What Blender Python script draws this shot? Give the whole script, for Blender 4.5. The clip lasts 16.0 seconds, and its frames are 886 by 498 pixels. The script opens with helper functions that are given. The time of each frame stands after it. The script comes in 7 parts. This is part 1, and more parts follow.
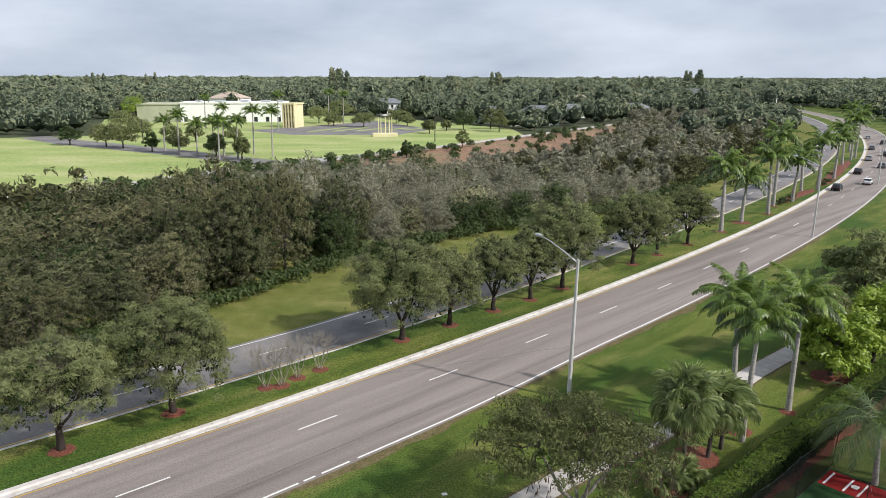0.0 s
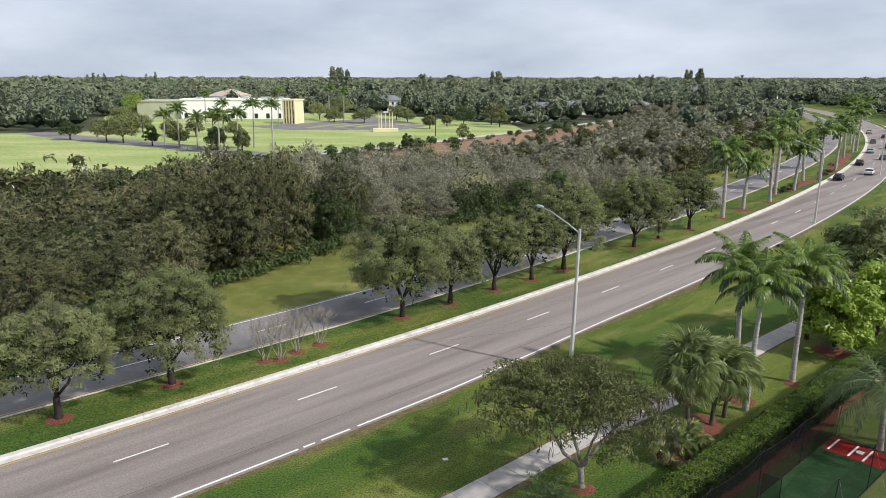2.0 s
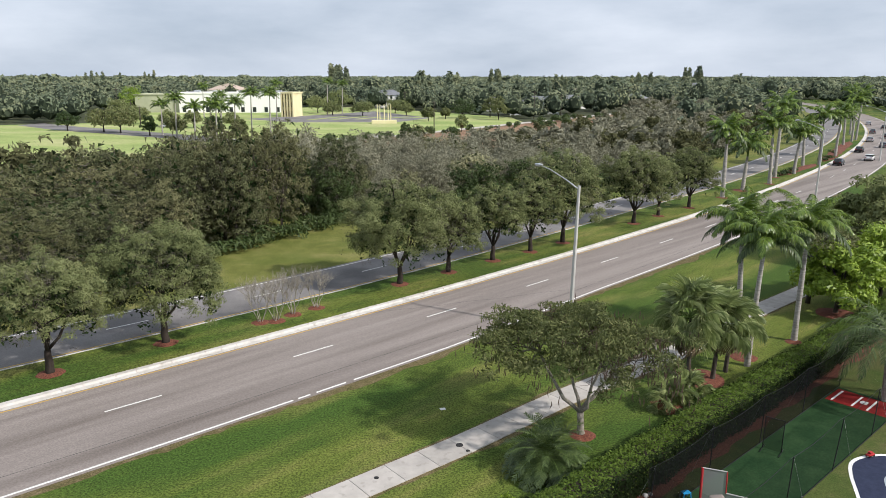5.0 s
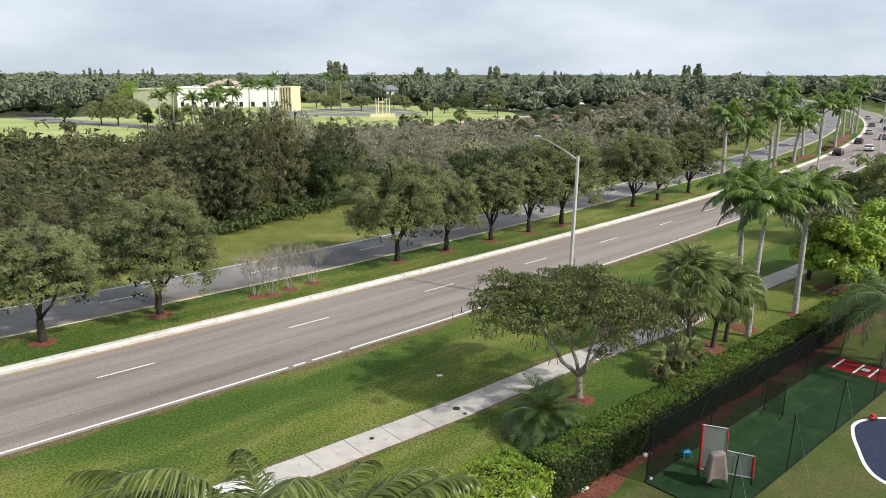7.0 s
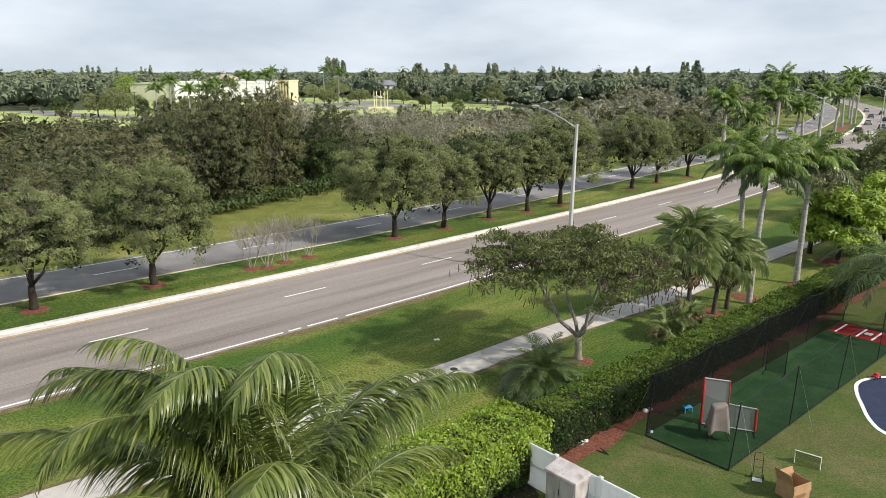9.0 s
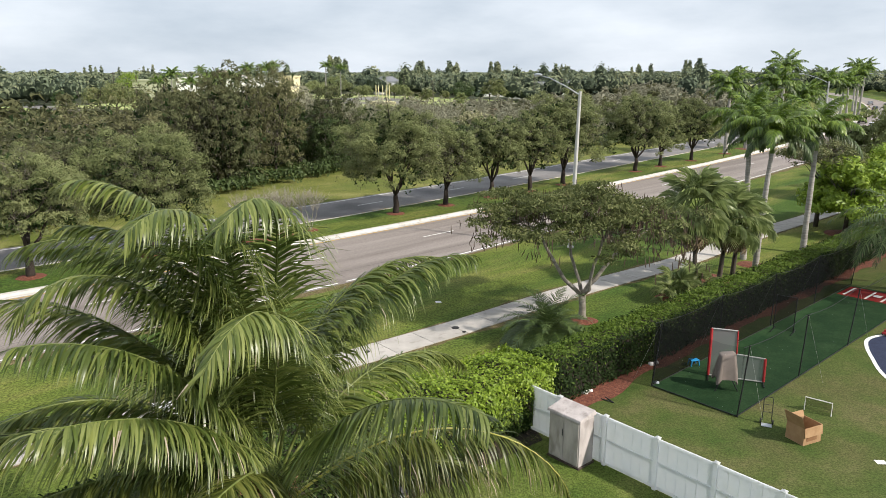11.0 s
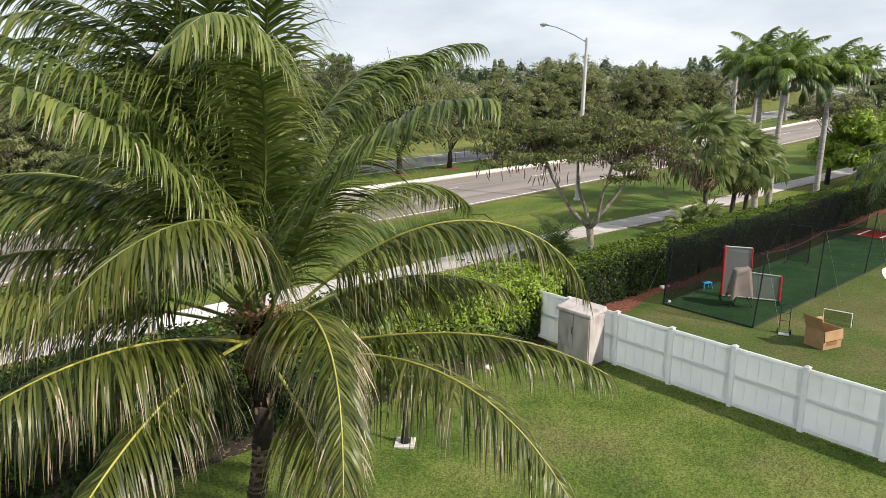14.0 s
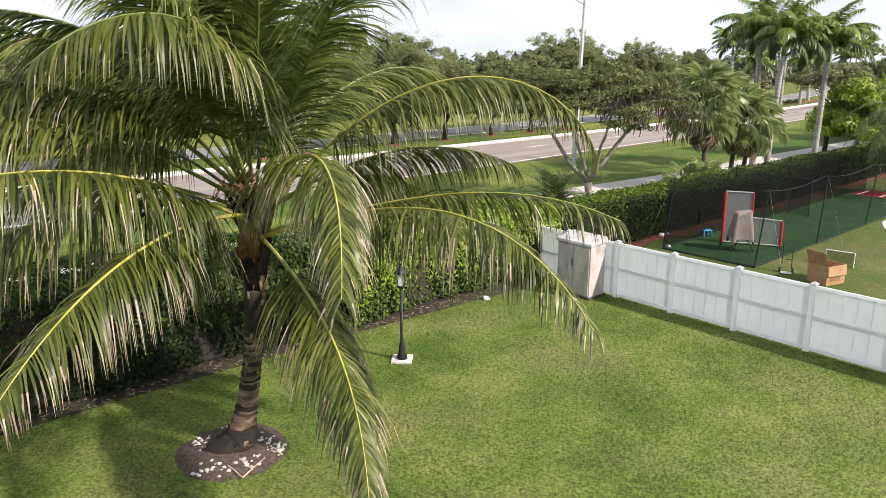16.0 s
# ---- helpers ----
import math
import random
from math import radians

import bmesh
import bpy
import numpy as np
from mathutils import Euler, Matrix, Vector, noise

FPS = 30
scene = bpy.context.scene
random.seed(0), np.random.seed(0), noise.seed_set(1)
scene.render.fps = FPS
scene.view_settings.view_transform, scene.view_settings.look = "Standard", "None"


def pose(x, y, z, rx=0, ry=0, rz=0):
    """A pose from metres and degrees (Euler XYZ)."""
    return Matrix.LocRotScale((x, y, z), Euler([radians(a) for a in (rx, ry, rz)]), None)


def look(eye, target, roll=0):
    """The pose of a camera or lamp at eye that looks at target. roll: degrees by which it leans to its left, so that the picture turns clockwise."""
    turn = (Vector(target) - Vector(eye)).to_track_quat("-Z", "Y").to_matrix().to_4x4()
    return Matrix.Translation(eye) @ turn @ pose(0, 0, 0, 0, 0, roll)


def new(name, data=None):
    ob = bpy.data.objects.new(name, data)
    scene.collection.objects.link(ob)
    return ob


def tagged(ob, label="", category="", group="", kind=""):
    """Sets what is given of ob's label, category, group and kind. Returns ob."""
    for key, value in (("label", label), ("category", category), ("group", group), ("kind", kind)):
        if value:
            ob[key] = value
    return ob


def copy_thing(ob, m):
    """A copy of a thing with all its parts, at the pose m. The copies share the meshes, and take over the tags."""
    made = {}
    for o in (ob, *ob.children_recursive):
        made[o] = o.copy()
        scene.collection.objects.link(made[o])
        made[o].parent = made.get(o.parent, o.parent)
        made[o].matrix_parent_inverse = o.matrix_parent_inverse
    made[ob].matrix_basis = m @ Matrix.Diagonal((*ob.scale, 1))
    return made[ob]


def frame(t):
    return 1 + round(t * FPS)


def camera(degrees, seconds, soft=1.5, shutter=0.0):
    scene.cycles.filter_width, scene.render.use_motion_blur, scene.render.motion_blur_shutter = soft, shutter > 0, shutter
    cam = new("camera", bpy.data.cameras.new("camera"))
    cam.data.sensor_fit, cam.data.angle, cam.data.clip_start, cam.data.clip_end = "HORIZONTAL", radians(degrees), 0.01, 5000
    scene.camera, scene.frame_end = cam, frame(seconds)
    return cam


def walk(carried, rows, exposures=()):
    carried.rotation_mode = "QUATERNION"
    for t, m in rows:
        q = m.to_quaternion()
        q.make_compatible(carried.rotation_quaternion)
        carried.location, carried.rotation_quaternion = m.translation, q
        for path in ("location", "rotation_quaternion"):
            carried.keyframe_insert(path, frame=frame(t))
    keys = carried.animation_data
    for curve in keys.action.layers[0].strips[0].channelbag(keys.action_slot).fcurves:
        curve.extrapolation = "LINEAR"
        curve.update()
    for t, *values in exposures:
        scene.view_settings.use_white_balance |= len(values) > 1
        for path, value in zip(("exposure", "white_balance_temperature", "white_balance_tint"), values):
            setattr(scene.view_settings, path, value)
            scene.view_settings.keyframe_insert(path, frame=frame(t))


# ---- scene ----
cam = camera(63.5, 16.0, soft=0.8)
PATH = [
    (0, (0.395, 2.626, 23.940), (-0.240, 12.324, 21.584), 0.13),
    (0.5, (0.392, 2.581, 23.369), (-0.249, 12.279, 21.016), 0.10),
    (1, (0.393, 2.542, 22.803), (-0.251, 12.242, 20.456), 0.13),
    (1.5, (0.398, 2.511, 22.244), (-0.247, 12.211, 19.897), 0.06),
    (2, (0.407, 2.487, 21.694), (-0.237, 12.187, 19.349), 0.05),
    (2.5, (0.419, 2.468, 21.152), (-0.228, 12.168, 18.807), 0.06),
    (3, (0.434, 2.456, 20.618), (-0.215, 12.156, 18.276), 0.08),
    (3.5, (0.451, 2.449, 20.093), (-0.198, 12.148, 17.747), 0.06),
    (4, (0.470, 2.447, 19.575), (-0.175, 12.147, 17.229), 0.03),
    (6.5, (0.585, 2.498, 17.042), (-0.026, 12.197, 14.683), 0.12),
    (7, (0.609, 2.518, 16.534), (-0.004, 12.215, 14.171), 0.12),
    (7.5, (0.633, 2.539, 16.022), (0.028, 12.235, 13.651), 0.10),
    (8, (0.656, 2.563, 15.503), (0.053, 12.257, 13.125), 0.09),
    (8.5, (0.678, 2.587, 14.977), (0.079, 12.281, 12.593), 0.05),
    (9, (0.698, 2.613, 14.441), (0.103, 12.306, 12.056), 0.05),
    (11.5, (0.762, 2.739, 11.624), (0.119, 12.430, 9.242), -0.16),
    (12, (0.765, 2.761, 11.038), (0.112, 12.450, 8.653), -0.21),
    (12.5, (0.764, 2.781, 10.449), (0.102, 12.470, 8.063), -0.20),
    (13, (0.759, 2.798, 9.862), (0.086, 12.488, 7.484), -0.24),
    (13.5, (0.749, 2.813, 9.281), (0.063, 12.502, 6.902), -0.18),
    (14, (0.733, 2.825, 8.712), (0.049, 12.513, 6.332), -0.15),
    (14.5, (0.712, 2.832, 8.162), (0.038, 12.518, 5.768), -0.03),
    (15, (0.685, 2.836, 7.638), (0.027, 12.522, 5.240), -0.03),
    (15.5, (0.651, 2.835, 7.150), (0.022, 12.516, 4.724), 0.05),
    (16, (0.611, 2.829, 6.708), (0.019, 12.503, 4.242), 0.21),
]
walk(cam, [(t, look(eye, target, roll)) for t, eye, target, roll in PATH], [(0, -0.04, 6200, 14), (4, -0.01, 6200, 14), (6.5, 0.10, 6350, 12), (9, 0.20, 6450, 11), (12, 0.28, 6550, 12), (14.5, 0.36, 6650, 12), (15, 0.42, 6600, 14), (16, 0.66, 6650, 15)])

# ---- light ----
SUN = Vector((0.705, -0.34, 0.62)).normalized()
sun_lamp = new("sun", bpy.data.lights.new("sun", "SUN"))
sun_lamp.data.energy, sun_lamp.data.angle, sun_lamp.data.color = 4.8, radians(1.6), (1.0, 0.94, 0.84)
sun_lamp.matrix_world = look(SUN * 50, (0, 0, 0))
tagged(sun_lamp, kind="structure")

world = bpy.data.worlds.new("sky")
scene.world = world
world.use_nodes = True
wn, wl = world.node_tree.nodes, world.node_tree.links
wn.clear()
w_out = wn.new("ShaderNodeOutputWorld")
w_sky = wn.new("ShaderNodeTexSky")
w_sky.sky_type, w_sky.sun_disc = "NISHITA", False
w_sky.sun_elevation, w_sky.sun_rotation = math.asin(SUN.z), math.atan2(SUN.x, SUN.y)
w_clear = wn.new("ShaderNodeBackground")
w_clear.inputs[1].default_value = 0.10
wl.new(w_sky.outputs[0], w_clear.inputs[0])
w_co = wn.new("ShaderNodeTexCoord")
w_map = wn.new("ShaderNodeMapping")
w_map.inputs["Scale"].default_value = (1.0, 1.0, 3.4)
w_map.inputs["Location"].default_value = (0.35, 0.2, 0.1)
wl.new(w_co.outputs["Generated"], w_map.inputs[0])
w_n = wn.new("ShaderNodeTexNoise")
w_n.inputs["Scale"].default_value, w_n.inputs["Detail"].default_value, w_n.inputs["Roughness"].default_value = 2.3, 8.0, 0.55
wl.new(w_map.outputs[0], w_n.inputs["Vector"])
w_r = wn.new("ShaderNodeValToRGB")
w_r.color_ramp.elements[0].position, w_r.color_ramp.elements[0].color = 0.34, (0.475, 0.552, 0.632, 1)
w_r.color_ramp.elements[1].position, w_r.color_ramp.elements[1].color = 0.66, (0.775, 0.837, 0.897, 1)
wl.new(w_n.outputs[0], w_r.inputs[0])
w_cloud = wn.new("ShaderNodeBackground")
w_cloud.inputs[1].default_value = 1.02
wl.new(w_r.outputs[0], w_cloud.inputs[0])
w_mix = wn.new("ShaderNodeMixShader")
w_mix.inputs[0].default_value = 0.94
wl.new(w_clear.outputs[0], w_mix.inputs[1])
wl.new(w_cloud.outputs[0], w_mix.inputs[2])
wl.new(w_mix.outputs[0], w_out.inputs[0])


# ---- materials ----
def material(name, colors, scale=4.0, rough=0.8, bump=0.3, bump_scale=40.0, metal=0.0, island=0.0, detail=6.0, through_light=0.0, spec=0.4, per_object=0.0, stretch=(1, 1, 1), low=0.32, high=0.68, second=None, grain=None, along=None):
    """A surface with colour that drifts between the given tones, with fine relief. second: (scale, tone, low, high) lays stains of a tone over it. along: degrees by which the stretch is turned."""
    m = bpy.data.materials.new(name)
    m.use_nodes = True
    n, l = m.node_tree.nodes, m.node_tree.links
    bsdf, out = n["Principled BSDF"], n["Material Output"]
    co = n.new("ShaderNodeTexCoord")
    mp = n.new("ShaderNodeMapping")
    mp.inputs["Scale"].default_value = stretch
    if along is not None:
        mp.vector_type = "TEXTURE"
        mp.inputs["Rotation"].default_value = (0, 0, radians(along))
        mp.inputs["Scale"].default_value = tuple(1 / v for v in stretch)
    geo = n.new("ShaderNodeNewGeometry")
    l.new(geo.outputs["Position"], mp.inputs[0])
    tx = n.new("ShaderNodeTexNoise")
    tx.inputs["Scale"].default_value, tx.inputs["Detail"].default_value, tx.inputs["Roughness"].default_value = scale, detail, 0.6
    l.new(mp.outputs[0], tx.inputs["Vector"])
    ramp = n.new("ShaderNodeValToRGB")
    while len(ramp.color_ramp.elements) < len(colors):
        ramp.color_ramp.elements.new(0.5)
    for k, c in enumerate(colors):
        ramp.color_ramp.elements[k].position = low + (high - low) * k / max(1, len(colors) - 1)
        ramp.color_ramp.elements[k].color = (*c, 1)
    value = tx.outputs[0]
    for source, amount in ((geo.outputs["Random Per Island"], island), (None, per_object)):
        if amount:
            if source is None:
                source = n.new("ShaderNodeObjectInfo").outputs["Random"]
            mixer = n.new("ShaderNodeMix")
            mixer.inputs[0].default_value = amount
            l.new(value, mixer.inputs[2])
            l.new(source, mixer.inputs[3])
            value = mixer.outputs[0]
    l.new(value, ramp.inputs[0])
    colour = ramp.outputs[0]
    if second:
        t2 = n.new("ShaderNodeTexNoise")
        t2.inputs["Scale"].default_value, t2.inputs["Detail"].default_value = second[0], 5.0
        l.new(mp.outputs[0], t2.inputs["Vector"])
        mr = n.new("ShaderNodeMapRange")
        mr.inputs[1].default_value, mr.inputs[2].default_value = second[2], second[3]
        l.new(t2.outputs[0], mr.inputs[0])
        mc = n.new("ShaderNodeMix")
        mc.data_type = "RGBA"
        l.new(mr.outputs[0], mc.inputs[0])
        l.new(colour, mc.inputs[6])
        mc.inputs[7].default_value = (*second[1], 1)
        colour = mc.outputs[2]
    if grain:
        t3 = n.new("ShaderNodeTexNoise")
        t3.inputs["Scale"].default_value, t3.inputs["Detail"].default_value, t3.inputs["Roughness"].default_value = grain[0], 3.0, 0.7
        l.new(geo.outputs["Position"], t3.inputs["Vector"])
        r3 = n.new("ShaderNodeMapRange")
        r3.inputs[1].default_value, r3.inputs[2].default_value, r3.inputs[3].default_value, r3.inputs[4].default_value = 0.38, 0.62, 1 - grain[1], 1 + grain[1]
        l.new(t3.outputs[0], r3.inputs[0])
        mul = n.new("ShaderNodeVectorMath")
        mul.operation = "SCALE"
        l.new(colour, mul.inputs[0])
        l.new(r3.outputs[0], mul.inputs["Scale"])
        colour = mul.outputs[0]
    l.new(colour, bsdf.inputs["Base Color"])
    bsdf.inputs["Roughness"].default_value = rough
    bsdf.inputs["Metallic"].default_value = metal
    bsdf.inputs["Specular IOR Level"].default_value = spec
    if bump:
        bt = n.new("ShaderNodeTexNoise")
        bt.inputs["Scale"].default_value, bt.inputs["Detail"].default_value = bump_scale, 4.0
        l.new(mp.outputs[0] if along is None else geo.outputs["Position"], bt.inputs["Vector"])
        bp = n.new("ShaderNodeBump")
        bp.inputs["Strength"].default_value, bp.inputs["Distance"].default_value = bump, 0.6 / bump_scale
        l.new(bt.outputs[0], bp.inputs["Height"])
        l.new(bp.outputs[0], bsdf.inputs["Normal"])
    if through_light:
        tr = n.new("ShaderNodeBsdfTranslucent")
        l.new(colour, tr.inputs[0])
        mx = n.new("ShaderNodeMixShader")
        mx.inputs[0].default_value = through_light
        l.new(bsdf.outputs[0], mx.inputs[1])
        l.new(tr.outputs[0], mx.inputs[2])
        l.new(mx.outputs[0], out.inputs[0])
    return m


def net_material(name, colour, hole):
    """A fine net seen from afar: mostly gaps between dark cords."""
    m = bpy.data.materials.new(name)
    m.use_nodes = True
    n, l = m.node_tree.nodes, m.node_tree.links
    tr = n.new("ShaderNodeBsdfTransparent")
    mx = n.new("ShaderNodeMixShader")
    mx.inputs[0].default_value = 1 - hole
    n["Principled BSDF"].inputs["Base Color"].default_value = (*colour, 1)
    n["Principled BSDF"].inputs["Roughness"].default_value = 1.0
    n["Principled BSDF"].inputs["Specular IOR Level"].default_value = 0.05
    l.new(tr.outputs[0], mx.inputs[1])
    l.new(n["Principled BSDF"].outputs[0], mx.inputs[2])
    l.new(mx.outputs[0], n["Material Output"].inputs[0])
    return m


def leaf_mat(name, a, b, c, scale=0.5, rough=0.55, back=0.25, island=0.5, spec=0.3, per_object=0.12):
    return material(name, (a, b, c), scale=scale, rough=rough, bump=0, island=island, through_light=back, spec=spec, per_object=per_object, low=0.2, high=0.8)


LANE = 47.0  # the way of the nearer lanes
M = {}
M["ground"] = material("ground_cover", ((0.029, 0.037, 0.015), (0.045, 0.057, 0.021), (0.066, 0.066, 0.029)), 0.05, 0.95, 0.4, 3.0)
M["grass"] = material("verge_grass", ((0.056, 0.086, 0.016), (0.104, 0.132, 0.025), (0.172, 0.168, 0.050)), 0.42, 0.9, 0.6, 22.0, spec=0.12, detail=12.0, low=0.34, high=0.66, stretch=(0.25, 1, 1), along=LANE, second=(0.17, (0.050, 0.090, 0.016), 0.45, 0.62), grain=(9.0, 0.50))
M["dry_grass"] = material("sunburnt_verge_grass", ((0.098, 0.112, 0.026), (0.140, 0.150, 0.038), (0.205, 0.196, 0.070)), 0.30, 0.9, 0.6, 22.0, spec=0.12, detail=12.0, second=(0.12, (0.090, 0.118, 0.024), 0.48, 0.70), grain=(11.0, 0.40))
M["worn_edge"] = material("worn_verge_edge", ((0.085, 0.080, 0.030), (0.125, 0.102, 0.048), (0.165, 0.130, 0.075)), 1.5, 0.95, 0.6, 30.0, spec=0.1, detail=9.0, grain=(12.0, 0.4))
M["lawn"] = material("lawn", ((0.058, 0.096, 0.018), (0.098, 0.134, 0.028), (0.150, 0.165, 0.050)), 0.45, 0.9, 0.6, 30.0, spec=0.12, detail=12.0, low=0.34, high=0.66, second=(0.30, (0.136, 0.130, 0.052), 0.52, 0.74), grain=(17.0, 0.42))
M["lawn_dry"] = material("thin_lawn", ((0.044, 0.076, 0.016), (0.070, 0.090, 0.024), (0.112, 0.106, 0.044)), 0.45, 0.9, 0.6, 40.0, spec=0.12, detail=12.0, second=(0.25, (0.094, 0.086, 0.036), 0.52, 0.74), grain=(16.0, 0.34))
# pale tones carry the sunshine that lies on the far field
M["field"] = material("sunlit_playing_field", ((0.225, 0.298, 0.096), (0.305, 0.362, 0.130), (0.410, 0.408, 0.200)), 0.03, 0.95, 0.3, 5.0, spec=0.1, stretch=(1, 2.2, 1), detail=9.0, grain=(0.9, 0.12))
M["wetland"] = material("dry_wetland", ((0.198, 0.117, 0.077), (0.270, 0.171, 0.113), (0.189, 0.171, 0.090)), 0.06, 0.95, 0.5, 2.0, spec=0.1, detail=9.0, grain=(0.8, 0.35))
M["asphalt"] = material("pale_asphalt", ((0.199, 0.172, 0.156), (0.242, 0.210, 0.190), (0.286, 0.250, 0.227)), 0.50, 0.85, 0.3, 60.0, spec=0.3, detail=7.0, stretch=(0.06, 1, 1), along=LANE, second=(0.42, (0.140, 0.118, 0.103), 0.50, 0.72), grain=(9.0, 0.14))
M["asphalt_far"] = material("grey_asphalt", ((0.156, 0.146, 0.143), (0.190, 0.180, 0.174), (0.236, 0.222, 0.215)), 0.25, 0.85, 0.3, 50.0, spec=0.3, detail=9.0, second=(0.12, (0.101, 0.097, 0.097), 0.52, 0.7), grain=(9.0, 0.12))
M["concrete"] = material("kerb_concrete", ((0.422, 0.396, 0.361), (0.528, 0.502, 0.466), (0.598, 0.572, 0.537)), 1.2, 0.9, 0.3, 30.0, second=(3.0, (0.317, 0.273, 0.229), 0.58, 0.75))
M["slab"] = material("pavement_concrete", ((0.353, 0.330, 0.300), (0.422, 0.392, 0.358), (0.490, 0.458, 0.418)), 1.4, 0.9, 0.3, 30.0, per_object=0.35, second=(2.4, (0.264, 0.249, 0.220), 0.58, 0.78))
M["slab_new"] = material("newer_concrete", ((0.56, 0.55, 0.52), (0.63, 0.62, 0.59)), 1.4, 0.9, 0.3, 30.0, per_object=0.3)
M["white_line"] = material("white_road_paint", ((0.62, 0.61, 0.58), (0.74, 0.73, 0.70)), 5.0, 0.8, 0.2, 60.0)
M["yellow_line"] = material("yellow_road_paint", ((0.42, 0.27, 0.06), (0.52, 0.36, 0.10)), 5.0, 0.8, 0.2, 60.0)
M["tar"] = material("tar_seam", ((0.04, 0.04, 0.04), (0.07, 0.068, 0.065)), 6.0, 0.8, 0.2, 60.0)
M["red_mulch"] = material("red_mulch", ((0.080, 0.023, 0.013), (0.145, 0.046, 0.027), (0.215, 0.092, 0.055)), 9.0, 0.95, 1.0, 40.0, grain=(25.0, 0.4))
M["brown_mulch"] = material("brown_mulch", ((0.035, 0.024, 0.018), (0.07, 0.05, 0.04), (0.11, 0.085, 0.07)), 14.0, 0.95, 1.0, 40.0)
# soil tone, lowered further for the shadow at the hedge's foot
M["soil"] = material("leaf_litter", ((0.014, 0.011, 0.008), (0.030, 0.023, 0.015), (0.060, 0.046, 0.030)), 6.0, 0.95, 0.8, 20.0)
M["bark"] = material("grey_brown_bark", ((0.040, 0.032, 0.024), (0.072, 0.060, 0.048), (0.112, 0.096, 0.080)), 5.0, 0.95, 0.8, 25.0, stretch=(1, 1, 0.3))
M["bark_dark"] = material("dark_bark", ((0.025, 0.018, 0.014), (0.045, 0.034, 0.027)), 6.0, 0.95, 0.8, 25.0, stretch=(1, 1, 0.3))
M["bark_pale"] = material("pale_bark", ((0.170, 0.150, 0.118), (0.270, 0.244, 0.200), (0.380, 0.350, 0.295)), 5.0, 0.9, 0.5, 25.0)
M["royal_bark"] = material("smooth_grey_palm_bark", ((0.22, 0.20, 0.18), (0.32, 0.30, 0.27), (0.40, 0.38, 0.35)), 3.0, 0.85, 0.3, 12.0, stretch=(0.6, 0.6, 3.0))
M["shaft"] = material("green_crownshaft", ((0.09, 0.15, 0.03), (0.15, 0.22, 0.05)), 2.0, 0.5, 0.1, 10.0)
M["coco_bark"] = material("ringed_palm_bark", ((0.044, 0.031, 0.021), (0.112, 0.080, 0.052), (0.240, 0.182, 0.128)), 6.0, 0.95, 0.7, 24.0, stretch=(0.446, 0.446, 1.275), second=(9.0, (0.032, 0.024, 0.019), 0.55, 0.7))
M["fibre"] = material("brown_palm_fibre", ((0.16, 0.075, 0.035), (0.27, 0.15, 0.08), (0.36, 0.24, 0.15)), 12.0, 0.95, 0.7, 40.0)
M["oak"] = leaf_mat("oak_leaves", (0.098, 0.120, 0.046), (0.190, 0.216, 0.090), (0.305, 0.325, 0.158), rough=0.75, spec=0.15, back=0.30, island=0.2)
# dark, middle and pale tones by place carry cloud shade over the near woods
M["woods_dark"] = leaf_mat("clouded_woodland_leaves", (0.052, 0.060, 0.026), (0.102, 0.112, 0.052), (0.178, 0.186, 0.096), scale=0.10, per_object=0.35, rough=0.75, spec=0.12, back=0.24, island=0.15)
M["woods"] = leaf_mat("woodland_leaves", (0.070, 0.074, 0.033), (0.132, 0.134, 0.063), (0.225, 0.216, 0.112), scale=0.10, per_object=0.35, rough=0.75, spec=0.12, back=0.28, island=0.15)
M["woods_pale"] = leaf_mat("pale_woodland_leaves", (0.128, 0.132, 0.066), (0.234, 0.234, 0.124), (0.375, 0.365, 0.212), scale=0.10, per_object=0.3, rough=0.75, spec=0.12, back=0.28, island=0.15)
M["woods_grey"] = leaf_mat("grey_twigs", (0.165, 0.163, 0.106), (0.250, 0.245, 0.168), (0.350, 0.342, 0.245), scale=0.2, per_object=0.25, back=0.30, island=0.15)
M["woods_red"] = leaf_mat("reddish_twigs", (0.154, 0.072, 0.053), (0.211, 0.115, 0.086), (0.259, 0.163, 0.125), scale=0.2, per_object=0.2)
M["woods_green"] = leaf_mat("green_undergrowth", (0.027, 0.048, 0.014), (0.053, 0.084, 0.024), (0.100, 0.132, 0.044), scale=0.2, per_object=0.35)
# lightened, cooler tones carry the haze over the distant trees
M["far_green"] = material("hazy_distant_canopy", ((0.058, 0.084, 0.064), (0.138, 0.170, 0.110), (0.205, 0.228, 0.130), (0.320, 0.320, 0.180)), 0.055, 0.7, 0, island=0.10, through_light=0.15, spec=0.15, low=0.30, high=0.70, detail=5.0)
# dark tone for the shade between distant leaves
M["far_shade"] = material("inner_canopy_shade", ((0.020, 0.030, 0.020), (0.045, 0.058, 0.036)), 0.1, 0.9, 0, spec=0.1)
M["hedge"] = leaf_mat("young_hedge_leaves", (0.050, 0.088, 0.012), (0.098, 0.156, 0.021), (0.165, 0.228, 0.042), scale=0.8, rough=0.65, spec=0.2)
# old leaves of the hedges; also the dark used for shade inside tree crowns
M["old_leaf_shade"] = leaf_mat("old_leaves_and_shade", (0.011, 0.022, 0.007), (0.023, 0.041, 0.012), (0.046, 0.072, 0.021), scale=0.8, rough=0.75, spec=0.12, island=0.25)
# low tones carry the palm's shade on the loose hedge
M["garden_hedge"] = leaf_mat("glossy_shaded_garden_hedge_leaves", (0.022, 0.046, 0.008), (0.054, 0.094, 0.018), (0.185, 0.240, 0.052), scale=1.0, rough=0.6, spec=0.2)
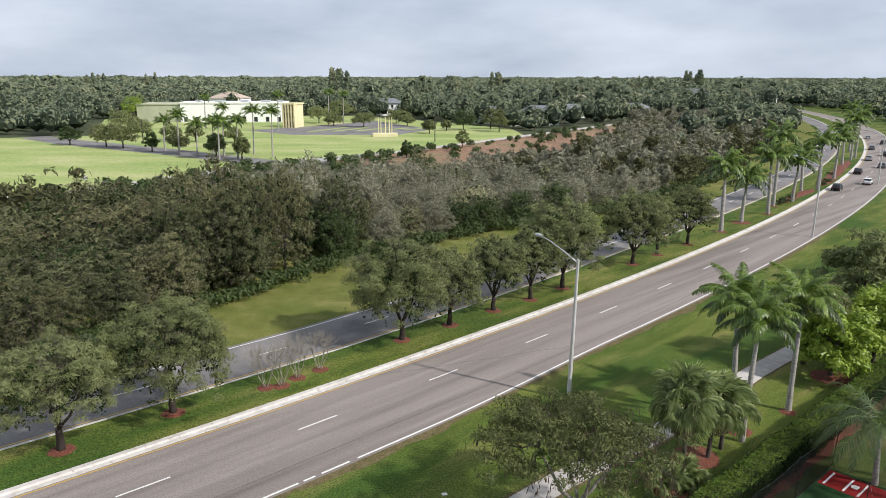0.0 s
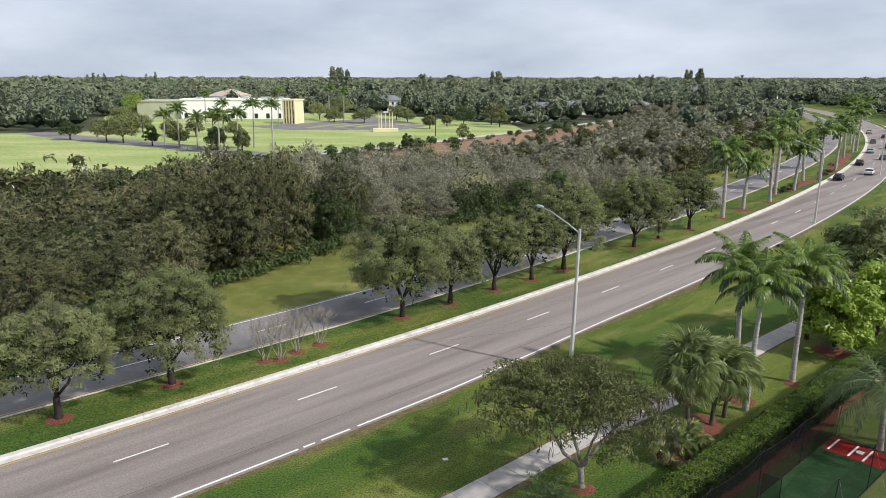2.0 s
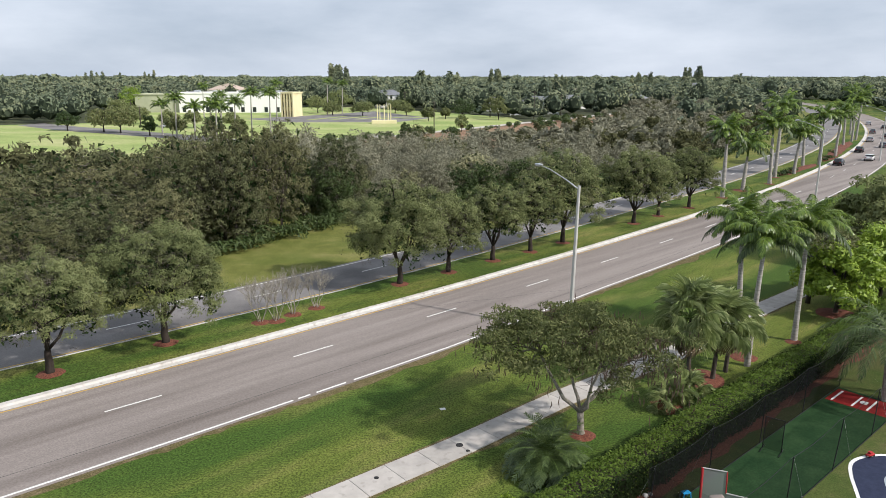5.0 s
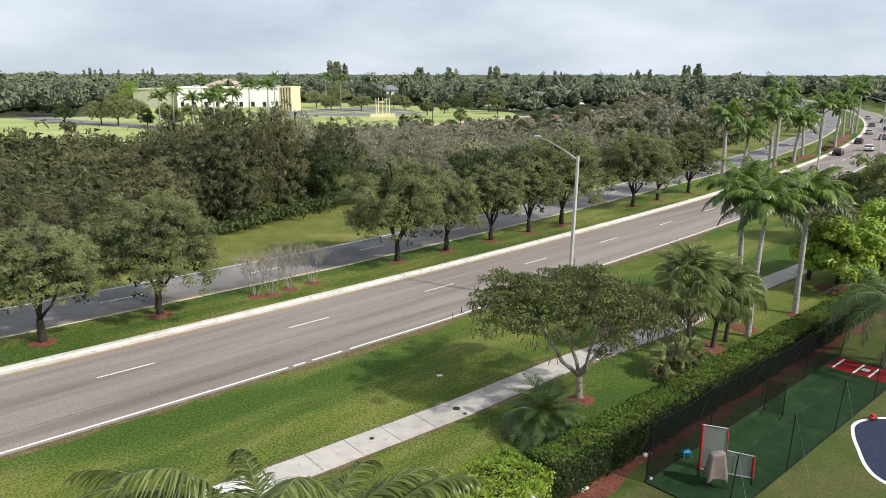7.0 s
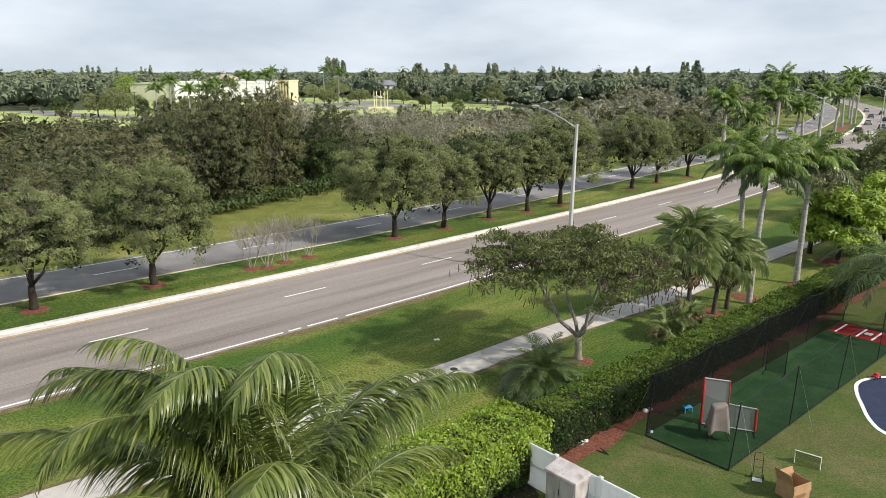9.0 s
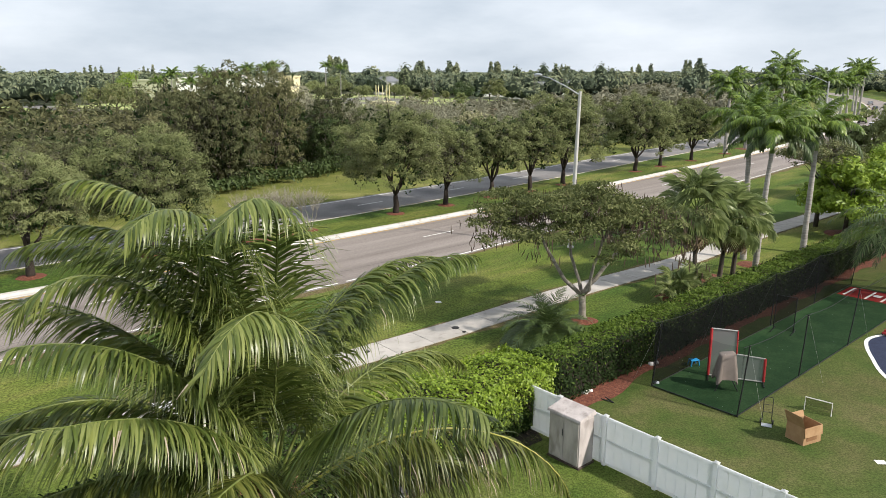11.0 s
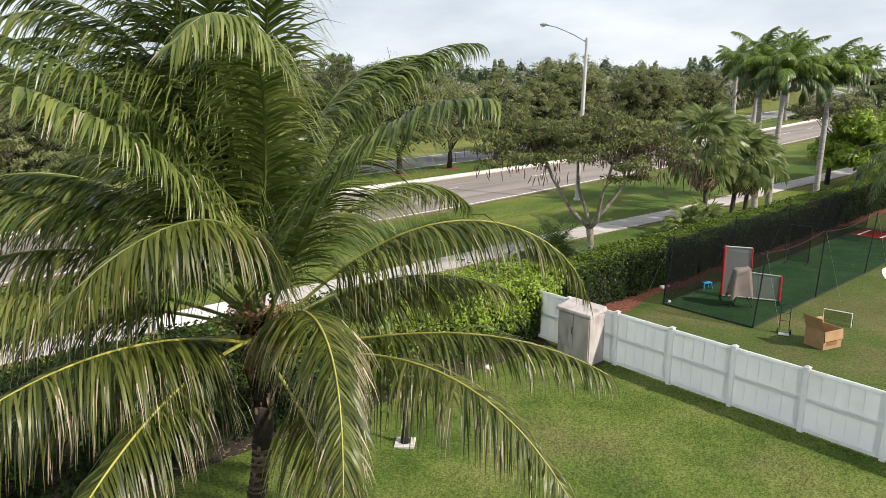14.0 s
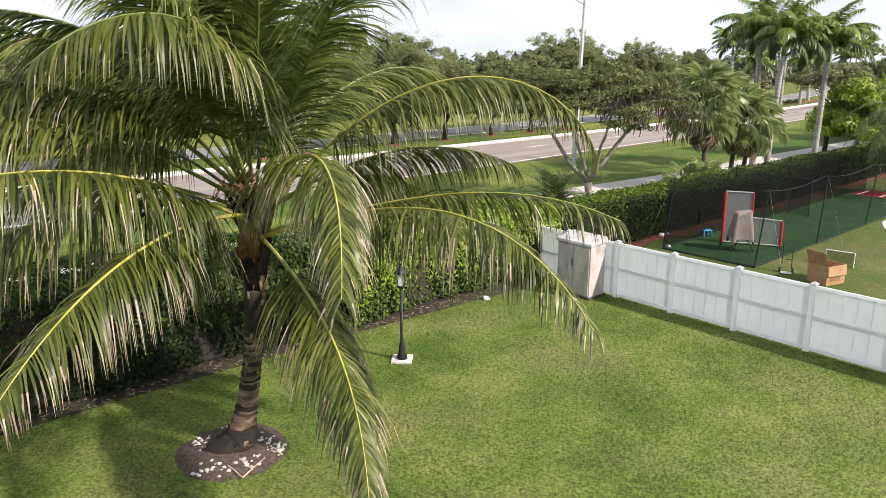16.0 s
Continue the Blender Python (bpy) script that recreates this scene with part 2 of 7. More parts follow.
M["twig_brown"] = leaf_mat("brown_twigs", (0.060, 0.050, 0.036), (0.104, 0.090, 0.068), (0.160, 0.142, 0.112), scale=0.2)
M["bright"] = leaf_mat("bright_green_leaves", (0.110, 0.175, 0.015), (0.205, 0.300, 0.031), (0.340, 0.430, 0.066), scale=0.8, rough=0.45)
M["feather"] = leaf_mat("fine_feathery_leaves", (0.074, 0.094, 0.032), (0.140, 0.160, 0.058), (0.260, 0.262, 0.118), scale=0.6, back=0.3)
M["flame_leaf"] = leaf_mat("olive_brown_feathery_leaves", (0.068, 0.086, 0.029), (0.130, 0.149, 0.054), (0.245, 0.252, 0.108), scale=0.6, back=0.35, spec=0.15)
M["pod"] = material("dark_brown_pod", ((0.045, 0.028, 0.018), (0.105, 0.070, 0.046)), 9.0, 0.8, 0.2, 30.0)
M["palm_leaf"] = leaf_mat("royal_palm_leaflets", (0.052, 0.096, 0.013), (0.128, 0.205, 0.030), (0.290, 0.380, 0.068), scale=0.5, rough=0.34, back=0.34, spec=0.5)
M["palm_dark"] = leaf_mat("dark_palm_leaflets", (0.036, 0.062, 0.019), (0.074, 0.114, 0.034), (0.140, 0.188, 0.066), scale=0.6, rough=0.42, back=0.3, spec=0.5)
M["fan_leaf"] = leaf_mat("fan_palm_leaves", (0.135, 0.180, 0.060), (0.260, 0.315, 0.120), (0.460, 0.500, 0.240), scale=0.8, rough=0.42, back=0.35, spec=0.45)
M["dead_leaf"] = leaf_mat("dead_palm_leaves", (0.13, 0.095, 0.055), (0.22, 0.165, 0.10), (0.32, 0.26, 0.17), scale=2.0, rough=0.9, back=0.1)
# lower fronds' leaflets darkened for shade, upper ones paler for the light there
M["coco_lower"] = leaf_mat("coconut_leaflets", (0.038, 0.054, 0.010), (0.096, 0.118, 0.021), (0.215, 0.226, 0.058), scale=1.6, rough=0.40, back=0.45, spec=0.5, island=0.6)
M["coco_upper"] = leaf_mat("lit_coconut_leaflets", (0.057, 0.089, 0.019), (0.140, 0.185, 0.040), (0.305, 0.338, 0.102), scale=1.6, rough=0.36, back=0.46, spec=0.6, island=0.6)
M["coco_tip"] = leaf_mat("weathered_coconut_leaflets", (0.120, 0.092, 0.054), (0.260, 0.205, 0.140), (0.480, 0.400, 0.310), scale=2.6, rough=0.6, back=0.20, spec=0.4, island=0.7)
M["rachis_green"] = material("green_leaf_stalk", ((0.08, 0.11, 0.025), (0.13, 0.16, 0.04), (0.20, 0.22, 0.08)), 3.0, 0.4, 0.05, 20.0)
M["scar"] = material("dark_leaf_scar", ((0.012, 0.009, 0.007), (0.032, 0.024, 0.018)), 7.0, 0.95, 0.7, 30.0)
M["husk"] = material("pale_dry_leaf_sheath", ((0.30, 0.19, 0.13), (0.44, 0.32, 0.24), (0.58, 0.47, 0.38)), 7.0, 0.9, 0.5, 40.0, stretch=(1, 1, 0.3))
M["rachis"] = material("yellow_green_leaf_stalk", ((0.26, 0.26, 0.05), (0.38, 0.36, 0.08), (0.46, 0.42, 0.14)), 3.0, 0.4, 0.05, 20.0)
M["vinyl"] = material("white_vinyl", ((0.84, 0.86, 0.88), (0.90, 0.91, 0.92)), 1.5, 0.4, 0.03, 20.0, second=(1.2, (0.78, 0.80, 0.80), 0.6, 0.85), through_light=0.55)
M["resin"] = material("stained_off_white_resin", ((0.306, 0.270, 0.254), (0.449, 0.403, 0.383), (0.551, 0.499, 0.479)), 1.6, 0.7, 0.15, 20.0, stretch=(1, 1, 0.35), second=(3.5, (0.204, 0.174, 0.158), 0.55, 0.78))
M["black_iron"] = material("black_painted_metal", ((0.012, 0.012, 0.014), (0.03, 0.03, 0.032)), 8.0, 0.45, 0.1, 40.0, metal=0.3)
M["pole"] = material("grey_pole", ((0.40, 0.39, 0.37), (0.52, 0.51, 0.49)), 2.0, 0.6, 0.1, 20.0, stretch=(1, 1, 0.2))
M["galv"] = material("galvanised_steel", ((0.42, 0.44, 0.46), (0.55, 0.57, 0.58)), 4.0, 0.45, 0.05, 30.0, metal=0.6)
M["lens"] = material("frosted_glass", ((0.55, 0.57, 0.58), (0.66, 0.68, 0.69)), 4.0, 0.25, 0.0)
M["turf"] = material("green_turf", ((0.014, 0.040, 0.015), (0.021, 0.051, 0.019), (0.030, 0.065, 0.025)), 0.7, 0.95, 0.5, 60.0, spec=0.1, grain=(10.0, 0.15))
M["red_turf"] = material("red_turf", ((0.165, 0.013, 0.012), (0.225, 0.022, 0.020)), 3.0, 0.95, 0.4, 60.0, spec=0.1)
M["white_turf"] = material("white_turf", ((0.70, 0.69, 0.67), (0.78, 0.77, 0.75)), 3.0, 0.9, 0.2, 60.0)
M["navy"] = material("navy_turf", ((0.012, 0.018, 0.045), (0.022, 0.03, 0.065)), 3.0, 0.9, 0.4, 60.0)
M["grey_turf"] = material("grey_turf", ((0.26, 0.30, 0.33), (0.36, 0.40, 0.43)), 3.0, 0.9, 0.4, 60.0)
M["net"] = net_material("black_cage_net", (0.008, 0.009, 0.009), 0.80)
M["windscreen"] = net_material("black_windscreen_mesh", (0.006, 0.007, 0.007), 0.36)
M["screen_net"] = net_material("grey_screen_net", (0.34, 0.35, 0.34), 0.48)
M["black_net"] = net_material("dark_screen_net", (0.02, 0.02, 0.02), 0.6)
M["red_pad"] = material("red_padding", ((0.33, 0.02, 0.025), (0.43, 0.03, 0.03)), 5.0, 0.5, 0.1, 40.0)
M["cloth"] = material("taupe_cover_cloth", ((0.235, 0.190, 0.165), (0.300, 0.250, 0.220)), 2.0, 0.8, 0.15, 30.0)
M["blue_plastic"] = material("bright_blue_plastic", ((0.02, 0.25, 0.55), (0.03, 0.31, 0.62)), 5.0, 0.35, 0.0)
M["card"] = material("cardboard", ((0.300, 0.178, 0.088), (0.390, 0.245, 0.130)), 4.0, 0.85, 0.1, 40.0)
M["card_dark"] = material("printed_cardboard", ((0.20, 0.10, 0.045), (0.25, 0.13, 0.06)), 4.0, 0.85, 0.1, 40.0)
M["rubber"] = material("black_rubber", ((0.012, 0.012, 0.012), (0.025, 0.025, 0.025)), 9.0, 0.8, 0.2, 50.0)
M["stone"] = material("pale_river_stone", ((0.30, 0.26, 0.22), (0.50, 0.46, 0.41), (0.68, 0.65, 0.61)), 3.0, 0.8, 0.2, 40.0, per_object=0.7, low=0.1, high=0.9)
M["white_stone"] = material("white_stone", ((0.62, 0.60, 0.57), (0.74, 0.72, 0.70)), 6.0, 0.8, 0.3, 40.0)
M["cream"] = material("cream_render", ((0.86, 0.85, 0.82), (0.90, 0.89, 0.86)), 0.2, 0.9, 0.2, 6.0)
M["sage"] = material("sage_render", ((0.38, 0.39, 0.27), (0.46, 0.47, 0.34)), 0.2, 0.9, 0.2, 6.0)
M["yellow_wall"] = material("yellow_render", ((0.66, 0.59, 0.34), (0.74, 0.67, 0.42)), 0.2, 0.9, 0.2, 6.0)
M["tile_roof"] = material("pale_tile_roof", ((0.40, 0.31, 0.25), (0.50, 0.41, 0.34)), 0.8, 0.85, 0.5, 4.0)
M["grey_roof"] = material("grey_shingle_roof", ((0.15, 0.155, 0.17), (0.22, 0.23, 0.25)), 0.8, 0.85, 0.5, 4.0)
M["window"] = material("dark_window_glass", ((0.02, 0.025, 0.03), (0.035, 0.04, 0.05)), 2.0, 0.1, 0.0, spec=0.6)
M["car_glass"] = material("car_window_glass", ((0.012, 0.014, 0.016), (0.02, 0.022, 0.025)), 2.0, 0.08, 0.0, spec=0.7)
M["tail"] = material("red_tail_light", ((0.25, 0.01, 0.01), (0.32, 0.02, 0.02)), 4.0, 0.2, 0.0)
for car_tone, rgb in (("black", (0.012, 0.012, 0.014)), ("silver", (0.42, 0.44, 0.46)), ("white", (0.72, 0.72, 0.72)), ("red", (0.32, 0.012, 0.018)), ("grey", (0.10, 0.11, 0.125))):
    M["car_" + car_tone] = material("car_paint_" + car_tone, (rgb, tuple(v * 1.1 for v in rgb)), 2.0, 0.25, 0.0, metal=0.2, spec=0.6)


# ---- builders ----
def part(name, bm, mat, parent=None, label=""):
    """Links a bmesh as one mesh object under a thing or a part."""
    me = bpy.data.meshes.new(name)
    bm.to_mesh(me)
    bm.free()
    me.materials.append(mat)
    ob = new(name, me)
    ob.parent = parent
    if label:
        ob["label"] = label
    return ob


def mesh_part(name, me, parent=None, label=""):
    ob = new(name, me)
    ob.parent = parent
    if label:
        ob["label"] = label
    return ob


def smooth(ob):
    ob.data.polygons.foreach_set("use_smooth", [True] * len(ob.data.polygons))
    return ob


def thing(name, place, label, category, group="", kind="", turn=0.0, size=1.0):
    ob = new(name)
    ob.empty_display_size = 0.2
    ob.matrix_basis = pose(*place, 0, 0, turn) @ Matrix.Scale(size, 4)
    return tagged(ob, label, category, group, kind)


def box(bm, x0, y0, z0, x1, y1, z1, bevel=0.0, m=None):
    made = bmesh.ops.create_cube(bm, size=1.0)["verts"]
    bmesh.ops.scale(bm, vec=(x1 - x0, y1 - y0, z1 - z0), verts=made)
    bmesh.ops.translate(bm, vec=((x0 + x1) / 2, (y0 + y1) / 2, (z0 + z1) / 2), verts=made)
    if bevel:
        edges = list({e for v in made for e in v.link_edges})
        made = bmesh.ops.bevel(bm, geom=edges, offset=bevel, segments=2, affect="EDGES", profile=0.5)["verts"]
    if m is not None:
        bmesh.ops.transform(bm, matrix=m, verts=made)
    return bm


def tube(bm, pts, radii, sides=8, cap=True):
    """A tapered round bar along points."""
    pts = [Vector(p) for p in pts]
    rings, side = [], None
    for k, p in enumerate(pts):
        way = (pts[min(k + 1, len(pts) - 1)] - pts[max(k - 1, 0)]).normalized()
        if side is None:
            side = way.orthogonal().normalized()
        side = (side - way * side.dot(way)).normalized()
        other = way.cross(side)
        r = radii[k] if hasattr(radii, "__len__") else radii
        rings.append([bm.verts.new(p + (side * math.cos(a) + other * math.sin(a)) * r) for a in (2 * math.pi * j / sides for j in range(sides))])
    for a, b in zip(rings, rings[1:]):
        for j in range(sides):
            bm.faces.new((a[j], a[(j + 1) % sides], b[(j + 1) % sides], b[j]))
    if cap:
        bm.faces.new(rings[0][::-1])
        bm.faces.new(rings[-1])
    return bm


def quads_mesh(name, q, mats, index=None):
    """A mesh of loose faces out of an array faces x corners x 3."""
    q = np.asarray(q, np.float32)
    n, k = q.shape[:2]
    me = bpy.data.meshes.new(name)
    me.vertices.add(k * n)
    me.vertices.foreach_set("co", q.reshape(-1))
    me.loops.add(k * n)
    me.loops.foreach_set("vertex_index", np.arange(k * n, dtype=np.int32))
    me.polygons.add(n)
    me.polygons.foreach_set("loop_start", np.arange(0, k * n, k, dtype=np.int32))
    me.polygons.foreach_set("loop_total", np.full(n, k, np.int32))
    for m in mats:
        me.materials.append(m)
    if index is not None:
        me.polygons.foreach_set("material_index", np.asarray(index, np.int32))
    me.update()
    me.validate()
    return me


def unit(v):
    return v / np.maximum(1e-9, np.linalg.norm(v, axis=-1, keepdims=True))


def leaves(rng, centres, normals, size, spread=0.8, long=1.6, three=False):
    """Small leaf sprays at the centres, facing more or less along the normals: four-sided, or pointed with three corners."""
    n = len(centres)
    nn = unit(normals + rng.normal(0, spread, (n, 3)))
    a = unit(np.cross(nn, rng.normal(0, 1, (n, 3))))
    b = np.cross(nn, a)
    s = size * rng.uniform(0.6, 1.4, (n, 1))
    a, b = a * s * long * 0.5, b * s * 0.5
    bend = nn * s * 0.18
    if three:
        return np.stack([centres - a - b * 0.9, centres + a * 1.2, centres - a + b * 0.9], 1)
    return np.stack([centres - a - bend, centres + b * 0.9 + bend * 0.4, centres + a - bend, centres - b * 0.9 + bend * 0.4], 1)


def cloud(rng, blobs, n, size, hollow=0.55, spread=0.8, long=1.6, three=False):
    """Leaf sprays in the outer parts of many overlapping clumps. blobs: rows of x, y, z, rx, ry, rz."""
    blobs = np.asarray(blobs, float)
    weight = (blobs[:, 3] * blobs[:, 4] * blobs[:, 5]) ** (2 / 3)
    pick = rng.choice(len(blobs), n, p=weight / weight.sum())
    d = unit(rng.normal(0, 1, (n, 3)))
    d[:, 2] = np.where(d[:, 2] < -0.35, -d[:, 2], d[:, 2])
    r = rng.uniform(hollow ** 3, 1.15, (n, 1)) ** (1 / 3)
    r *= 1 + 0.16 * np.sin(9 * d[:, :1] + pick[:, None]) * np.cos(8 * d[:, 1:2] + 2 * d[:, 2:3])
    c = blobs[pick, :3] + d * r * blobs[pick, 3:]
    return leaves(rng, c, d, size, spread, long, three)


def dome(rng, cx, cy, z0, z1, r, clumps, n, size, clump=0.22, spread=0.5, long=1.6, under=-0.45, three=True, fuzz=1.0):
    """Leaf sprays in many small clumps that fill an uneven rounded crown between the heights z0 and z1."""
    d = unit(rng.normal(0, 1, (clumps * 3, 3)))
    d = d[d[:, 2] > under][:clumps]
    phase = rng.uniform(0, 6.28, 4)
    env = 1 + 0.13 * np.sin(3 * np.arctan2(d[:, 1], d[:, 0]) + phase[0]) + 0.10 * np.sin(5 * np.arctan2(d[:, 1], d[:, 0]) + 4 * d[:, 2] + phase[1]) + 0.08 * np.sin(6 * d[:, 2] + phase[2])
    deep = rng.uniform(0.25, 1.0, len(d)) ** 0.45
    zc, up, down = z0 + (z1 - z0) * 0.40, (z1 - z0) * 0.60, (z1 - z0) * 0.40 / max(0.3, -under)
    k = (env * deep)[:, None] * (1 - clump * 0.6)
    scale = np.stack([np.full(len(d), r), np.full(len(d), r), np.where(d[:, 2] > 0, up, down)], 1)
    c = np.array([cx, cy, zc]) + d * k * scale
    cr = r * clump * rng.uniform(0.65, 1.35, len(d))
    rows = np.column_stack([c, cr, cr, cr * rng.uniform(0.65, 0.95, len(d))])
    rows[:, 3:] *= fuzz
    return cloud(rng, rows, n, size, 0.25, spread, long, three)


def strip(name, left, right, z, mat, label="", category="", thick=0.0):
    """A flat ribbon of the setting between two rows of points."""
    bm = bmesh.new()
    a = [bm.verts.new((*p, z)) for p in left]
    b = [bm.verts.new((*p, z)) for p in right]
    for k in range(len(a) - 1):
        bm.faces.new((a[k], b[k], b[k + 1], a[k + 1]))
    bmesh.ops.recalc_face_normals(bm, faces=bm.faces)
    if bm.faces[:][0].normal.z < 0:
        bmesh.ops.reverse_faces(bm, faces=bm.faces)
    ob = part(name, bm, mat)
    return tagged(ob, label, category, kind="structure") if label else ob


def sheet(name, points, z, mat, label, category, detail=0):
    bm = bmesh.new()
    f = bm.faces.new([bm.verts.new((*p, z)) for p in points])
    if f.normal.z < 0:
        f.normal_flip()
    bm.normal_update()
    if bm.faces[:][0].normal.z < 0:
        bmesh.ops.reverse_faces(bm, faces=bm.faces)
    return tagged(part(name, bm, mat), label, category, kind="structure")


# ---- plan of the road ----
HEAD = radians(50)
ALONG, ACROSS = np.array([math.cos(HEAD), math.sin(HEAD)]), np.array([-math.sin(HEAD), math.cos(HEAD)])


def road(u, off=0.0):
    """A point off metres to the left of the median's near kerb, u metres along the road."""
    v = 47.16 - 0.0986 * u + 0.000611 * u * u + 1.73e-8 * u ** 3
    k = -0.0986 + 0.001222 * u + 5.2e-8 * u * u
    c = 1 / math.hypot(1, k)
    return tuple((u - k * c * off) * ALONG + (v + c * off) * ACROSS)


def road_turn(u):
    return 50 + math.degrees(math.atan(-0.0986 + 0.001222 * u))


def median(u):
    """The median's width, which grows along the road."""
    return 5.6 + 1.8 * min(1.0, max(0.0, (u - 40) / 50))


DASH = -4.9


def edge(u):
    """The offset of the outer white line."""
    return -10.75 + 0.8 * min(1.0, max(0.0, (u - 38) / 18))


US = [-70 + 5 * k for k in range(140)]

# ---- ground ----
bm = bmesh.new()
bmesh.ops.create_grid(bm, x_segments=60, y_segments=60, size=1)
bmesh.ops.scale(bm, vec=(6000, 6000, 1), verts=bm.verts)
for v in bm.verts:
    v.co.y += 3000
tagged(part("ground", bm, M["ground"]), "scrubby green and brown open ground reaching the horizon", "ground", kind="structure")

strip("grass_verge", [road(u, edge(u) - 0.15) for u in US], [road(u, -70) for u in US], 0.012, M["grass"], "mown green grass between road and garden hedge", "grass")
strip("far_verge", [road(u, median(u) + 7.1) for u in US], [road(u, median(u) + 36) for u in US], 0.012, M["dry_grass"], "mown yellowish grass strip in front of the woods", "grass")
strip("road", [road(u, edge(u) - 0.3) for u in US], [road(u, -0.8) for u in US], 0.02, M["asphalt"], "pale worn asphalt carriageway with two lanes", "road")
strip("road_2", [road(u, median(u) - 0.05) for u in US], [road(u, median(u) + 7.3) for u in US], 0.02, M["asphalt_far"], "grey asphalt carriageway beyond the median", "road")

# the median with its kerbs
bm = bmesh.new()
profile = [(-0.92, 0.02), (-0.91, 0.032), (-0.50, 0.045), (-0.45, 0.18), (-0.08, 0.19), (-0.07, 0.14)]
rows = [[bm.verts.new((*road(u, o), z)) for o, z in profile] for u in US]
for a, b in zip(rows, rows[1:]):
    for k in range(len(profile) - 1):
        bm.faces.new((a[k], a[k + 1], b[k + 1], b[k])[::-1])
bmesh.ops.recalc_face_normals(bm, faces=bm.faces)
tagged(part("kerb", bm, M["concrete"]), "broad whitish concrete kerb with gutter along the median", "kerb", kind="structure")
bm = bmesh.new()
rows = [[bm.verts.new((*road(u, median(u) - o), z)) for o, z in ((0.35, 0.14), (0.34, 0.19), (0.15, 0.18), (0.12, 0.05), (-0.25, 0.03), (-0.26, 0.02))] for u in US]
for a, b in zip(rows, rows[1:]):
    for k in range(5):
        bm.faces.new((a[k], a[k + 1], b[k + 1], b[k])[::-1])
bmesh.ops.recalc_face_normals(bm, faces=bm.faces)
tagged(part("kerb_2", bm, M["concrete"]), "narrow concrete kerb on the median's far side", "kerb", kind="structure")
strip("median_strip", [road(u, -0.10) for u in US], [road(u, median(u) - 0.3) for u in US], 0.165, M["grass"], "raised grass median between the carriageways", "median")


def painted(name, u0, u1, off, width, mat, label):
    n = max(2, int((u1 - u0) / 4))
    us = [u0 + (u1 - u0) * k / n for k in range(n + 1)]
    at = off if callable(off) else lambda u: off
    return strip(name, [road(u, at(u) - width / 2) for u in us], [road(u, at(u) + width / 2) for u in us], 0.026, mat, label, "road marking")


painted("edge_line", 29.2, 380, edge, 0.16, M["white_line"], "solid white edge line on the carriageway")
painted("edge_line", -60, 24.9, edge, 0.16, M["white_line"], "solid white edge line on the carriageway")
painted("edge_line", 25.25, 26.05, edge, 0.16, M["white_line"], "short white dash in the edge line")
painted("edge_line", 26.5, 28.6, edge, 0.16, M["white_line"], "white dash in the edge line")
painted("centre_line", -60, 380, -1.12, 0.14, M["yellow_line"], "faded yellow line beside the median gutter")
u_dash = 16.3
for k in range(-4, 24):
    painted("lane_dash", u_dash + 12.1 * k, u_dash + 12.1 * k + 3.2, DASH, 0.14, M["white_line"], "white lane dash on asphalt")
for k in range(-60, 380, 20):
    us = [k + 4 * j for j in range(6)]
    strip("far_edge_line", [road(u, median(u) + 6.75) for u in us], [road(u, median(u) + 6.9) for u in us], 0.026, M["white_line"], "white edge line of the far carriageway", "road marking")
    strip("far_yellow_line", [road(u, median(u) + 0.40) for u in us], [road(u, median(u) + 0.54) for u in us], 0.026, M["yellow_line"], "yellow line beside the far kerb", "road marking")
for k in range(-4, 24):
    us = [8.7 + 12.1 * k + 1.6 * j for j in range(3)]
    strip("far_lane_dash", [road(u, median(u) + 3.6) for u in us], [road(u, median(u) + 3.74) for u in us], 0.026, M["white_line"], "white lane dash on grey asphalt", "road marking")
# tar-filled seam in the outer lane, uneven
rng = np.random.default_rng(5)
us = np.arange(-60, 120, 0.6)
wob = np.cumsum(rng.normal(0, 0.012, len(us)))
strip("road_seam", [road(u, -8.55 + w - 0.012 - 0.025 * rng.random()) for u, w in zip(us, wob)], [road(u, -8.55 + w + 0.014) for u, w in zip(us, wob)], 0.024, M["tar"], "thin dark tar seam along the outer lane", "road seam")
us = np.arange(38, 55, 0.8)
strip("road_seam", [road(u, -1.2 - 0.42 * (u - 38) + 0.12 * math.sin(u) - 0.02) for u in us], [road(u, -1.2 - 0.42 * (u - 38) + 0.12 * math.sin(u) + 0.02) for u in us], 0.024, M["tar"], "dark tar seam crossing the lanes", "road seam")

# ---- pavement ----
WALKWAY = np.array([(-60, -20.5), (-40, -0.5), (-15.0, 23.0), (-7.65, 29.5), (-0.5, 36.2), (5.4, 42.35), (13.2, 49.3), (22.6, 59.6), (30.2, 67.1), (48, 86.5), (75, 119)])
seg = np.r_[0, np.cumsum(np.linalg.norm(np.diff(WALKWAY, axis=0), axis=1))]


def walkway(s, off=0.0):
    p = np.array([np.interp(s, seg, WALKWAY[:, k]) for k in (0, 1)])
    d = np.array([np.interp(s + 3, seg, WALKWAY[:, k]) - np.interp(s - 3, seg, WALKWAY[:, k]) for k in (0, 1)])
    d /= np.linalg.norm(d)
    return p + np.array([-d[1], d[0]]) * off


# ---- garden ground ----
HD = np.array([0.703, 0.711])
HN = np.array([-0.711, 0.703])


def yard(a, b):
    """A point of the gardens: a metres along the hedge from the fence's end, b metres towards the road."""
    return tuple(np.array([3.3, 26.2]) + HD * a + HN * b)


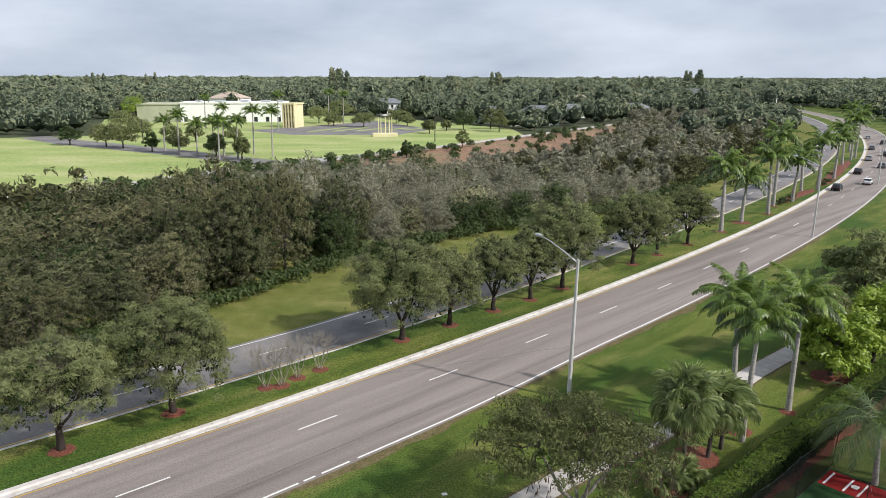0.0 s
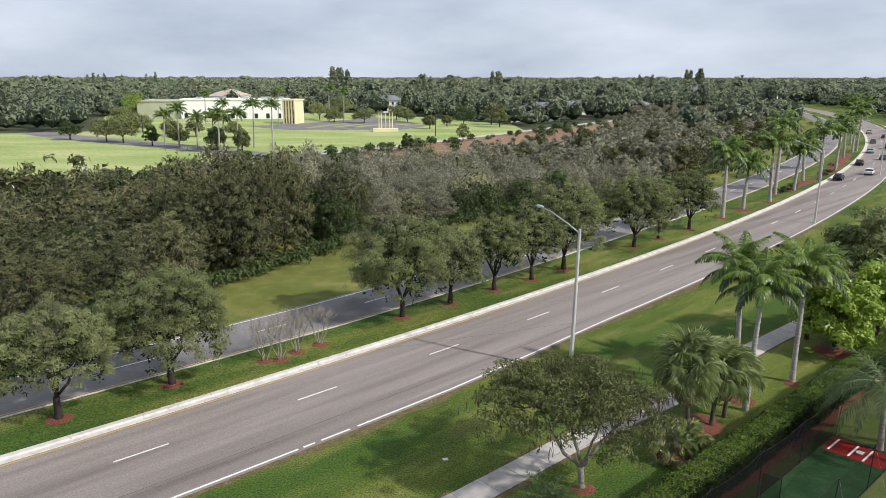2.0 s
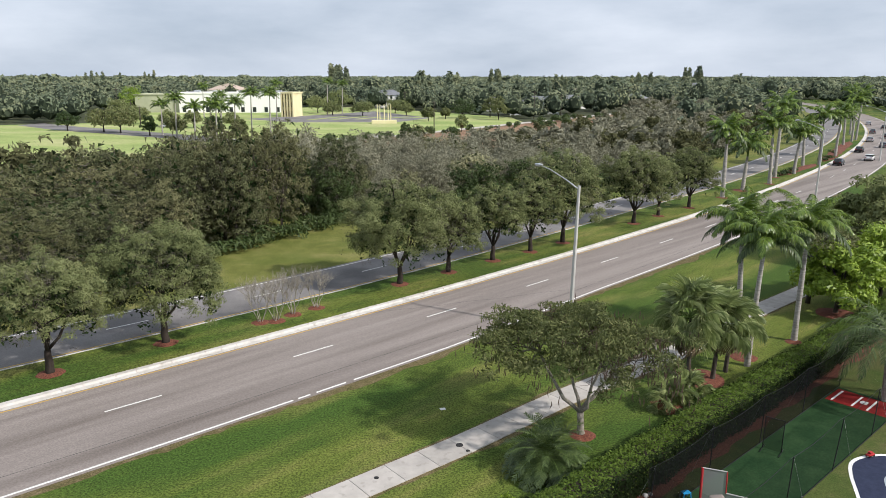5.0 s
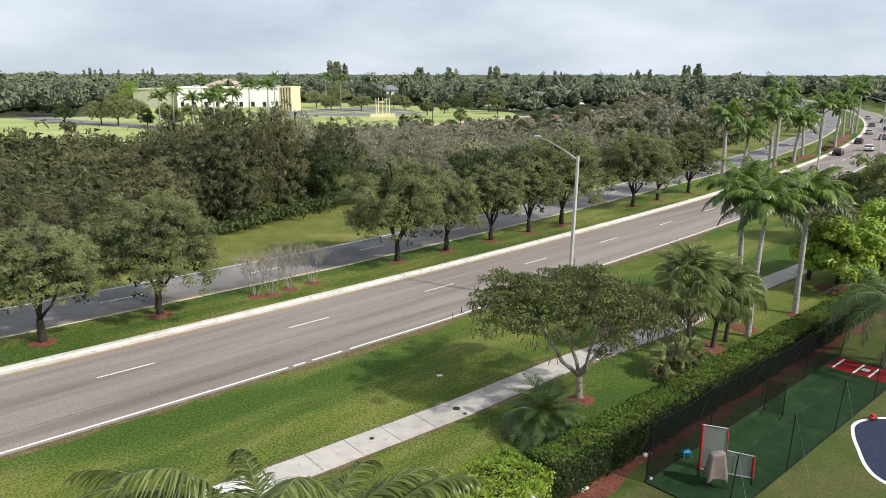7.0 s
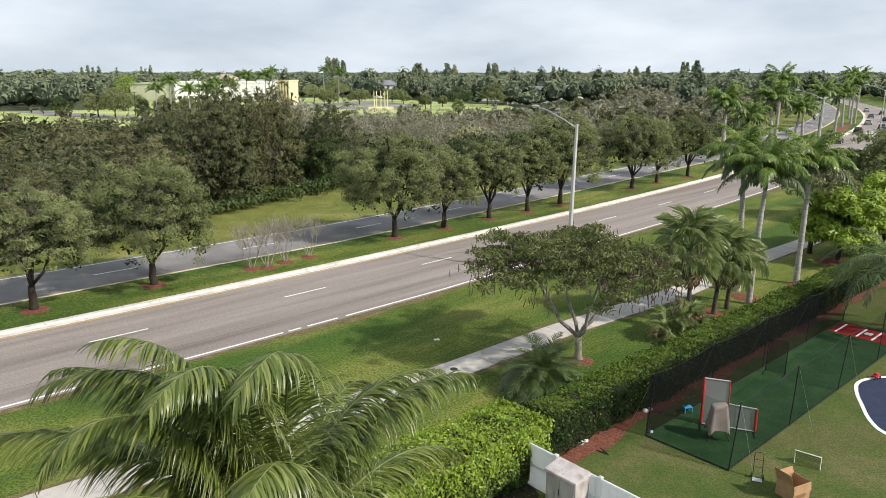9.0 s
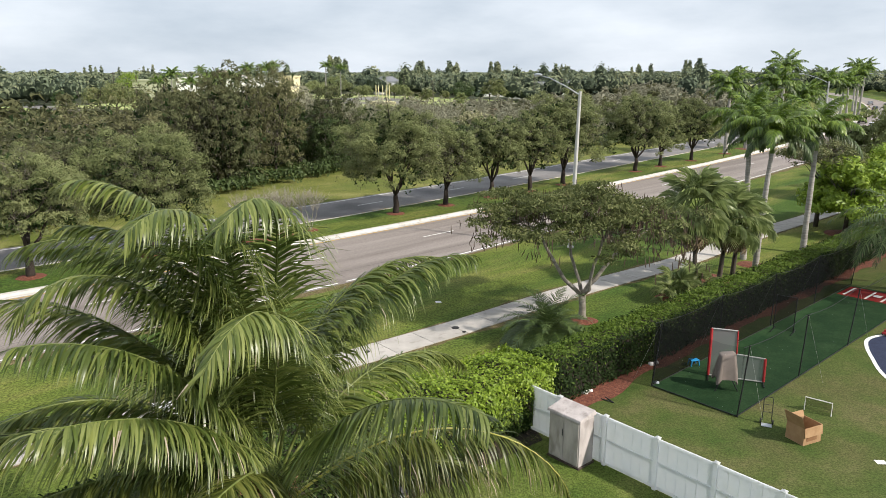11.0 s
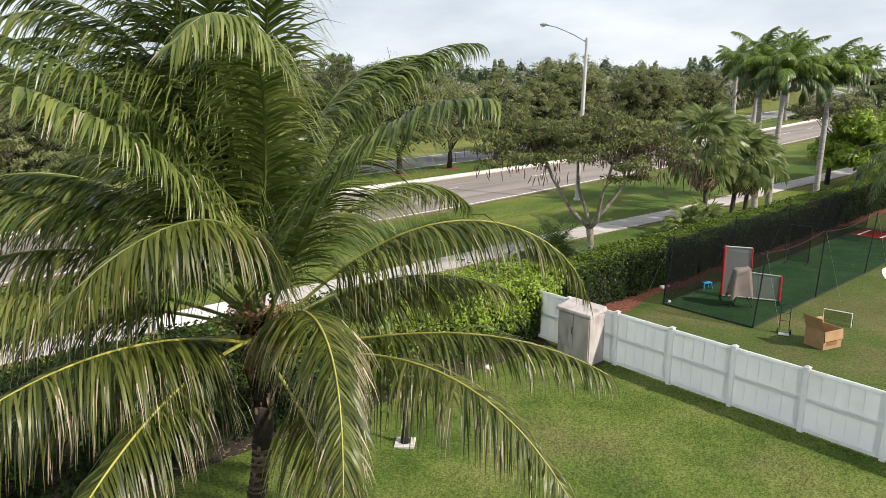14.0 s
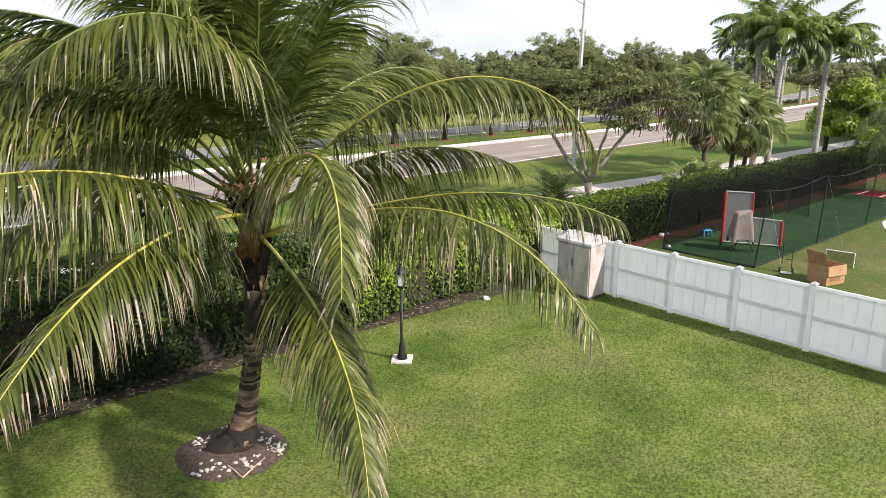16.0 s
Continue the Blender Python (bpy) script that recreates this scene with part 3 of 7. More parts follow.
FENCE_A, FENCE_D = np.array([2.55, 25.65]), np.array([0.7035, -0.7107])
sheet("lawn", [yard(-24, 0.5), yard(0, 0.5), tuple(FENCE_A + FENCE_D * 0.4), tuple(FENCE_A + FENCE_D * 40), (0, -30), (-40, -10)], 0.016, M["lawn"], "short green lawn with paler worn patches", "lawn")
sheet("neighbour_lawn", [yard(0.2, 1.6), yard(46, 1.6), (75, 60), (60, 0), tuple(FENCE_A + FENCE_D * 40 + (0.06, 0.06)), tuple(FENCE_A + FENCE_D * 0.4 + (0.06, 0.06))], 0.016, M["lawn_dry"], "thin yellowing lawn of the neighbouring garden", "lawn")

# ---- plants ----
def hedge_leaves(rng, length, depth, height, n, size, lump, fresh):
    """Leaf sprays over the faces of a long hedge that lies along x, its near side at y = 0."""
    face = rng.choice(4, n, p=(0.36, 0.34, 0.2, 0.1))
    x = rng.uniform(0, length, n)
    y = np.where(face == 0, 0.0, np.where(face == 2, depth, rng.uniform(0, depth, n)))
    z = np.where(face == 1, height, rng.uniform(0.05, height, n))
    end = face == 3
    x = np.where(end, np.where(rng.random(n) < 0.5, 0.0, length), x)
    nor = np.zeros((n, 3))
    nor[face == 0, 1], nor[face == 2, 1], nor[face == 1, 2] = -1, 1, 1
    nor[end, 0] = np.sign(x[end] - length / 2)
    swell = lump * (np.sin(1.7 * x + 0.6 * y) + np.sin(3.9 * x + 2.2 * z) * 0.6 + np.sin(0.7 * x + 1.3 * z + 2) + 0.5 * np.sin(7.1 * x + 3 * y + 4 * z))
    rounded = np.where(face == 1, -0.35 * (np.abs(y / depth - 0.5) * 2) ** 4, 0.0)
    c = np.stack([x, y, z], 1) + nor * (swell + rng.normal(0, 0.05, n) - rng.exponential(0.05, n))[:, None]
    c[:, 2] += rounded * (1 if lump > 0.05 else 0.4)
    c[:, 2] = np.maximum(c[:, 2], 0.04)
    # paler leaves on top and upper sides: new growth, and sunlight on the loose hedge
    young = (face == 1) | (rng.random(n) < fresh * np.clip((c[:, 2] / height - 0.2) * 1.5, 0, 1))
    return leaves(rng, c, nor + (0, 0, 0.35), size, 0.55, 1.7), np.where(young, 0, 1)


def hedge(seed, place, length, depth, height, n, size, lump, mats, fresh, label):
    rng = np.random.default_rng(seed)
    ob = thing("hedge", (*place, 0.016), label, "hedge", turn=math.degrees(math.atan2(HD[1], HD[0])))
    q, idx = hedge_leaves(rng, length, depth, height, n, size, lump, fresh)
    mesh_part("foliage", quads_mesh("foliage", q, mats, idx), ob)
    # solid dark box added to close the hedge; stands for twigs and inner shade
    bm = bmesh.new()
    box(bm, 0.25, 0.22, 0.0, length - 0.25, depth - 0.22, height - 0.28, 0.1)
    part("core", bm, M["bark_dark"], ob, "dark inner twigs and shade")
    return ob


# one hedge in two pieces: palm shade in the dark one, sunlight in the bright
hedge(1, yard(-26, 0.45), 18.6, 2.5, 2.45, 52000, 0.070, 0.10, [M["garden_hedge"], M["old_leaf_shade"]], 0.6, "loose glossy garden hedge with a bushy outline, darkened for palm shade")
hedge(3, yard(-8.5, 0.45), 8.8, 2.5, 2.2, 33000, 0.068, 0.10, [M["bright"], M["garden_hedge"]], 1.4, "loose yellow-green garden hedge behind the lamp post, brightened for sunlight")
hedge(2, yard(0.9, 0.9), 46, 1.6, 1.85, 84000, 0.070, 0.045, [M["hedge"], M["old_leaf_shade"]], 0.12, "long clipped dark green hedge with a flat top")


def limb(rng, start, end, sag=0.0, n=5, wild=0.12):
    a, b = np.array(start, float), np.array(end, float)
    span = np.linalg.norm(b - a)
    pts = [a + (b - a) * t + rng.normal(0, wild, 3) * span * 0.25 * math.sin(math.pi * t) + np.array([0, 0, sag * math.sin(math.pi * t)]) for t in np.linspace(0, 1, n)]
    return pts


def tree(seed, name, place, height, spread, fork, n, size, mat, label, category="tree", group="", bark="bark_dark", blobs=15, girth=0.16, lean=(0, 0), squash=1.0, low=0.30, hollow=0.5, turn=0.0, crown_shift=(0, 0), clumps=90, clump=0.22, skirt=0.95, under=-0.45, twigs=0.0, twig_mat="twig_brown", inner=0.0, long=1.6):
    """A broadleaf tree: trunk with limbs, and a crown of leaf sprays in uneven clumps."""
    rng = np.random.default_rng(seed)
    ob = thing(name, place, label, category, group, turn=turn)
    bm = bmesh.new()
    top = np.array([lean[0], lean[1], fork])
    tube(bm, limb(rng, (0, 0, -0.1), top, 0, 5, 0.08), np.linspace(girth * 1.35, girth * 0.9, 5), 9)
    rows = []
    for k in range(blobs):
        a = 2 * math.pi * k * 0.381966 + rng.uniform(-0.3, 0.3)
        r = spread * math.sqrt((k + 0.6) / blobs) * 0.78
        rise = 1 - (r / spread) ** 2 * 0.75
        z = fork + (height - fork) * (low + (0.86 - low) * rise * rng.uniform(0.72, 1.04))
        size_b = spread * rng.uniform(0.26, 0.40)
        rows.append((crown_shift[0] + r * math.cos(a), crown_shift[1] + r * math.sin(a), z, size_b * 1.1, size_b * 1.1, size_b * squash * rng.uniform(0.62, 0.85)))
    for k, b in enumerate(rows):
        if k % 2 == 0 or blobs < 10:
            pts = limb(rng, top, (b[0] * 0.9, b[1] * 0.9, b[2]), -0.1, 5, 0.18)
            tube(bm, pts, np.linspace(girth * 0.55, girth * 0.12, 5), 6)
            for j in range(2):
                tube(bm, limb(rng, pts[2 + j], np.array(b[:3]) + rng.normal(0, 0.5, 3) * b[3], 0, 4, 0.15), np.linspace(girth * 0.25, girth * 0.06, 4), 5)
    smooth(part("trunk", bm, M[bark], ob))
    q = dome(rng, crown_shift[0] + lean[0], crown_shift[1] + lean[1], fork * skirt, height, spread, clumps, n, size, clump, 0.32, long=long, under=under)
    idx = np.zeros(len(q))
    if twigs:
        k = int(len(q) * twigs)
        t = dome(rng, crown_shift[0] + lean[0], crown_shift[1] + lean[1], fork * skirt, height, spread * 0.98, clumps, k, size * 0.42, clump, 0.5, 9.0, under, True, 1.1)
        q, idx = np.concatenate([q, t]), np.r_[idx, np.ones(k)]
    # larger dark sprays inside the crown, standing in for its inner shade
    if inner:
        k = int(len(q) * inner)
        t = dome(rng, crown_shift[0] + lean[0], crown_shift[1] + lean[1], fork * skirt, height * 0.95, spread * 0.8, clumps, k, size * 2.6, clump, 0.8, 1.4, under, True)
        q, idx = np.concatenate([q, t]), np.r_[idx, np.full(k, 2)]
    mesh_part("crown", quads_mesh("crown", q, [mat, M[twig_mat], M["old_leaf_shade"]], idx), ob)
    return ob


def mulch_ring(place, r, mat="red_mulch", label="round bed of red mulch at a tree's foot"):
    rng = np.random.default_rng(int(abs(place[0]) * 100))
    bm = bmesh.new()
    rings = []
    for f, z in ((1.0, 0.0), (0.8, 0.05), (0.45, 0.09), (0.0, 0.10)):
        rings.append([bm.verts.new((r * f * (1 + 0.05 * rng.normal()) * math.cos(a), r * f * (1 + 0.05 * rng.normal()) * math.sin(a), z)) for a in (2 * math.pi * j / 18 for j in range(18))] if f else [bm.verts.new((0, 0, z))])
    for a, b in zip(rings, rings[1:]):
        for j in range(18):
            bm.faces.new((a[j], a[(j + 1) % 18], b[(j + 1) % 18], b[j]) if len(b) > 1 else (a[j], a[(j + 1) % 18], b[0]))
    ob = smooth(part("mulch_bed", bm, M[mat]))
    ob.matrix_basis = pose(*place)
    return tagged(ob, label, "mulch bed")


# the oaks of the median
OAKS = [(-27.1, 43.1, 8.2, 4.3, 11), (-22.15, 48.77, 8.6, 4.9, 12), (-7.45, 64.6, 9.7, 5.6, 13), (-3.26, 69.0, 7.6, 3.6, 14), (1.0, 73.7, 8.0, 3.9, 15), (5.02, 77.8, 8.6, 3.4, 16),
        (8.94, 82.4, 10.4, 5.3, 17), (19.1, 94.0, 10.0, 5.0, 18), (23.4, 99.4, 8.4, 3.0, 19), (29.2, 106.0, 8.8, 4.0, 20)]
for x, y, h, r, seed in OAKS:
    h, r, fine = h * 0.97, r * 0.9, y < 66
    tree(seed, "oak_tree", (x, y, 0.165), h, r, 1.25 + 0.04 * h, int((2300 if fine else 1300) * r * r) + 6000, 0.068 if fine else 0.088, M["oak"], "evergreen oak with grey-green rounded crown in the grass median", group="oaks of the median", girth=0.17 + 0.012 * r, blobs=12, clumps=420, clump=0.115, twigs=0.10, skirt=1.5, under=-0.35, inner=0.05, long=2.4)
    mulch_ring((x, y, 0.165), 0.85)


def bare_shrub(seed, place, height, spread, label):
    """A leafless many-stemmed shrub with fine twigs."""
    rng = np.random.default_rng(seed)
    ob = thing("crepe_myrtle", place, label, "shrub", "leafless shrubs of the median")
    bm, tw = bmesh.new(), bmesh.new()
    for k in range(6):
        a = 2 * math.pi * k / 6 + rng.uniform(-0.3, 0.3)
        end = np.array([spread * 0.55 * math.cos(a), spread * 0.55 * math.sin(a), height * 0.62])
        pts = limb(rng, (0.12 * math.cos(a), 0.12 * math.sin(a), -0.05), end, 0.1, 5)
        tube(bm, pts, np.linspace(0.035, 0.018, 5), 5)
        for j in range(9):
            q = end + rng.normal(0, 1, 3) * (spread * 0.28, spread * 0.28, 0.15) + (0, 0, height * 0.3 * rng.uniform(0.4, 1.2))
            mid = limb(rng, pts[3], q, 0.05, 4)
            tube(tw, mid, np.linspace(0.013, 0.005, 4), 3)
            for i in range(5):
                tube(tw, limb(rng, mid[2], q + rng.normal(0, 0.22, 3) + (0, 0, 0.1), 0, 3), np.linspace(0.009, 0.004, 3), 3)
    part("stem", bm, M["bark_pale"], ob)
    part("twig", tw, M["bark_pale"], ob, "fine bare twigs")
    return ob


for k, (x, y, h) in enumerate(((-16.83, 53.5, 3.3), (-15.7, 53.9, 3.6), (-14.82, 55.5, 3.5), (-13.37, 57.3, 3.3))):
    bare_shrub(30 + k, (x, y, 0.165), h, 1.7, "leafless crepe myrtle with pale stems in red mulch")
    mulch_ring((x, y, 0.165), 0.7)


# ---- palms ----
def frond_mesh(seed, length, e0, e1, leaf, n, mats, bend=1.3, curl=0.0, droop=0.8, width=0.05, wind=(0, 0, 0), plume=0.0, stalk=0.16, thick=0.03, steps=3, dry=0.0, bare=0.0, spread=1.0, lift=0.25, turned=0.0, tuft=0.0, sweep=0.55):
    """A feather leaf in the x-z plane from the origin: a stalk that starts e0 degrees above level and ends at e1, with hanging leaflets on both sides."""
    rng = np.random.default_rng(seed)
    m, sides = (24, 5) if n > 60 else (9, 3)
    pts, p = [], np.zeros(3)
    for k in range(m + 1):
        t = k / m
        e, a = radians(e0 + (e1 - e0) * t ** bend), radians(curl * t * t)
        pts.append(p.copy())
        p = p + length / m * np.array([math.cos(e) * math.cos(a), math.cos(e) * math.sin(a), math.sin(e)])
    pts = np.array(pts)
    bm = bmesh.new()
    tube(bm, pts, np.linspace(thick, thick * 0.12, m + 1), sides)
    me = bpy.data.meshes.new("frond")
    bm.to_mesh(me)
    bm.free()
    v = np.zeros(len(me.vertices) * 3, np.float32)
    me.vertices.foreach_get("co", v)
    v = v.reshape(-1, 3)
    faces = [tuple(f.vertices) for f in me.polygons]
    idx = [0] * len(faces)
    bpy.data.meshes.remove(me)
    verts = [v]
    count = len(v)
    way = np.gradient(pts, axis=0)
    way = unit(way)
    sway = {-1: np.zeros(3), 1: np.zeros(3)}
    for j in range(n):
        t = stalk + (1 - stalk) * (j + rng.uniform(0, 0.6)) / n
        q = np.array([np.interp(t * m, np.arange(m + 1), pts[:, i]) for i in range(3)])
        w = unit(np.array([np.interp(t * m, np.arange(m + 1), way[:, i]) for i in range(3)]))
        side = unit(np.cross(w, (0, 0, 1.0)) + (1e-6, 0, 0))
        up = np.cross(side, w)
        ln = leaf * (0.45 + 0.55 * math.sin(math.pi * min(1.0, 0.18 + 0.85 * t)) ** 0.7) * (1 - 0.35 * t * t) * rng.uniform(0.85, 1.1)
        for s in (-1, 1):
            if bare and rng.random() < bare * t:
                continue
            if tuft and rng.random() < 0.22:
                sway[s] = rng.normal(0, tuft, 3)
            fw = sweep + 0.5 * t
            d = unit(side * s * spread + w * fw * rng.uniform(0.8, 1.2) + up * (lift + plume * rng.uniform(-1, 1)) + rng.normal(0, 0.07, 3) + sway[s])
            c = q
            hang = droop * rng.uniform(0.75, 1.35)
            brown = rng.random() < dry * (0.2 + 0.75 * t)
            thin = width * (0.6 if brown else 1.0)
            flat = unit(np.cross(d, up) + rng.normal(0, turned, 3) + 1e-6)
            rows = []
            for k in range(steps + 1):
                f = k / steps
                wd = thin * (0.75 + 0.9 * f if f < 0.35 else 1.07 * (1 - f) / 0.65 + 0.06) * 0.5
                rows.append((c - flat * wd, c + flat * wd))
                d = unit(d + np.array([0, 0, -hang]) * (0.35 + 0.65 * f) * rng.uniform(0.8, 1.2) / steps * 1.6 + np.array(wind) * f)
                c = c + d * ln / steps
            vs = np.array(rows, np.float32).reshape(-1, 3)
            verts.append(vs)
            from_step = int(rng.integers(min(2, steps - 1), steps)) if brown else steps
            for k in range(steps):
                a = count + 2 * k
                faces.append((a, a + 1, a + 3, a + 2))
                idx.append(2 if k >= from_step else 1)
            count += len(vs)
    out = bpy.data.meshes.new("frond")
    out.from_pydata(np.concatenate(verts).tolist(), [], faces)
    for mt in mats:
        out.materials.append(mt)
    out.polygons.foreach_set("material_index", idx)
    out.polygons.foreach_set("use_smooth", [True] * len(faces))
    out.update()
    return out


def ringed_trunk(pts, radii, ring, depth, mat, sides=12):
    """A palm trunk with leaf-scar rings."""
    pts = np.array(pts, float)
    s = np.r_[0, np.cumsum(np.linalg.norm(np.diff(pts, axis=0), axis=1))]
    n = int(s[-1] / ring * 2)
    t = np.linspace(0, s[-1], n)
    path = np.stack([np.interp(t, s, pts[:, k]) for k in range(3)], 1)
    for _ in range(3):
        path[1:-1] = (path[:-2] + 2 * path[1:-1] + path[2:]) / 4
    r = np.interp(t, s, radii) * np.where(np.arange(n) % 2 == 0, 1.0, 1 - depth)
    bm = bmesh.new()
    tube(bm, path, r, sides)
    return bm


def feather_palm(name, place, label, trunk, radii, fronds, group="", shaft=None, trunk_mat="royal_bark", turn=0.0, category="palm tree"):
    """fronds: rows of mesh, azimuth, tilt."""
    ob = thing(name, place, label, category, group, turn=turn)
    smooth(part("trunk", ringed_trunk(trunk, radii, 0.22, 0.05, trunk_mat), M[trunk_mat], ob))
    top = Vector(trunk[-1])
    if shaft:
        bm = bmesh.new()
        r = radii[-1]
        tube(bm, [top, top + Vector((0, 0, shaft * 0.3)), top + Vector((0, 0, shaft))], [r * 1.05, r * 1.15, r * 0.5], 10)
        smooth(part("crownshaft", bm, M["shaft"], ob, "smooth green crownshaft"))
        top = top + Vector((0, 0, shaft * 0.93))
    for me, az, tilt, grow in fronds:
        f = mesh_part("frond", me, ob)
        f.matrix_basis = pose(*top, 0, 0, az) @ pose(0, 0, 0, 0, -tilt, 0) @ Matrix.Scale(grow, 4)
    return ob


# lowest fronds take darker leaflets for the shade under the crown
ROYAL, ROYAL_FAR = [[frond_mesh(100 + k, 3.5, e0, e1, 1.0, count, (M["shaft"], M["palm_leaf" if k < 3 else "palm_dark"], M["palm_dark"]), 1.25, 8 - 8 * k, 2.0, wide, (-0.10, 0.02, 0), 0.22, 0.1, 0.04, steps, dry=0.25, spread=0.8, lift=0.15, turned=0.25) for k, (e0, e1) in enumerate(((80, 2), (60, -38), (38, -60), (14, -76)))] for count, wide, steps in ((110, 0.060, 3), (30, 0.17, 2))]


def royal_palm(seed, place, height, label, group, lean=(0.0, 0.0), size=1.0, stout=1.0):
    rng = np.random.default_rng(seed)
    kinds = ROYAL if place[1] < 60 else ROYAL_FAR
    fr = []
    for k in range(22):
        lev = 0 if k < 4 else 1 if k < 10 else 2 if k < 17 else 3
        fr.append((kinds[lev], k * 137.5 + rng.uniform(-15, 15), rng.uniform(-8, 8), size * rng.uniform(0.88, 1.08)))
    h = height
    trunk = [(0, 0, -0.1), (lean[0] * 0.2, lean[1] * 0.2, h * 0.3), (lean[0] * 0.55, lean[1] * 0.55, h * 0.65), (lean[0], lean[1], h)]
    return feather_palm("royal_palm", place, label, trunk, [0.23 * size * stout, 0.18 * size * stout, 0.18 * size * stout, 0.13 * size], fr, group, shaft=1.25 * size)


NEAR_ROYAL = "royal palm with smooth grey trunk on the grass verge"
royal_palm(201, (17.9, 50.6, 0.01), 7.7, NEAR_ROYAL, "royal palms by the pavement", (-0.3, 0.2))
royal_palm(202, (17.65, 47.7, 0.01), 7.4, "slender royal palm leaning slightly by the pavement", "royal palms by the pavement", (0.35, 0.2), 0.95)
royal_palm(203, (22.6, 52.6, 0.01), 7.1, NEAR_ROYAL, "royal palms by the pavement", (0.1, 0.1), 1.05)
for k, (x, y, h) in enumerate(((36.8, 115.4, 8.3), (42.4, 123.0, 5.6), (49.6, 130.8, 8.6), (53.7, 139.4, 11.2), (59.4, 145.0, 6.0), (66.8, 158.9, 6.2), (71.0, 160.8, 8.6), (82.2, 178.2, 7.6), (97.5, 207.4, 8.2), (105.2, 218.9, 10.0), (109.4, 225.2, 11.4), (117.5, 246.0, 12.0))):
    royal_palm(210 + k, (x, y, 0.165), h, "tall royal palm standing in the median", "royal palms of the median", (0.4 * math.sin(k * 2.1), 0.3 * math.cos(k)), 1.3, 1.3)
for x, y, r in ((36.8, 115.4, 1.0), (42.4, 123.0, 1.6), (49.6, 130.8, 0.9), (53.7, 139.4, 1.0)):
    mulch_ring((x, y, 0.165), r, label="round bed of red mulch under a median palm")
# long beds of mulch with low shrubs between the further palms
rng = np.random.default_rng(209)
for p0, p1, wide in (((55.6, 142.0), (70.5, 161.5), 1.0), ((74.5, 166.5), (104.5, 218.5), 1.3)):
    p0, p1 = np.array(p0), np.array(p1)
    side = np.array([p0[1] - p1[1], p1[0] - p0[0]]) / np.linalg.norm(p1 - p0)
    rows = [(p0 + (p1 - p0) * t, wide * min(1.0, 8 * t, 8 * (1 - t)) * rng.uniform(0.8, 1.15) + 0.1) for t in np.linspace(0, 1, 40)]
    bm = bmesh.new()
    grid = [[bm.verts.new((*(c + side * w * f), 0.168 + 0.14 * (1 - f * f))) for f in (-1, -0.5, 0, 0.5, 1)] for c, w in rows]
    for a, b in zip(grid, grid[1:]):
        for j in range(4):
            bm.faces.new((a[j], b[j], b[j + 1], a[j + 1]))
    bmesh.ops.recalc_face_normals(bm, faces=bm.faces)
    tagged(smooth(part("mulch_bed", bm, M["red_mulch"])), "long bed of red mulch under median palms", "mulch bed")
    for t in (0.03, 0.12, 0.35):
        c = p0 + (p1 - p0) * t
        ob = thing("low_shrub", (c[0], c[1], 0.2), "low dark green shrub in a mulch bed", "shrub", "low shrubs of the median")
        mesh_part("foliage", quads_mesh("foliage", cloud(rng, [(rng.normal(0, 0.5), rng.normal(0, 0.5), 0.3, 0.6, 0.6, 0.4) for _ in range(5)], 500, 0.14, 0.3, 0.6, 1.6, True), [M["woods_green"]]), ob)



def fan_leaf(seed, r, n, mats, stalk=0.9):
    """A fan leaf: stalk along x, then folded pointed segments spread in a half circle that droop at the tips."""
    rng = np.random.default_rng(seed)
    bm = bmesh.new()
    tube(bm, [(0, 0, 0), (stalk * 0.5, 0, 0.04), (stalk, 0, 0)], [0.022, 0.016, 0.012], 4)
    for f in bm.faces:
        f.material_index = 0
    for k in range(n):
        a = radians(-115 + 230 * k / (n - 1))
        ln = r * (1 - 0.25 * abs(a) / 2) * rng.uniform(0.92, 1.05)
        d = np.array([math.cos(a), math.sin(a), 0])
        s = np.array([-d[1], d[0], 0])
        w = 2 * math.pi * r * 0.46 / 360 * 230 / n * 0.55
        q = np.array([stalk, 0, 0])
        lift = 0.12
        m0 = bm.verts.new(q)
        a1, b1, c1 = (bm.verts.new(q + d * ln * 0.44 + s * o * w + (0, 0, z)) for o, z in ((-1, lift), (0, lift - 0.05), (1, lift)))
        tip = bm.verts.new(q + d * ln * 0.94 + (0, 0, lift - 0.26 * r - rng.uniform(0, 0.42) * r))
        mid = bm.verts.new(q + d * ln * 0.76 + s * w * 0.4 + (0, 0, lift - 0.09 * r))
        for tri in ((m0, a1, b1), (m0, b1, c1), (a1, mid, b1), (b1, mid, c1), (a1, tip, mid)):
            bm.faces.new(tri).material_index = 1
    me = bpy.data.meshes.new("fan")
    bm.to_mesh(me)
    bm.free()
    for mt in mats:
        me.materials.append(mt)
    return me


FANS = [fan_leaf(300 + k, 0.95, 34, (M["shaft"], M["fan_leaf"])) for k in range(3)]
DEAD_FAN = fan_leaf(310, 0.85, 18, (M["dead_leaf"], M["dead_leaf"]))


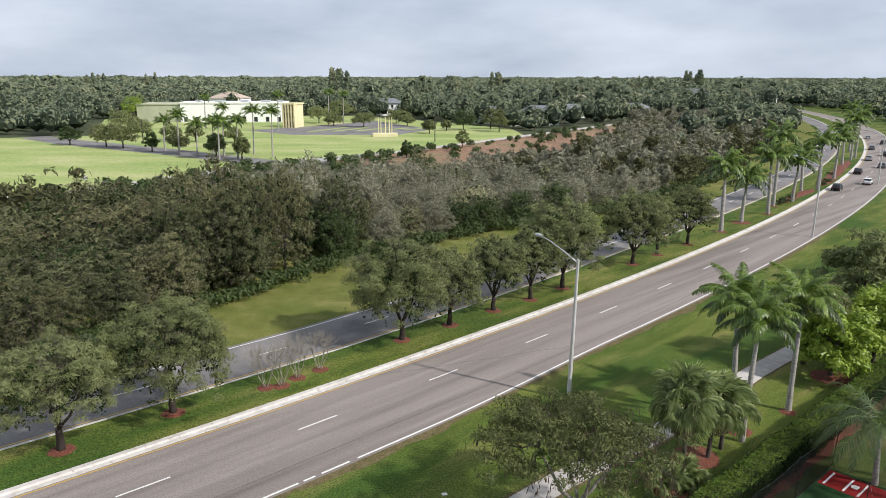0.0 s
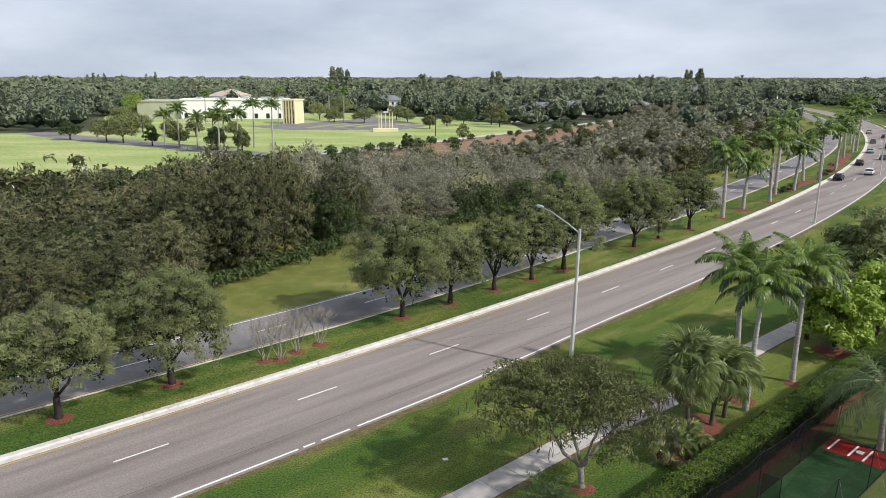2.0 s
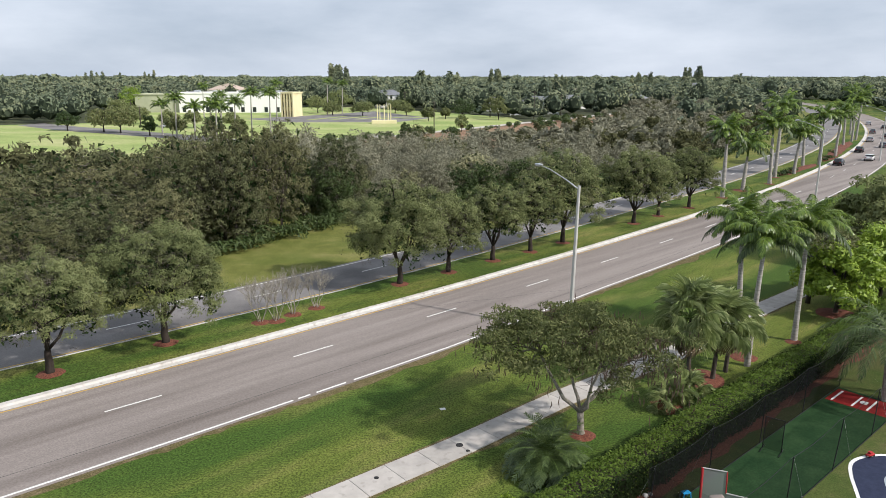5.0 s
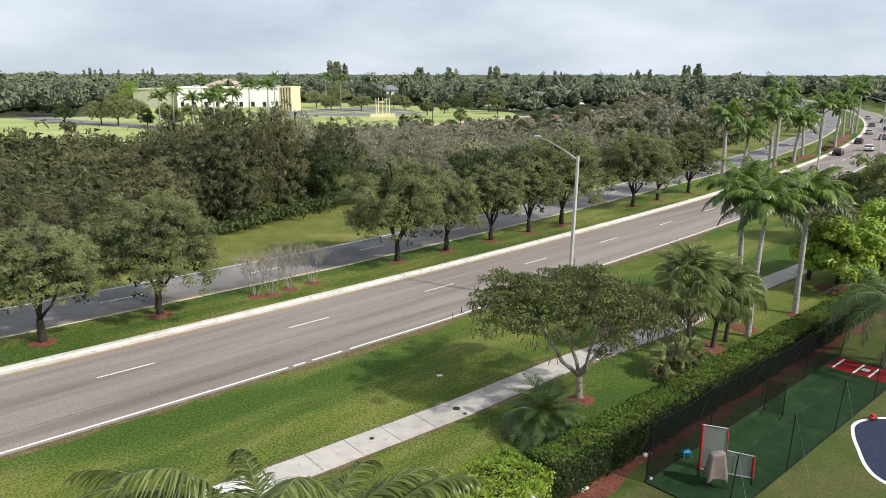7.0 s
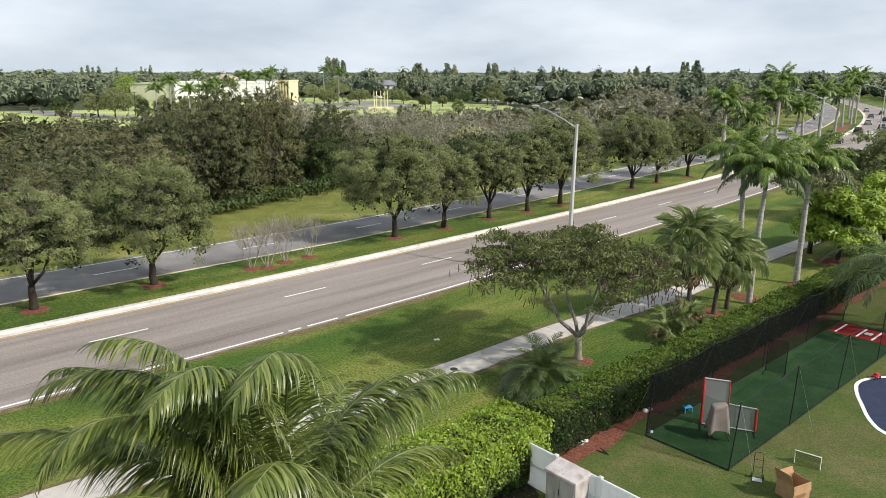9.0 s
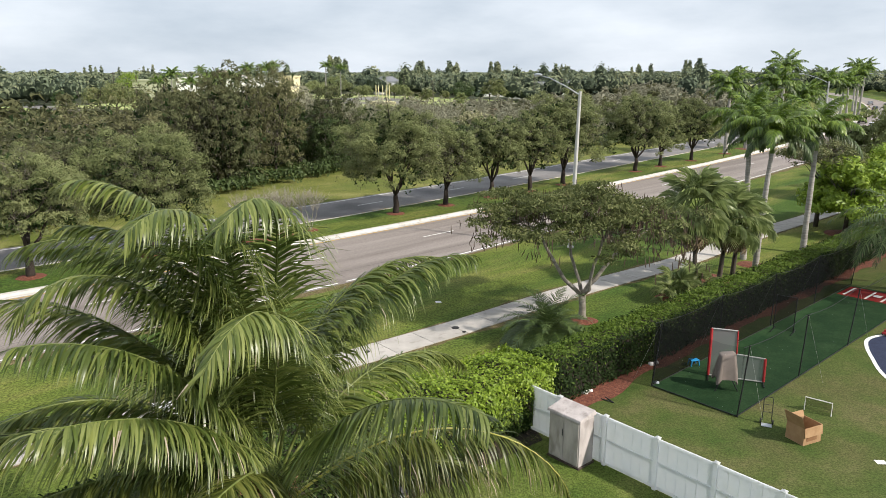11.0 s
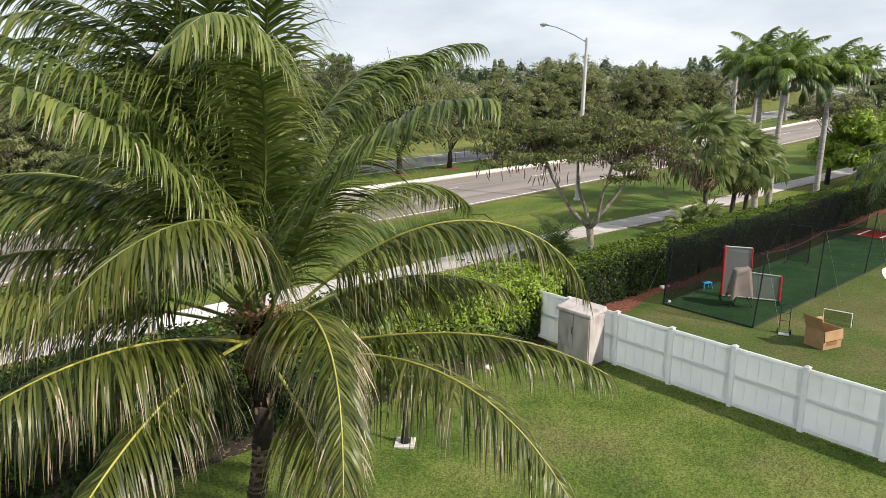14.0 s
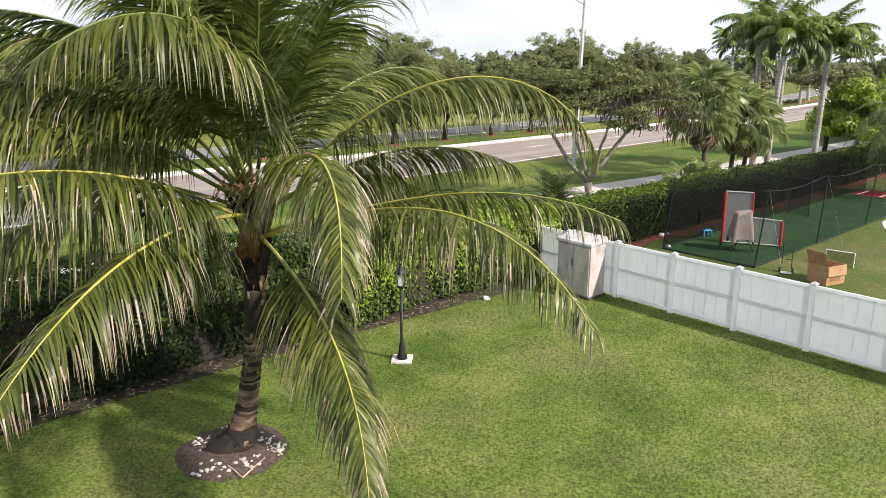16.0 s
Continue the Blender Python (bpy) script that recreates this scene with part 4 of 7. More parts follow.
def fan_palm(seed, place, height, count, size, label, dead=10, lean=(0, 0), group=""):
    rng = np.random.default_rng(seed)
    ob = thing("fan_palm", place, label, "palm tree", group)
    if height > 0.5:
        bm = ringed_trunk([(0, 0, -0.1), (lean[0] * 0.4, lean[1] * 0.4, height * 0.5), (lean[0], lean[1], height)], [0.17, 0.13, 0.15], 0.14, 0.14, None, 9)
        smooth(part("trunk", bm, M["bark"], ob))
    top = (lean[0], lean[1], height)
    for k in range(count):
        t = k / count
        el = 78 - 128 * t + rng.uniform(-8, 8)
        f = mesh_part("fan_leaf", FANS[k % 3], ob)
        f.matrix_basis = pose(*top, 0, 0, k * 137.5 + rng.uniform(-20, 20)) @ pose(0, 0, 0, rng.uniform(-25, 25), -el, 0) @ Matrix.Scale(size * rng.uniform(0.85, 1.1), 4)
    for k in range(dead):
        f = mesh_part("dead_leaf", DEAD_FAN, ob, "dry brown hanging leaf")
        f.matrix_basis = pose(*(Vector(top) - Vector((0, 0, 0.15))), 0, 0, k * 360 / dead + rng.uniform(-15, 15)) @ pose(0, 0, 0, rng.uniform(-30, 30), rng.uniform(62, 84), 0) @ Matrix.Scale(size * rng.uniform(0.8, 1.0), 4)
    return ob


FAN_LABEL = "fan palm with pale grey-green drooping fans on a brown trunk"
fan_palm(320, (12.75, 43.6, 0.01), 4.6, 26, 1.45, FAN_LABEL, 6, (-0.2, 0.1), "fan palms by the pavement")
fan_palm(321, (14.7, 45.3, 0.01), 3.7, 22, 1.3, FAN_LABEL, 5, (0.3, 0.1), "fan palms by the pavement")
fan_palm(322, (15.9, 46.6, 0.01), 3.3, 18, 1.2, FAN_LABEL, 3, (0.2, 0.0), "fan palms by the pavement")
fan_palm(323, (11.1, 41.0, 0.01), 0.35, 16, 0.95, "young trunkless fan palm beside the hedge", 0, group="young fan palms")
fan_palm(324, (12.3, 42.0, 0.01), 0.4, 16, 1.0, "young trunkless fan palm beside the hedge", 0, group="young fan palms")

DATE = [frond_mesh(330 + k, 1.25, e0, e1, 0.32, 30, (M["shaft"], M["palm_dark"], M["palm_dark"]), 1.2, 0, 0.35, 0.022, (0, 0, 0), 0.15, 0.12, 0.012, 2) for k, (e0, e1) in enumerate(((75, 0), (50, -45), (20, -70)))]


def small_palm(seed, place, size, label):
    rng = np.random.default_rng(seed)
    fr = [(DATE[0 if k < 8 else 1 if k < 22 else 2], k * 137.5 + rng.uniform(-10, 10), rng.uniform(-8, 8), size * rng.uniform(0.85, 1.1)) for k in range(78)]
    return feather_palm("pygmy_date_palm", place, label, [(0, 0, -0.05), (0.03, 0, 0.35), (0.05, 0, 0.75)], [0.09, 0.08, 0.07], fr, "", None, "fibre")


small_palm(340, (3.45, 33.9, 0.01), 1.95, "small pygmy date palm with fine arching fronds")

QUEEN = [frond_mesh(345 + k, 3.2, e0, e1, 0.7, 44, (M["shaft"], M["palm_dark"], M["coco_tip"]), 1.1, 0, 1.0, 0.035, (-0.1, 0, 0), 0.35, 0.12, 0.028, 2, dry=0.25) for k, (e0, e1) in enumerate(((70, -30), (45, -70), (15, -85)))]
rng = np.random.default_rng(346)
feather_palm("queen_palm", (23.9, 42.9, 0.01), "queen palm with drooping dull green fronds beside the cage", [(0, 0, -0.1), (-0.15, -0.1, 1.8), (-0.35, -0.25, 3.5)], [0.2, 0.16, 0.13],
             [(QUEEN[0 if k < 4 else 1 if k < 11 else 2], k * 137.5 + rng.uniform(-10, 10), rng.uniform(-6, 6), rng.uniform(1.2, 1.45)) for k in range(24)], "", 0.5, "royal_bark")

# the coconut palm of the lawn
COCO_TOP = (0.55, 0.07, 4.85)
ob = thing("coconut_palm", (-3.77, 14.15, 0.016), "coconut palm with windblown yellow-green fronds on the lawn", "palm tree")
rng = np.random.default_rng(40)
line = np.array([(0, 0.04, -0.1), (0.03, 0.04, 0.12), (0.09, 0.05, 0.35), (0.16, 0.06, 0.65), (0.26, 0.08, 1.15), (0.37, 0.09, 1.8), (0.46, 0.09, 2.5), (0.52, 0.08, 3.6), (0.55, 0.07, 4.7)])
girth = [0.30, 0.29, 0.26, 0.205, 0.175, 0.165, 0.185, 0.19, 0.13]
levels, z = [], -0.1
while z < 4.6:
    levels.append((z, 0))
    levels.append((z + rng.uniform(0.03, 0.08), 1))
    z = levels[-1][0] + rng.uniform(0.05, 0.15)
bm = bmesh.new()
rings = []
for z, dark in levels + [(4.7, 0)]:
    c = [np.interp(z, line[:, 2], line[:, k]) for k in (0, 1)]
    r = np.interp(z, line[:, 2], girth) * (0.94 if dark else 1.04)
    tip = rng.uniform(-0.16, 0.16, 2)
    rings.append([bm.verts.new((c[0] + r * math.cos(a) * rng.uniform(0.95, 1.05), c[1] + r * math.sin(a) * rng.uniform(0.95, 1.05), z + r * (tip[0] * math.cos(a) + tip[1] * math.sin(a)) + rng.normal(0, 0.008))) for a in (2 * math.pi * j / 18 for j in range(18))])
for k, (a, b) in enumerate(zip(rings, rings[1:])):
    low = levels[k][0]
    dark = k % 2 == 0 and (rng.random() < 0.85) or low < 0.36 or 2.25 < low < 2.95
    for j in range(18):
        bm.faces.new((a[j], a[(j + 1) % 18], b[(j + 1) % 18], b[j])).material_index = int(bool(dark) and rng.random() < 0.9)
trunk = smooth(part("trunk", bm, M["coco_bark"], ob, "grey-brown trunk ringed with dark leaf scars"))
trunk.data.materials.append(M["scar"])
bm = bmesh.new()
rings = []
for z, r, shift in ((-0.06, 0.50, -0.20), (0.07, 0.45, -0.17), (0.17, 0.37, -0.11), (0.28, 0.29, -0.02), (0.40, 0.245, 0.07)):
    rings.append([bm.verts.new((shift + r * (1 + 0.09 * math.sin(7 * a) + rng.normal(0, 0.03)) * math.cos(a), 0.04 + 0.82 * r * (1 + rng.normal(0, 0.03)) * math.sin(a), z + rng.normal(0, 0.012))) for a in (2 * math.pi * j / 20 for j in range(20))])
for a, b in zip(rings, rings[1:]):
    for j in range(20):
        bm.faces.new((a[j], a[(j + 1) % 20], b[(j + 1) % 20], b[j]))
bm.faces.new(rings[-1])
smooth(part("root_mass", bm, M["scar"], ob, "dark fibrous swollen foot"))
for k in range(30):
    # broad dry sheaths that wrap the stem and fray at their upper end
    a, zb = radians(k * 137.5), 2.95 + 0.055 * k
    foot = Vector((np.interp(zb, line[:, 2], line[:, 0]), np.interp(zb, line[:, 2], line[:, 1]), zb))
    reach, lean = rng.uniform(0.75, 1.25), rng.uniform(0.10, 0.26)
    bm = bmesh.new()
    rows = []
    for f in (0.0, 0.22, 0.48, 0.75, 1.0):
        half = (0.75 - 0.55 * f) * (0.9 + 0.2 * rng.random())
        r = 0.185 + lean * f ** 1.6 * reach
        rows.append([bm.verts.new(foot + Vector((r * math.cos(a + half * j), r * math.sin(a + half * j), 0.62 * f * reach + (0.06 * rng.random() if f == 1.0 else 0) - 0.05 * abs(j)))) for j in (-1, -0.5, 0, 0.5, 1)])
    for p, q in zip(rows, rows[1:]):
        for j in range(4):
            bm.faces.new((p[j], p[j + 1], q[j + 1], q[j]))
    bmesh.ops.solidify(bm, geom=bm.faces[:], thickness=0.018)
    smooth(part("leaf_base", bm, M["husk" if k % 3 == 0 else "fibre" if k % 3 == 1 else "scar"], ob, "dry brown leaf base"))
for k in range(5):
    a = radians(150 + k * 55)
    bm = bmesh.new()
    r0 = Vector((0.52, 0.08, 4.45))
    out = Vector((math.cos(a), math.sin(a), 0))
    tube(bm, [r0, r0 + out * 0.25 + Vector((0, 0, 0.35)), r0 + out * 0.5 + Vector((0, 0, 0.45))], [0.03, 0.02, 0.012], 5)
    for j in range(14):
        p = r0 + out * rng.uniform(0.3, 0.5) + Vector((0, 0, rng.uniform(0.35, 0.48)))
        tube(bm, [p, p + Vector(rng.normal(0, 0.12, 3)) + Vector((0, 0, -0.12)), p + Vector(rng.normal(0, 0.16, 3)) + Vector((0, 0, -0.32))], [0.01, 0.008, 0.004], 4)
    part("flower_stalk", bm, M["fibre"], ob, "dry orange-brown flower stalk")
FRONDS = [  # azimuth, start, end, length, curl, bend, dryness, base height
    (-15, 42, -83, 6.5, 12, 2.45, 0.35, -0.41), (-21, 17, -20, 6.0, -11, 2.66, 0.7, -0.81), (-40, 18, -47, 7.0, -15, 2.72, 0.9, -0.88), (-57, 37, -47, 6.5, -26, 1.43, 0.95, -0.60),
    (-55, -9, -34, 5.8, -23, 2.03, 1.0, -0.83), (-94, 10, -26, 6.1, 6, 1.39, 0.95, -0.49), (-97, 24, -6, 6.3, 3, 1.75, 0.6, -0.61), (-117, 31, -56, 7.0, -23, 2.07, 0.5, -0.28),
    (-72, 39, -44, 6.5, -52, 2.47, 0.3, 0.05), (-88, 53, 13, 6.6, -23, 1.42, 0.15, -0.07), (-127, 75, -66, 6.7, 3, 3.60, 0.05, -0.05), (-60, 62, -53, 6.6, -51, 3.28, 0.05, 0.49),
    (-110, 78, -3, 6.6, -13, 3.51, 0.0, 0.55), (-45, 81, -44, 7.0, -70, 2.94, 0.0, 0.75), (-85, 81, -30, 6.9, -17, 2.57, 0.0, 0.75), (10, 67, -9, 5.8, -9, 2.95, 0.05, 0.15), (-52, 47, -9, 7.0, 18, 3.26, 0.1, -0.31), (-2, 32, -31, 4.4, 11, 1.74, 0.3, -0.46),
    (-140, 60, -40, 5.4, 0, 1.7, 0.1, 0.1), (165, 62, -45, 5.2, 0, 1.6, 0.1, 0.2), (120, 66, -35, 5.4, 0, 1.8, 0.1, 0.3), (75, 62, -40, 5.4, 0, 1.7, 0.1, 0.2), (40, 52, -50, 5.2, 0, 1.6, 0.2, 0.0), (-160, 22, -55, 5.2, 0, 1.5, 0.4, -0.4), (160, 32, -55, 5.0, 0, 1.5, 0.3, -0.3), (100, 36, -50, 5.0, 0, 1.5, 0.3, -0.3), (50, 18, -55, 4.8, 0, 1.5, 0.5, -0.5),
    (-150, 80, -30, 6.2, 0, 2.6, 0.0, 0.5), (-125, 82, 0, 5.9, -12, 2.6, 0.0, 0.5), (-133, 50, -34, 6.2, -6, 1.7, 0.1, 0.0), (-108, 20, -42, 6.0, -8, 1.6, 0.6, -0.5), (-104, 62, 8, 6.2, -10, 1.8, 0.05, 0.2), (-152, 66, -20, 6.3, -4, 2.0, 0.05, 0.3), (-122, 42, -40, 6.0, -8, 1.6, 0.2, -0.1), (178, 74, -20, 6.0, 6, 2.2, 0.0, 0.4), (-170, 44, -45, 5.6, 0, 1.6, 0.2, -0.1), (15, 78, -20, 5.4, 10, 2.2, 0.0, 0.4)]
for k, (az, e0, e1, ln, curl, bend, dry, rise) in enumerate(FRONDS):
    c, s = math.cos(radians(az)), math.sin(radians(az))
    high = e0 > 45
    blow = 0.26 if high else 0.06
    me = frond_mesh(400 + k, ln, e0, e1, 1.4, 220 if high else 185, (M["rachis" if k < 7 else "rachis_green"], M["coco_upper" if high else "coco_lower"], M["coco_tip"]), bend, curl, 1.6 if high else 2.1, 0.040 if high else 0.034, (-blow * c, blow * s, 0.0), 0.14, 0.16 if high else 0.26, 0.036, 4, dry=dry, bare=0.12, spread=0.95 if high else 0.75, lift=0.0, turned=0.2, tuft=0.10 if high else 0.12, sweep=0.85 if high else 0.6)
    f = mesh_part("frond", me, ob, "dry-tipped yellowing frond" if dry > 0.5 else "")
    f.matrix_basis = pose(COCO_TOP[0] + 0.2 * c, COCO_TOP[1] + 0.2 * s, COCO_TOP[2] + rise, 0, 0, az)

# ---- the umbrella tree by the pavement ----
rng = np.random.default_rng(50)
ob = thing("flame_tree", (5.6, 37.55, 0.012), "flat-topped feathery tree with dark hanging pods", "tree")
bm = bmesh.new()
fork = np.array([-0.1, 0.05, 1.3])
tube(bm, limb(rng, (0, 0, -0.1), fork, 0, 5, 0.06), [0.26, 0.20, 0.18, 0.17, 0.19], 9)
pads, pods = [], []
twigs = bmesh.new()
mains = []
for end, girth in (((-2.3, 0.2, 4.5), 0.12), ((-0.7, 1.2, 5.0), 0.10), ((0.6, -1.3, 4.6), 0.10), ((1.5, -0.2, 3.7), 0.13)):
    p = limb(rng, fork, end, -0.25 if end[0] < 1 else 0.1, 6, 0.16)
    tube(bm, p, np.linspace(girth, girth * 0.6, 6), 8)
    mains.append(np.array(end))
p = limb(rng, mains[3], (3.6, 0.2, 5.0), 0.1, 5, 0.15)
tube(bm, p, np.linspace(0.08, 0.05, 5), 7)
mains.append(p[-1])
for k in range(28):
    a = k * 2.39996
    rr = 4.5 * math.sqrt((k + 0.5) / 28)
    x, y = rr * math.cos(a) - 0.35, rr * math.sin(a) * 0.9
    z = 6.25 - 0.075 * rr * rr + rng.normal(0, 0.2)
    sparse = x > 1.6
    near = min(mains, key=lambda q: np.hypot(q[0] - x, q[1] - y))
    q = limb(rng, near, (x, y, z - 0.1), 0.2, 6, 0.25)
    tube(bm, q, np.linspace(0.055, 0.016, 6), 6)
    for j in range(14):
        end = np.array([x, y, z]) + rng.normal(0, 0.6, 3) * (1.5, 1.5, 0.45)
        tube(twigs, limb(rng, q[int(rng.integers(2, 5))], end, 0, 4, 0.3), np.linspace(0.016, 0.005, 4), 4)
        if rng.random() < (0.9 if sparse else 0.5):
            for _ in range(4):
                pods.append(end + rng.normal(0, 0.25, 3) - (0, 0, 0.15))
    for j in range(3 if sparse else 8):
        s = rng.uniform(0.45, 0.85)
        pads.append((x + rng.normal(0, 0.8), y + rng.normal(0, 0.8), z + rng.normal(0.05, 0.26), s, s, 0.22))
smooth(part("trunk", bm, M["bark_pale"], ob))
tagged(part("twig", twigs, M["bark"], ob), kind="stuff")
mesh_part("crown", quads_mesh("crown", cloud(rng, pads, 30000, 0.078, 0.05, 0.6, 2.4, True), [M["flame_leaf"]]), ob)
bm = bmesh.new()
for p in pods:
    q = p + np.array([rng.normal(0, 0.06), rng.normal(0, 0.06), -rng.uniform(0.3, 0.5)])
    tube(bm, [p, (p + q) / 2 + rng.normal(0, 0.02, 3), q], [0.012, 0.03, 0.01], 4)
tagged(part("seed_pod", bm, M["pod"], ob, "dark brown hanging seed pods"), kind="stuff")
mulch_ring((5.65, 37.5, 0.012), 0.68, label="round bed of brown-red mulch round a trunk")
for x, y, r in ((14.0, 45.4, 1.5), (17.9, 49.2, 0.9), (11.4, 41.4, 1.3), (22.5, 52.4, 0.6), (28.5, 59.0, 1.6)):
    mulch_ring((x, y, 0.012), r, label="rough bed of red-brown mulch under palms")

# trees beside the neighbouring garden
tree(60, "shade_tree", (28.5, 59.2, 0.01), 6.3, 3.5, 1.6, 15000, 0.19, M["bright"], "bushy bright green tree beside the pavement", bark="bark", girth=0.15, blobs=12, low=0.1, skirt=0.7, under=-0.7)
tree(59, "feathery_tree", (27.4, 61.8, 0.01), 7.1, 3.4, 3.6, 9000, 0.11, M["feather"], "feathery spreading tree on the verge beyond the royal palms", bark="bark", girth=0.15, blobs=10, clumps=160, clump=0.14, under=-0.15, twigs=0.15, skirt=1.25)
tree(61, "shade_tree", (33.5, 62.5, 0.01), 6.8, 3.9, 1.8, 15000, 0.19, M["bright"], "bushy bright green tree behind the garden hedge", bark="bark", girth=0.15, blobs=12, low=0.1, skirt=0.7, under=-0.7)
for k, (x, y, h, r) in enumerate(((38.5, 74.5, 9.0, 4.6), (44.5, 78.0, 8.5, 4.5), (50.5, 86.0, 9.0, 5.0), (41, 66.5, 8.0, 4.5), (60, 98, 8, 5), (68, 110, 8, 5), (48, 70, 8.5, 5), (58, 84, 9, 5.5), (37, 52, 6.0, 3.2), (72, 96, 9, 5.5))):
    tree(62 + k, "shade_tree", (x, y, 0.01), h, r, 1.8, 9000, 0.26, M["oak" if k < 2 else "woods_green"], "dense dark green garden tree behind the hedge", group="garden trees", girth=0.16, blobs=12, low=0.05, skirt=0.3, under=-0.8)


# ---- woods ----
def woods_tree(seed, height, spread, n, size, mat, limbs, long):
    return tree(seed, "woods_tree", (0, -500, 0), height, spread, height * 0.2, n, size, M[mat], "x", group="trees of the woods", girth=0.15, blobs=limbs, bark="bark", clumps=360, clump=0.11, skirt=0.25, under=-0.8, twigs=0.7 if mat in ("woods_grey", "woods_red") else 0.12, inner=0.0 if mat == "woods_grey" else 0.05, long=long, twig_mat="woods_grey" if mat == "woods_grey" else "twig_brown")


KINDS = []
SHAPES = ((9.2, 4.0, "woods_dark"), (10.2, 4.2, "woods"), (8.4, 4.4, "woods_pale"), (8.6, 3.8, "woods_grey"), (7.6, 3.9, "woods_green"), (7.0, 2.8, "woods_red"))
for k, (h, r, mat) in enumerate(SHAPES):
    KINDS.append([woods_tree(80 + k, h, r, 7400, 0.115, mat, 5, 3.0), woods_tree(90 + k, h, r, 2500, 0.190, mat, 2, 2.8), woods_tree(100 + k, h, r, 1100, 0.270, mat, 1, 2.6)])
LABELS = ["woodland tree with a dense olive crown darkened for cloud shade", "tall grey-green woodland tree", "broad pale olive woodland tree", "nearly leafless grey woodland tree", "dark green bushy woodland tree", "small tree with reddish bare twigs"]
rng = np.random.default_rng(77)


def back_edge(u):
    return np.interp(u, (-60, 0, 40, 70, 100, 150, 250, 400), (88, 84, 80, 74, 70, 70, 80, 120))


def front_edge(u):
    return np.interp(u, (-30, 15, 38, 50, 60, 85, 115, 168, 219, 353), (20, 19.5, 27, 30.5, 33, 32, 26, 25, 28, 30))


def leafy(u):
    """Which leafy kind stands at u along the road: dark ones that carry cloud shade first, paler ones further on."""
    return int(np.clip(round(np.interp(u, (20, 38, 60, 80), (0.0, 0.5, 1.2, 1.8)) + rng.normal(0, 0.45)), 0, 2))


spots, beyond = [], {0: [], 3: []}
u = -30.0
while u < 420:
    step = 5.4 if u < 110 else 7.0 if u < 220 else 9
    off = first = front_edge(u)
    while off < back_edge(u):
        uu, oo = u + rng.uniform(-2.2, 2.2), off + rng.uniform(-1.6, 1.6)
        x, y = road(uu, oo)
        wet = -25 < x < 75 and y > 196 + max(0.0, (x - 25)) * 1.5 and x < 20 + 0.35 * (y - 200)
        if not wet:
            spots.append((x, y, oo - first, uu))
        off += step * rng.uniform(0.85, 1.2)
    u += step
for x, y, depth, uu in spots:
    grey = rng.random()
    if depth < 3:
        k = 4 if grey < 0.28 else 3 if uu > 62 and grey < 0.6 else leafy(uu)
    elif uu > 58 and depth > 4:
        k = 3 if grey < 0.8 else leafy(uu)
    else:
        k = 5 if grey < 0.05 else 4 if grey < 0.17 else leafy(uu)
    s = rng.uniform(0.82, 1.12) * (0.80 if uu > 62 else 1.0)
    tall = np.interp(x / y, (-0.66, -0.47, -0.40, -0.25, -0.15, 0.0), (0.80, 0.84, 1.15, 1.22, 1.05, 0.90))
    if uu > 135 or depth > 48:
        beyond[3 if k == 3 else 0].append((x, y, 0.0, s))
        continue
    t = copy_thing(KINDS[k][0 if depth < 8 and uu < 85 else 1 if depth < 26 and uu < 110 else 2], pose(x, y, 0, 0, 0, rng.uniform(0, 360)) @ Matrix.Diagonal((s, s, s * tall * rng.uniform(0.9, 1.12), 1)))
    t["label"] = LABELS[k]
for row in KINDS:
    for t in row:
        for c in list(t.children_recursive):
            bpy.data.objects.remove(c)
        bpy.data.objects.remove(t)
for k, mat in ((0, "woods"), (3, "woods_grey")):
    rows = [dome(rng, x, y, 0.3, 9.0 * s, 4.2 * s, 40, 620, 0.48, 0.24, 0.3, 2.2, under=-0.5) for x, y, z, s in beyond[k]]
    tagged(mesh_part("woods_canopy", quads_mesh("woods_canopy", np.concatenate(rows), [M[mat]])), "further woodland trees with grey bare crowns" if k else "further dull green woodland trees", "woods", kind="stuff")

# undergrowth along the woods' front
rng = np.random.default_rng(78)
rows = []
for u in np.arange(-30, 200, 1.4):
    off = front_edge(u) - 2.6
    x, y = road(u, off + rng.uniform(-0.8, 1.5))
    rows.append((x, y, 0.7, rng.uniform(0.8, 1.6), rng.uniform(0.8, 1.6), rng.uniform(0.7, 1.7)))
tagged(mesh_part("undergrowth", quads_mesh("undergrowth", cloud(rng, rows, 34000, 0.24, 0.3, 0.6, 1.6, True), [M["woods_green"]])), "tangled green undergrowth along the edge of the woods", "undergrowth", kind="stuff")

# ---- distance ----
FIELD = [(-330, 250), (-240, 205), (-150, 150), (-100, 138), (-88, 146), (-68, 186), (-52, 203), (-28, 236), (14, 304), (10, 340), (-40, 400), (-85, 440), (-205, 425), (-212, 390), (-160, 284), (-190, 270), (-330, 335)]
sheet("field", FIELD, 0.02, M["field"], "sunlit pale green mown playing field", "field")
PATHWAY = [(-140, 108), (-88, 144), (-68, 184), (-53, 200), (-29, 232), (16, 302), (80, 402), (170, 560), (262, 735)]
strip("footpath", [(x - 1.6, y + 1.6) for x, y in PATHWAY], [(x + 1.6, y - 1.6) for x, y in PATHWAY], 0.05, M["slab"], "pale concrete path along the field", "path")
sheet("wetland", [(-48, 200), (-20, 196), (25, 190), (45, 240), (80, 330), (120, 420), (85, 405), (18, 300), (-28, 230)], 0.03, M["wetland"], "rusty brown dry wetland beside the path", "wetland")
strip("drive", [(-178, 282), (-150, 262), (-103, 234), (-60, 205), (-48, 212)], [(-181, 270), (-153, 248), (-104, 220), (-60, 192), (-44, 202)], 0.035, M["asphalt_far"], "asphalt drive between field and school", "road")
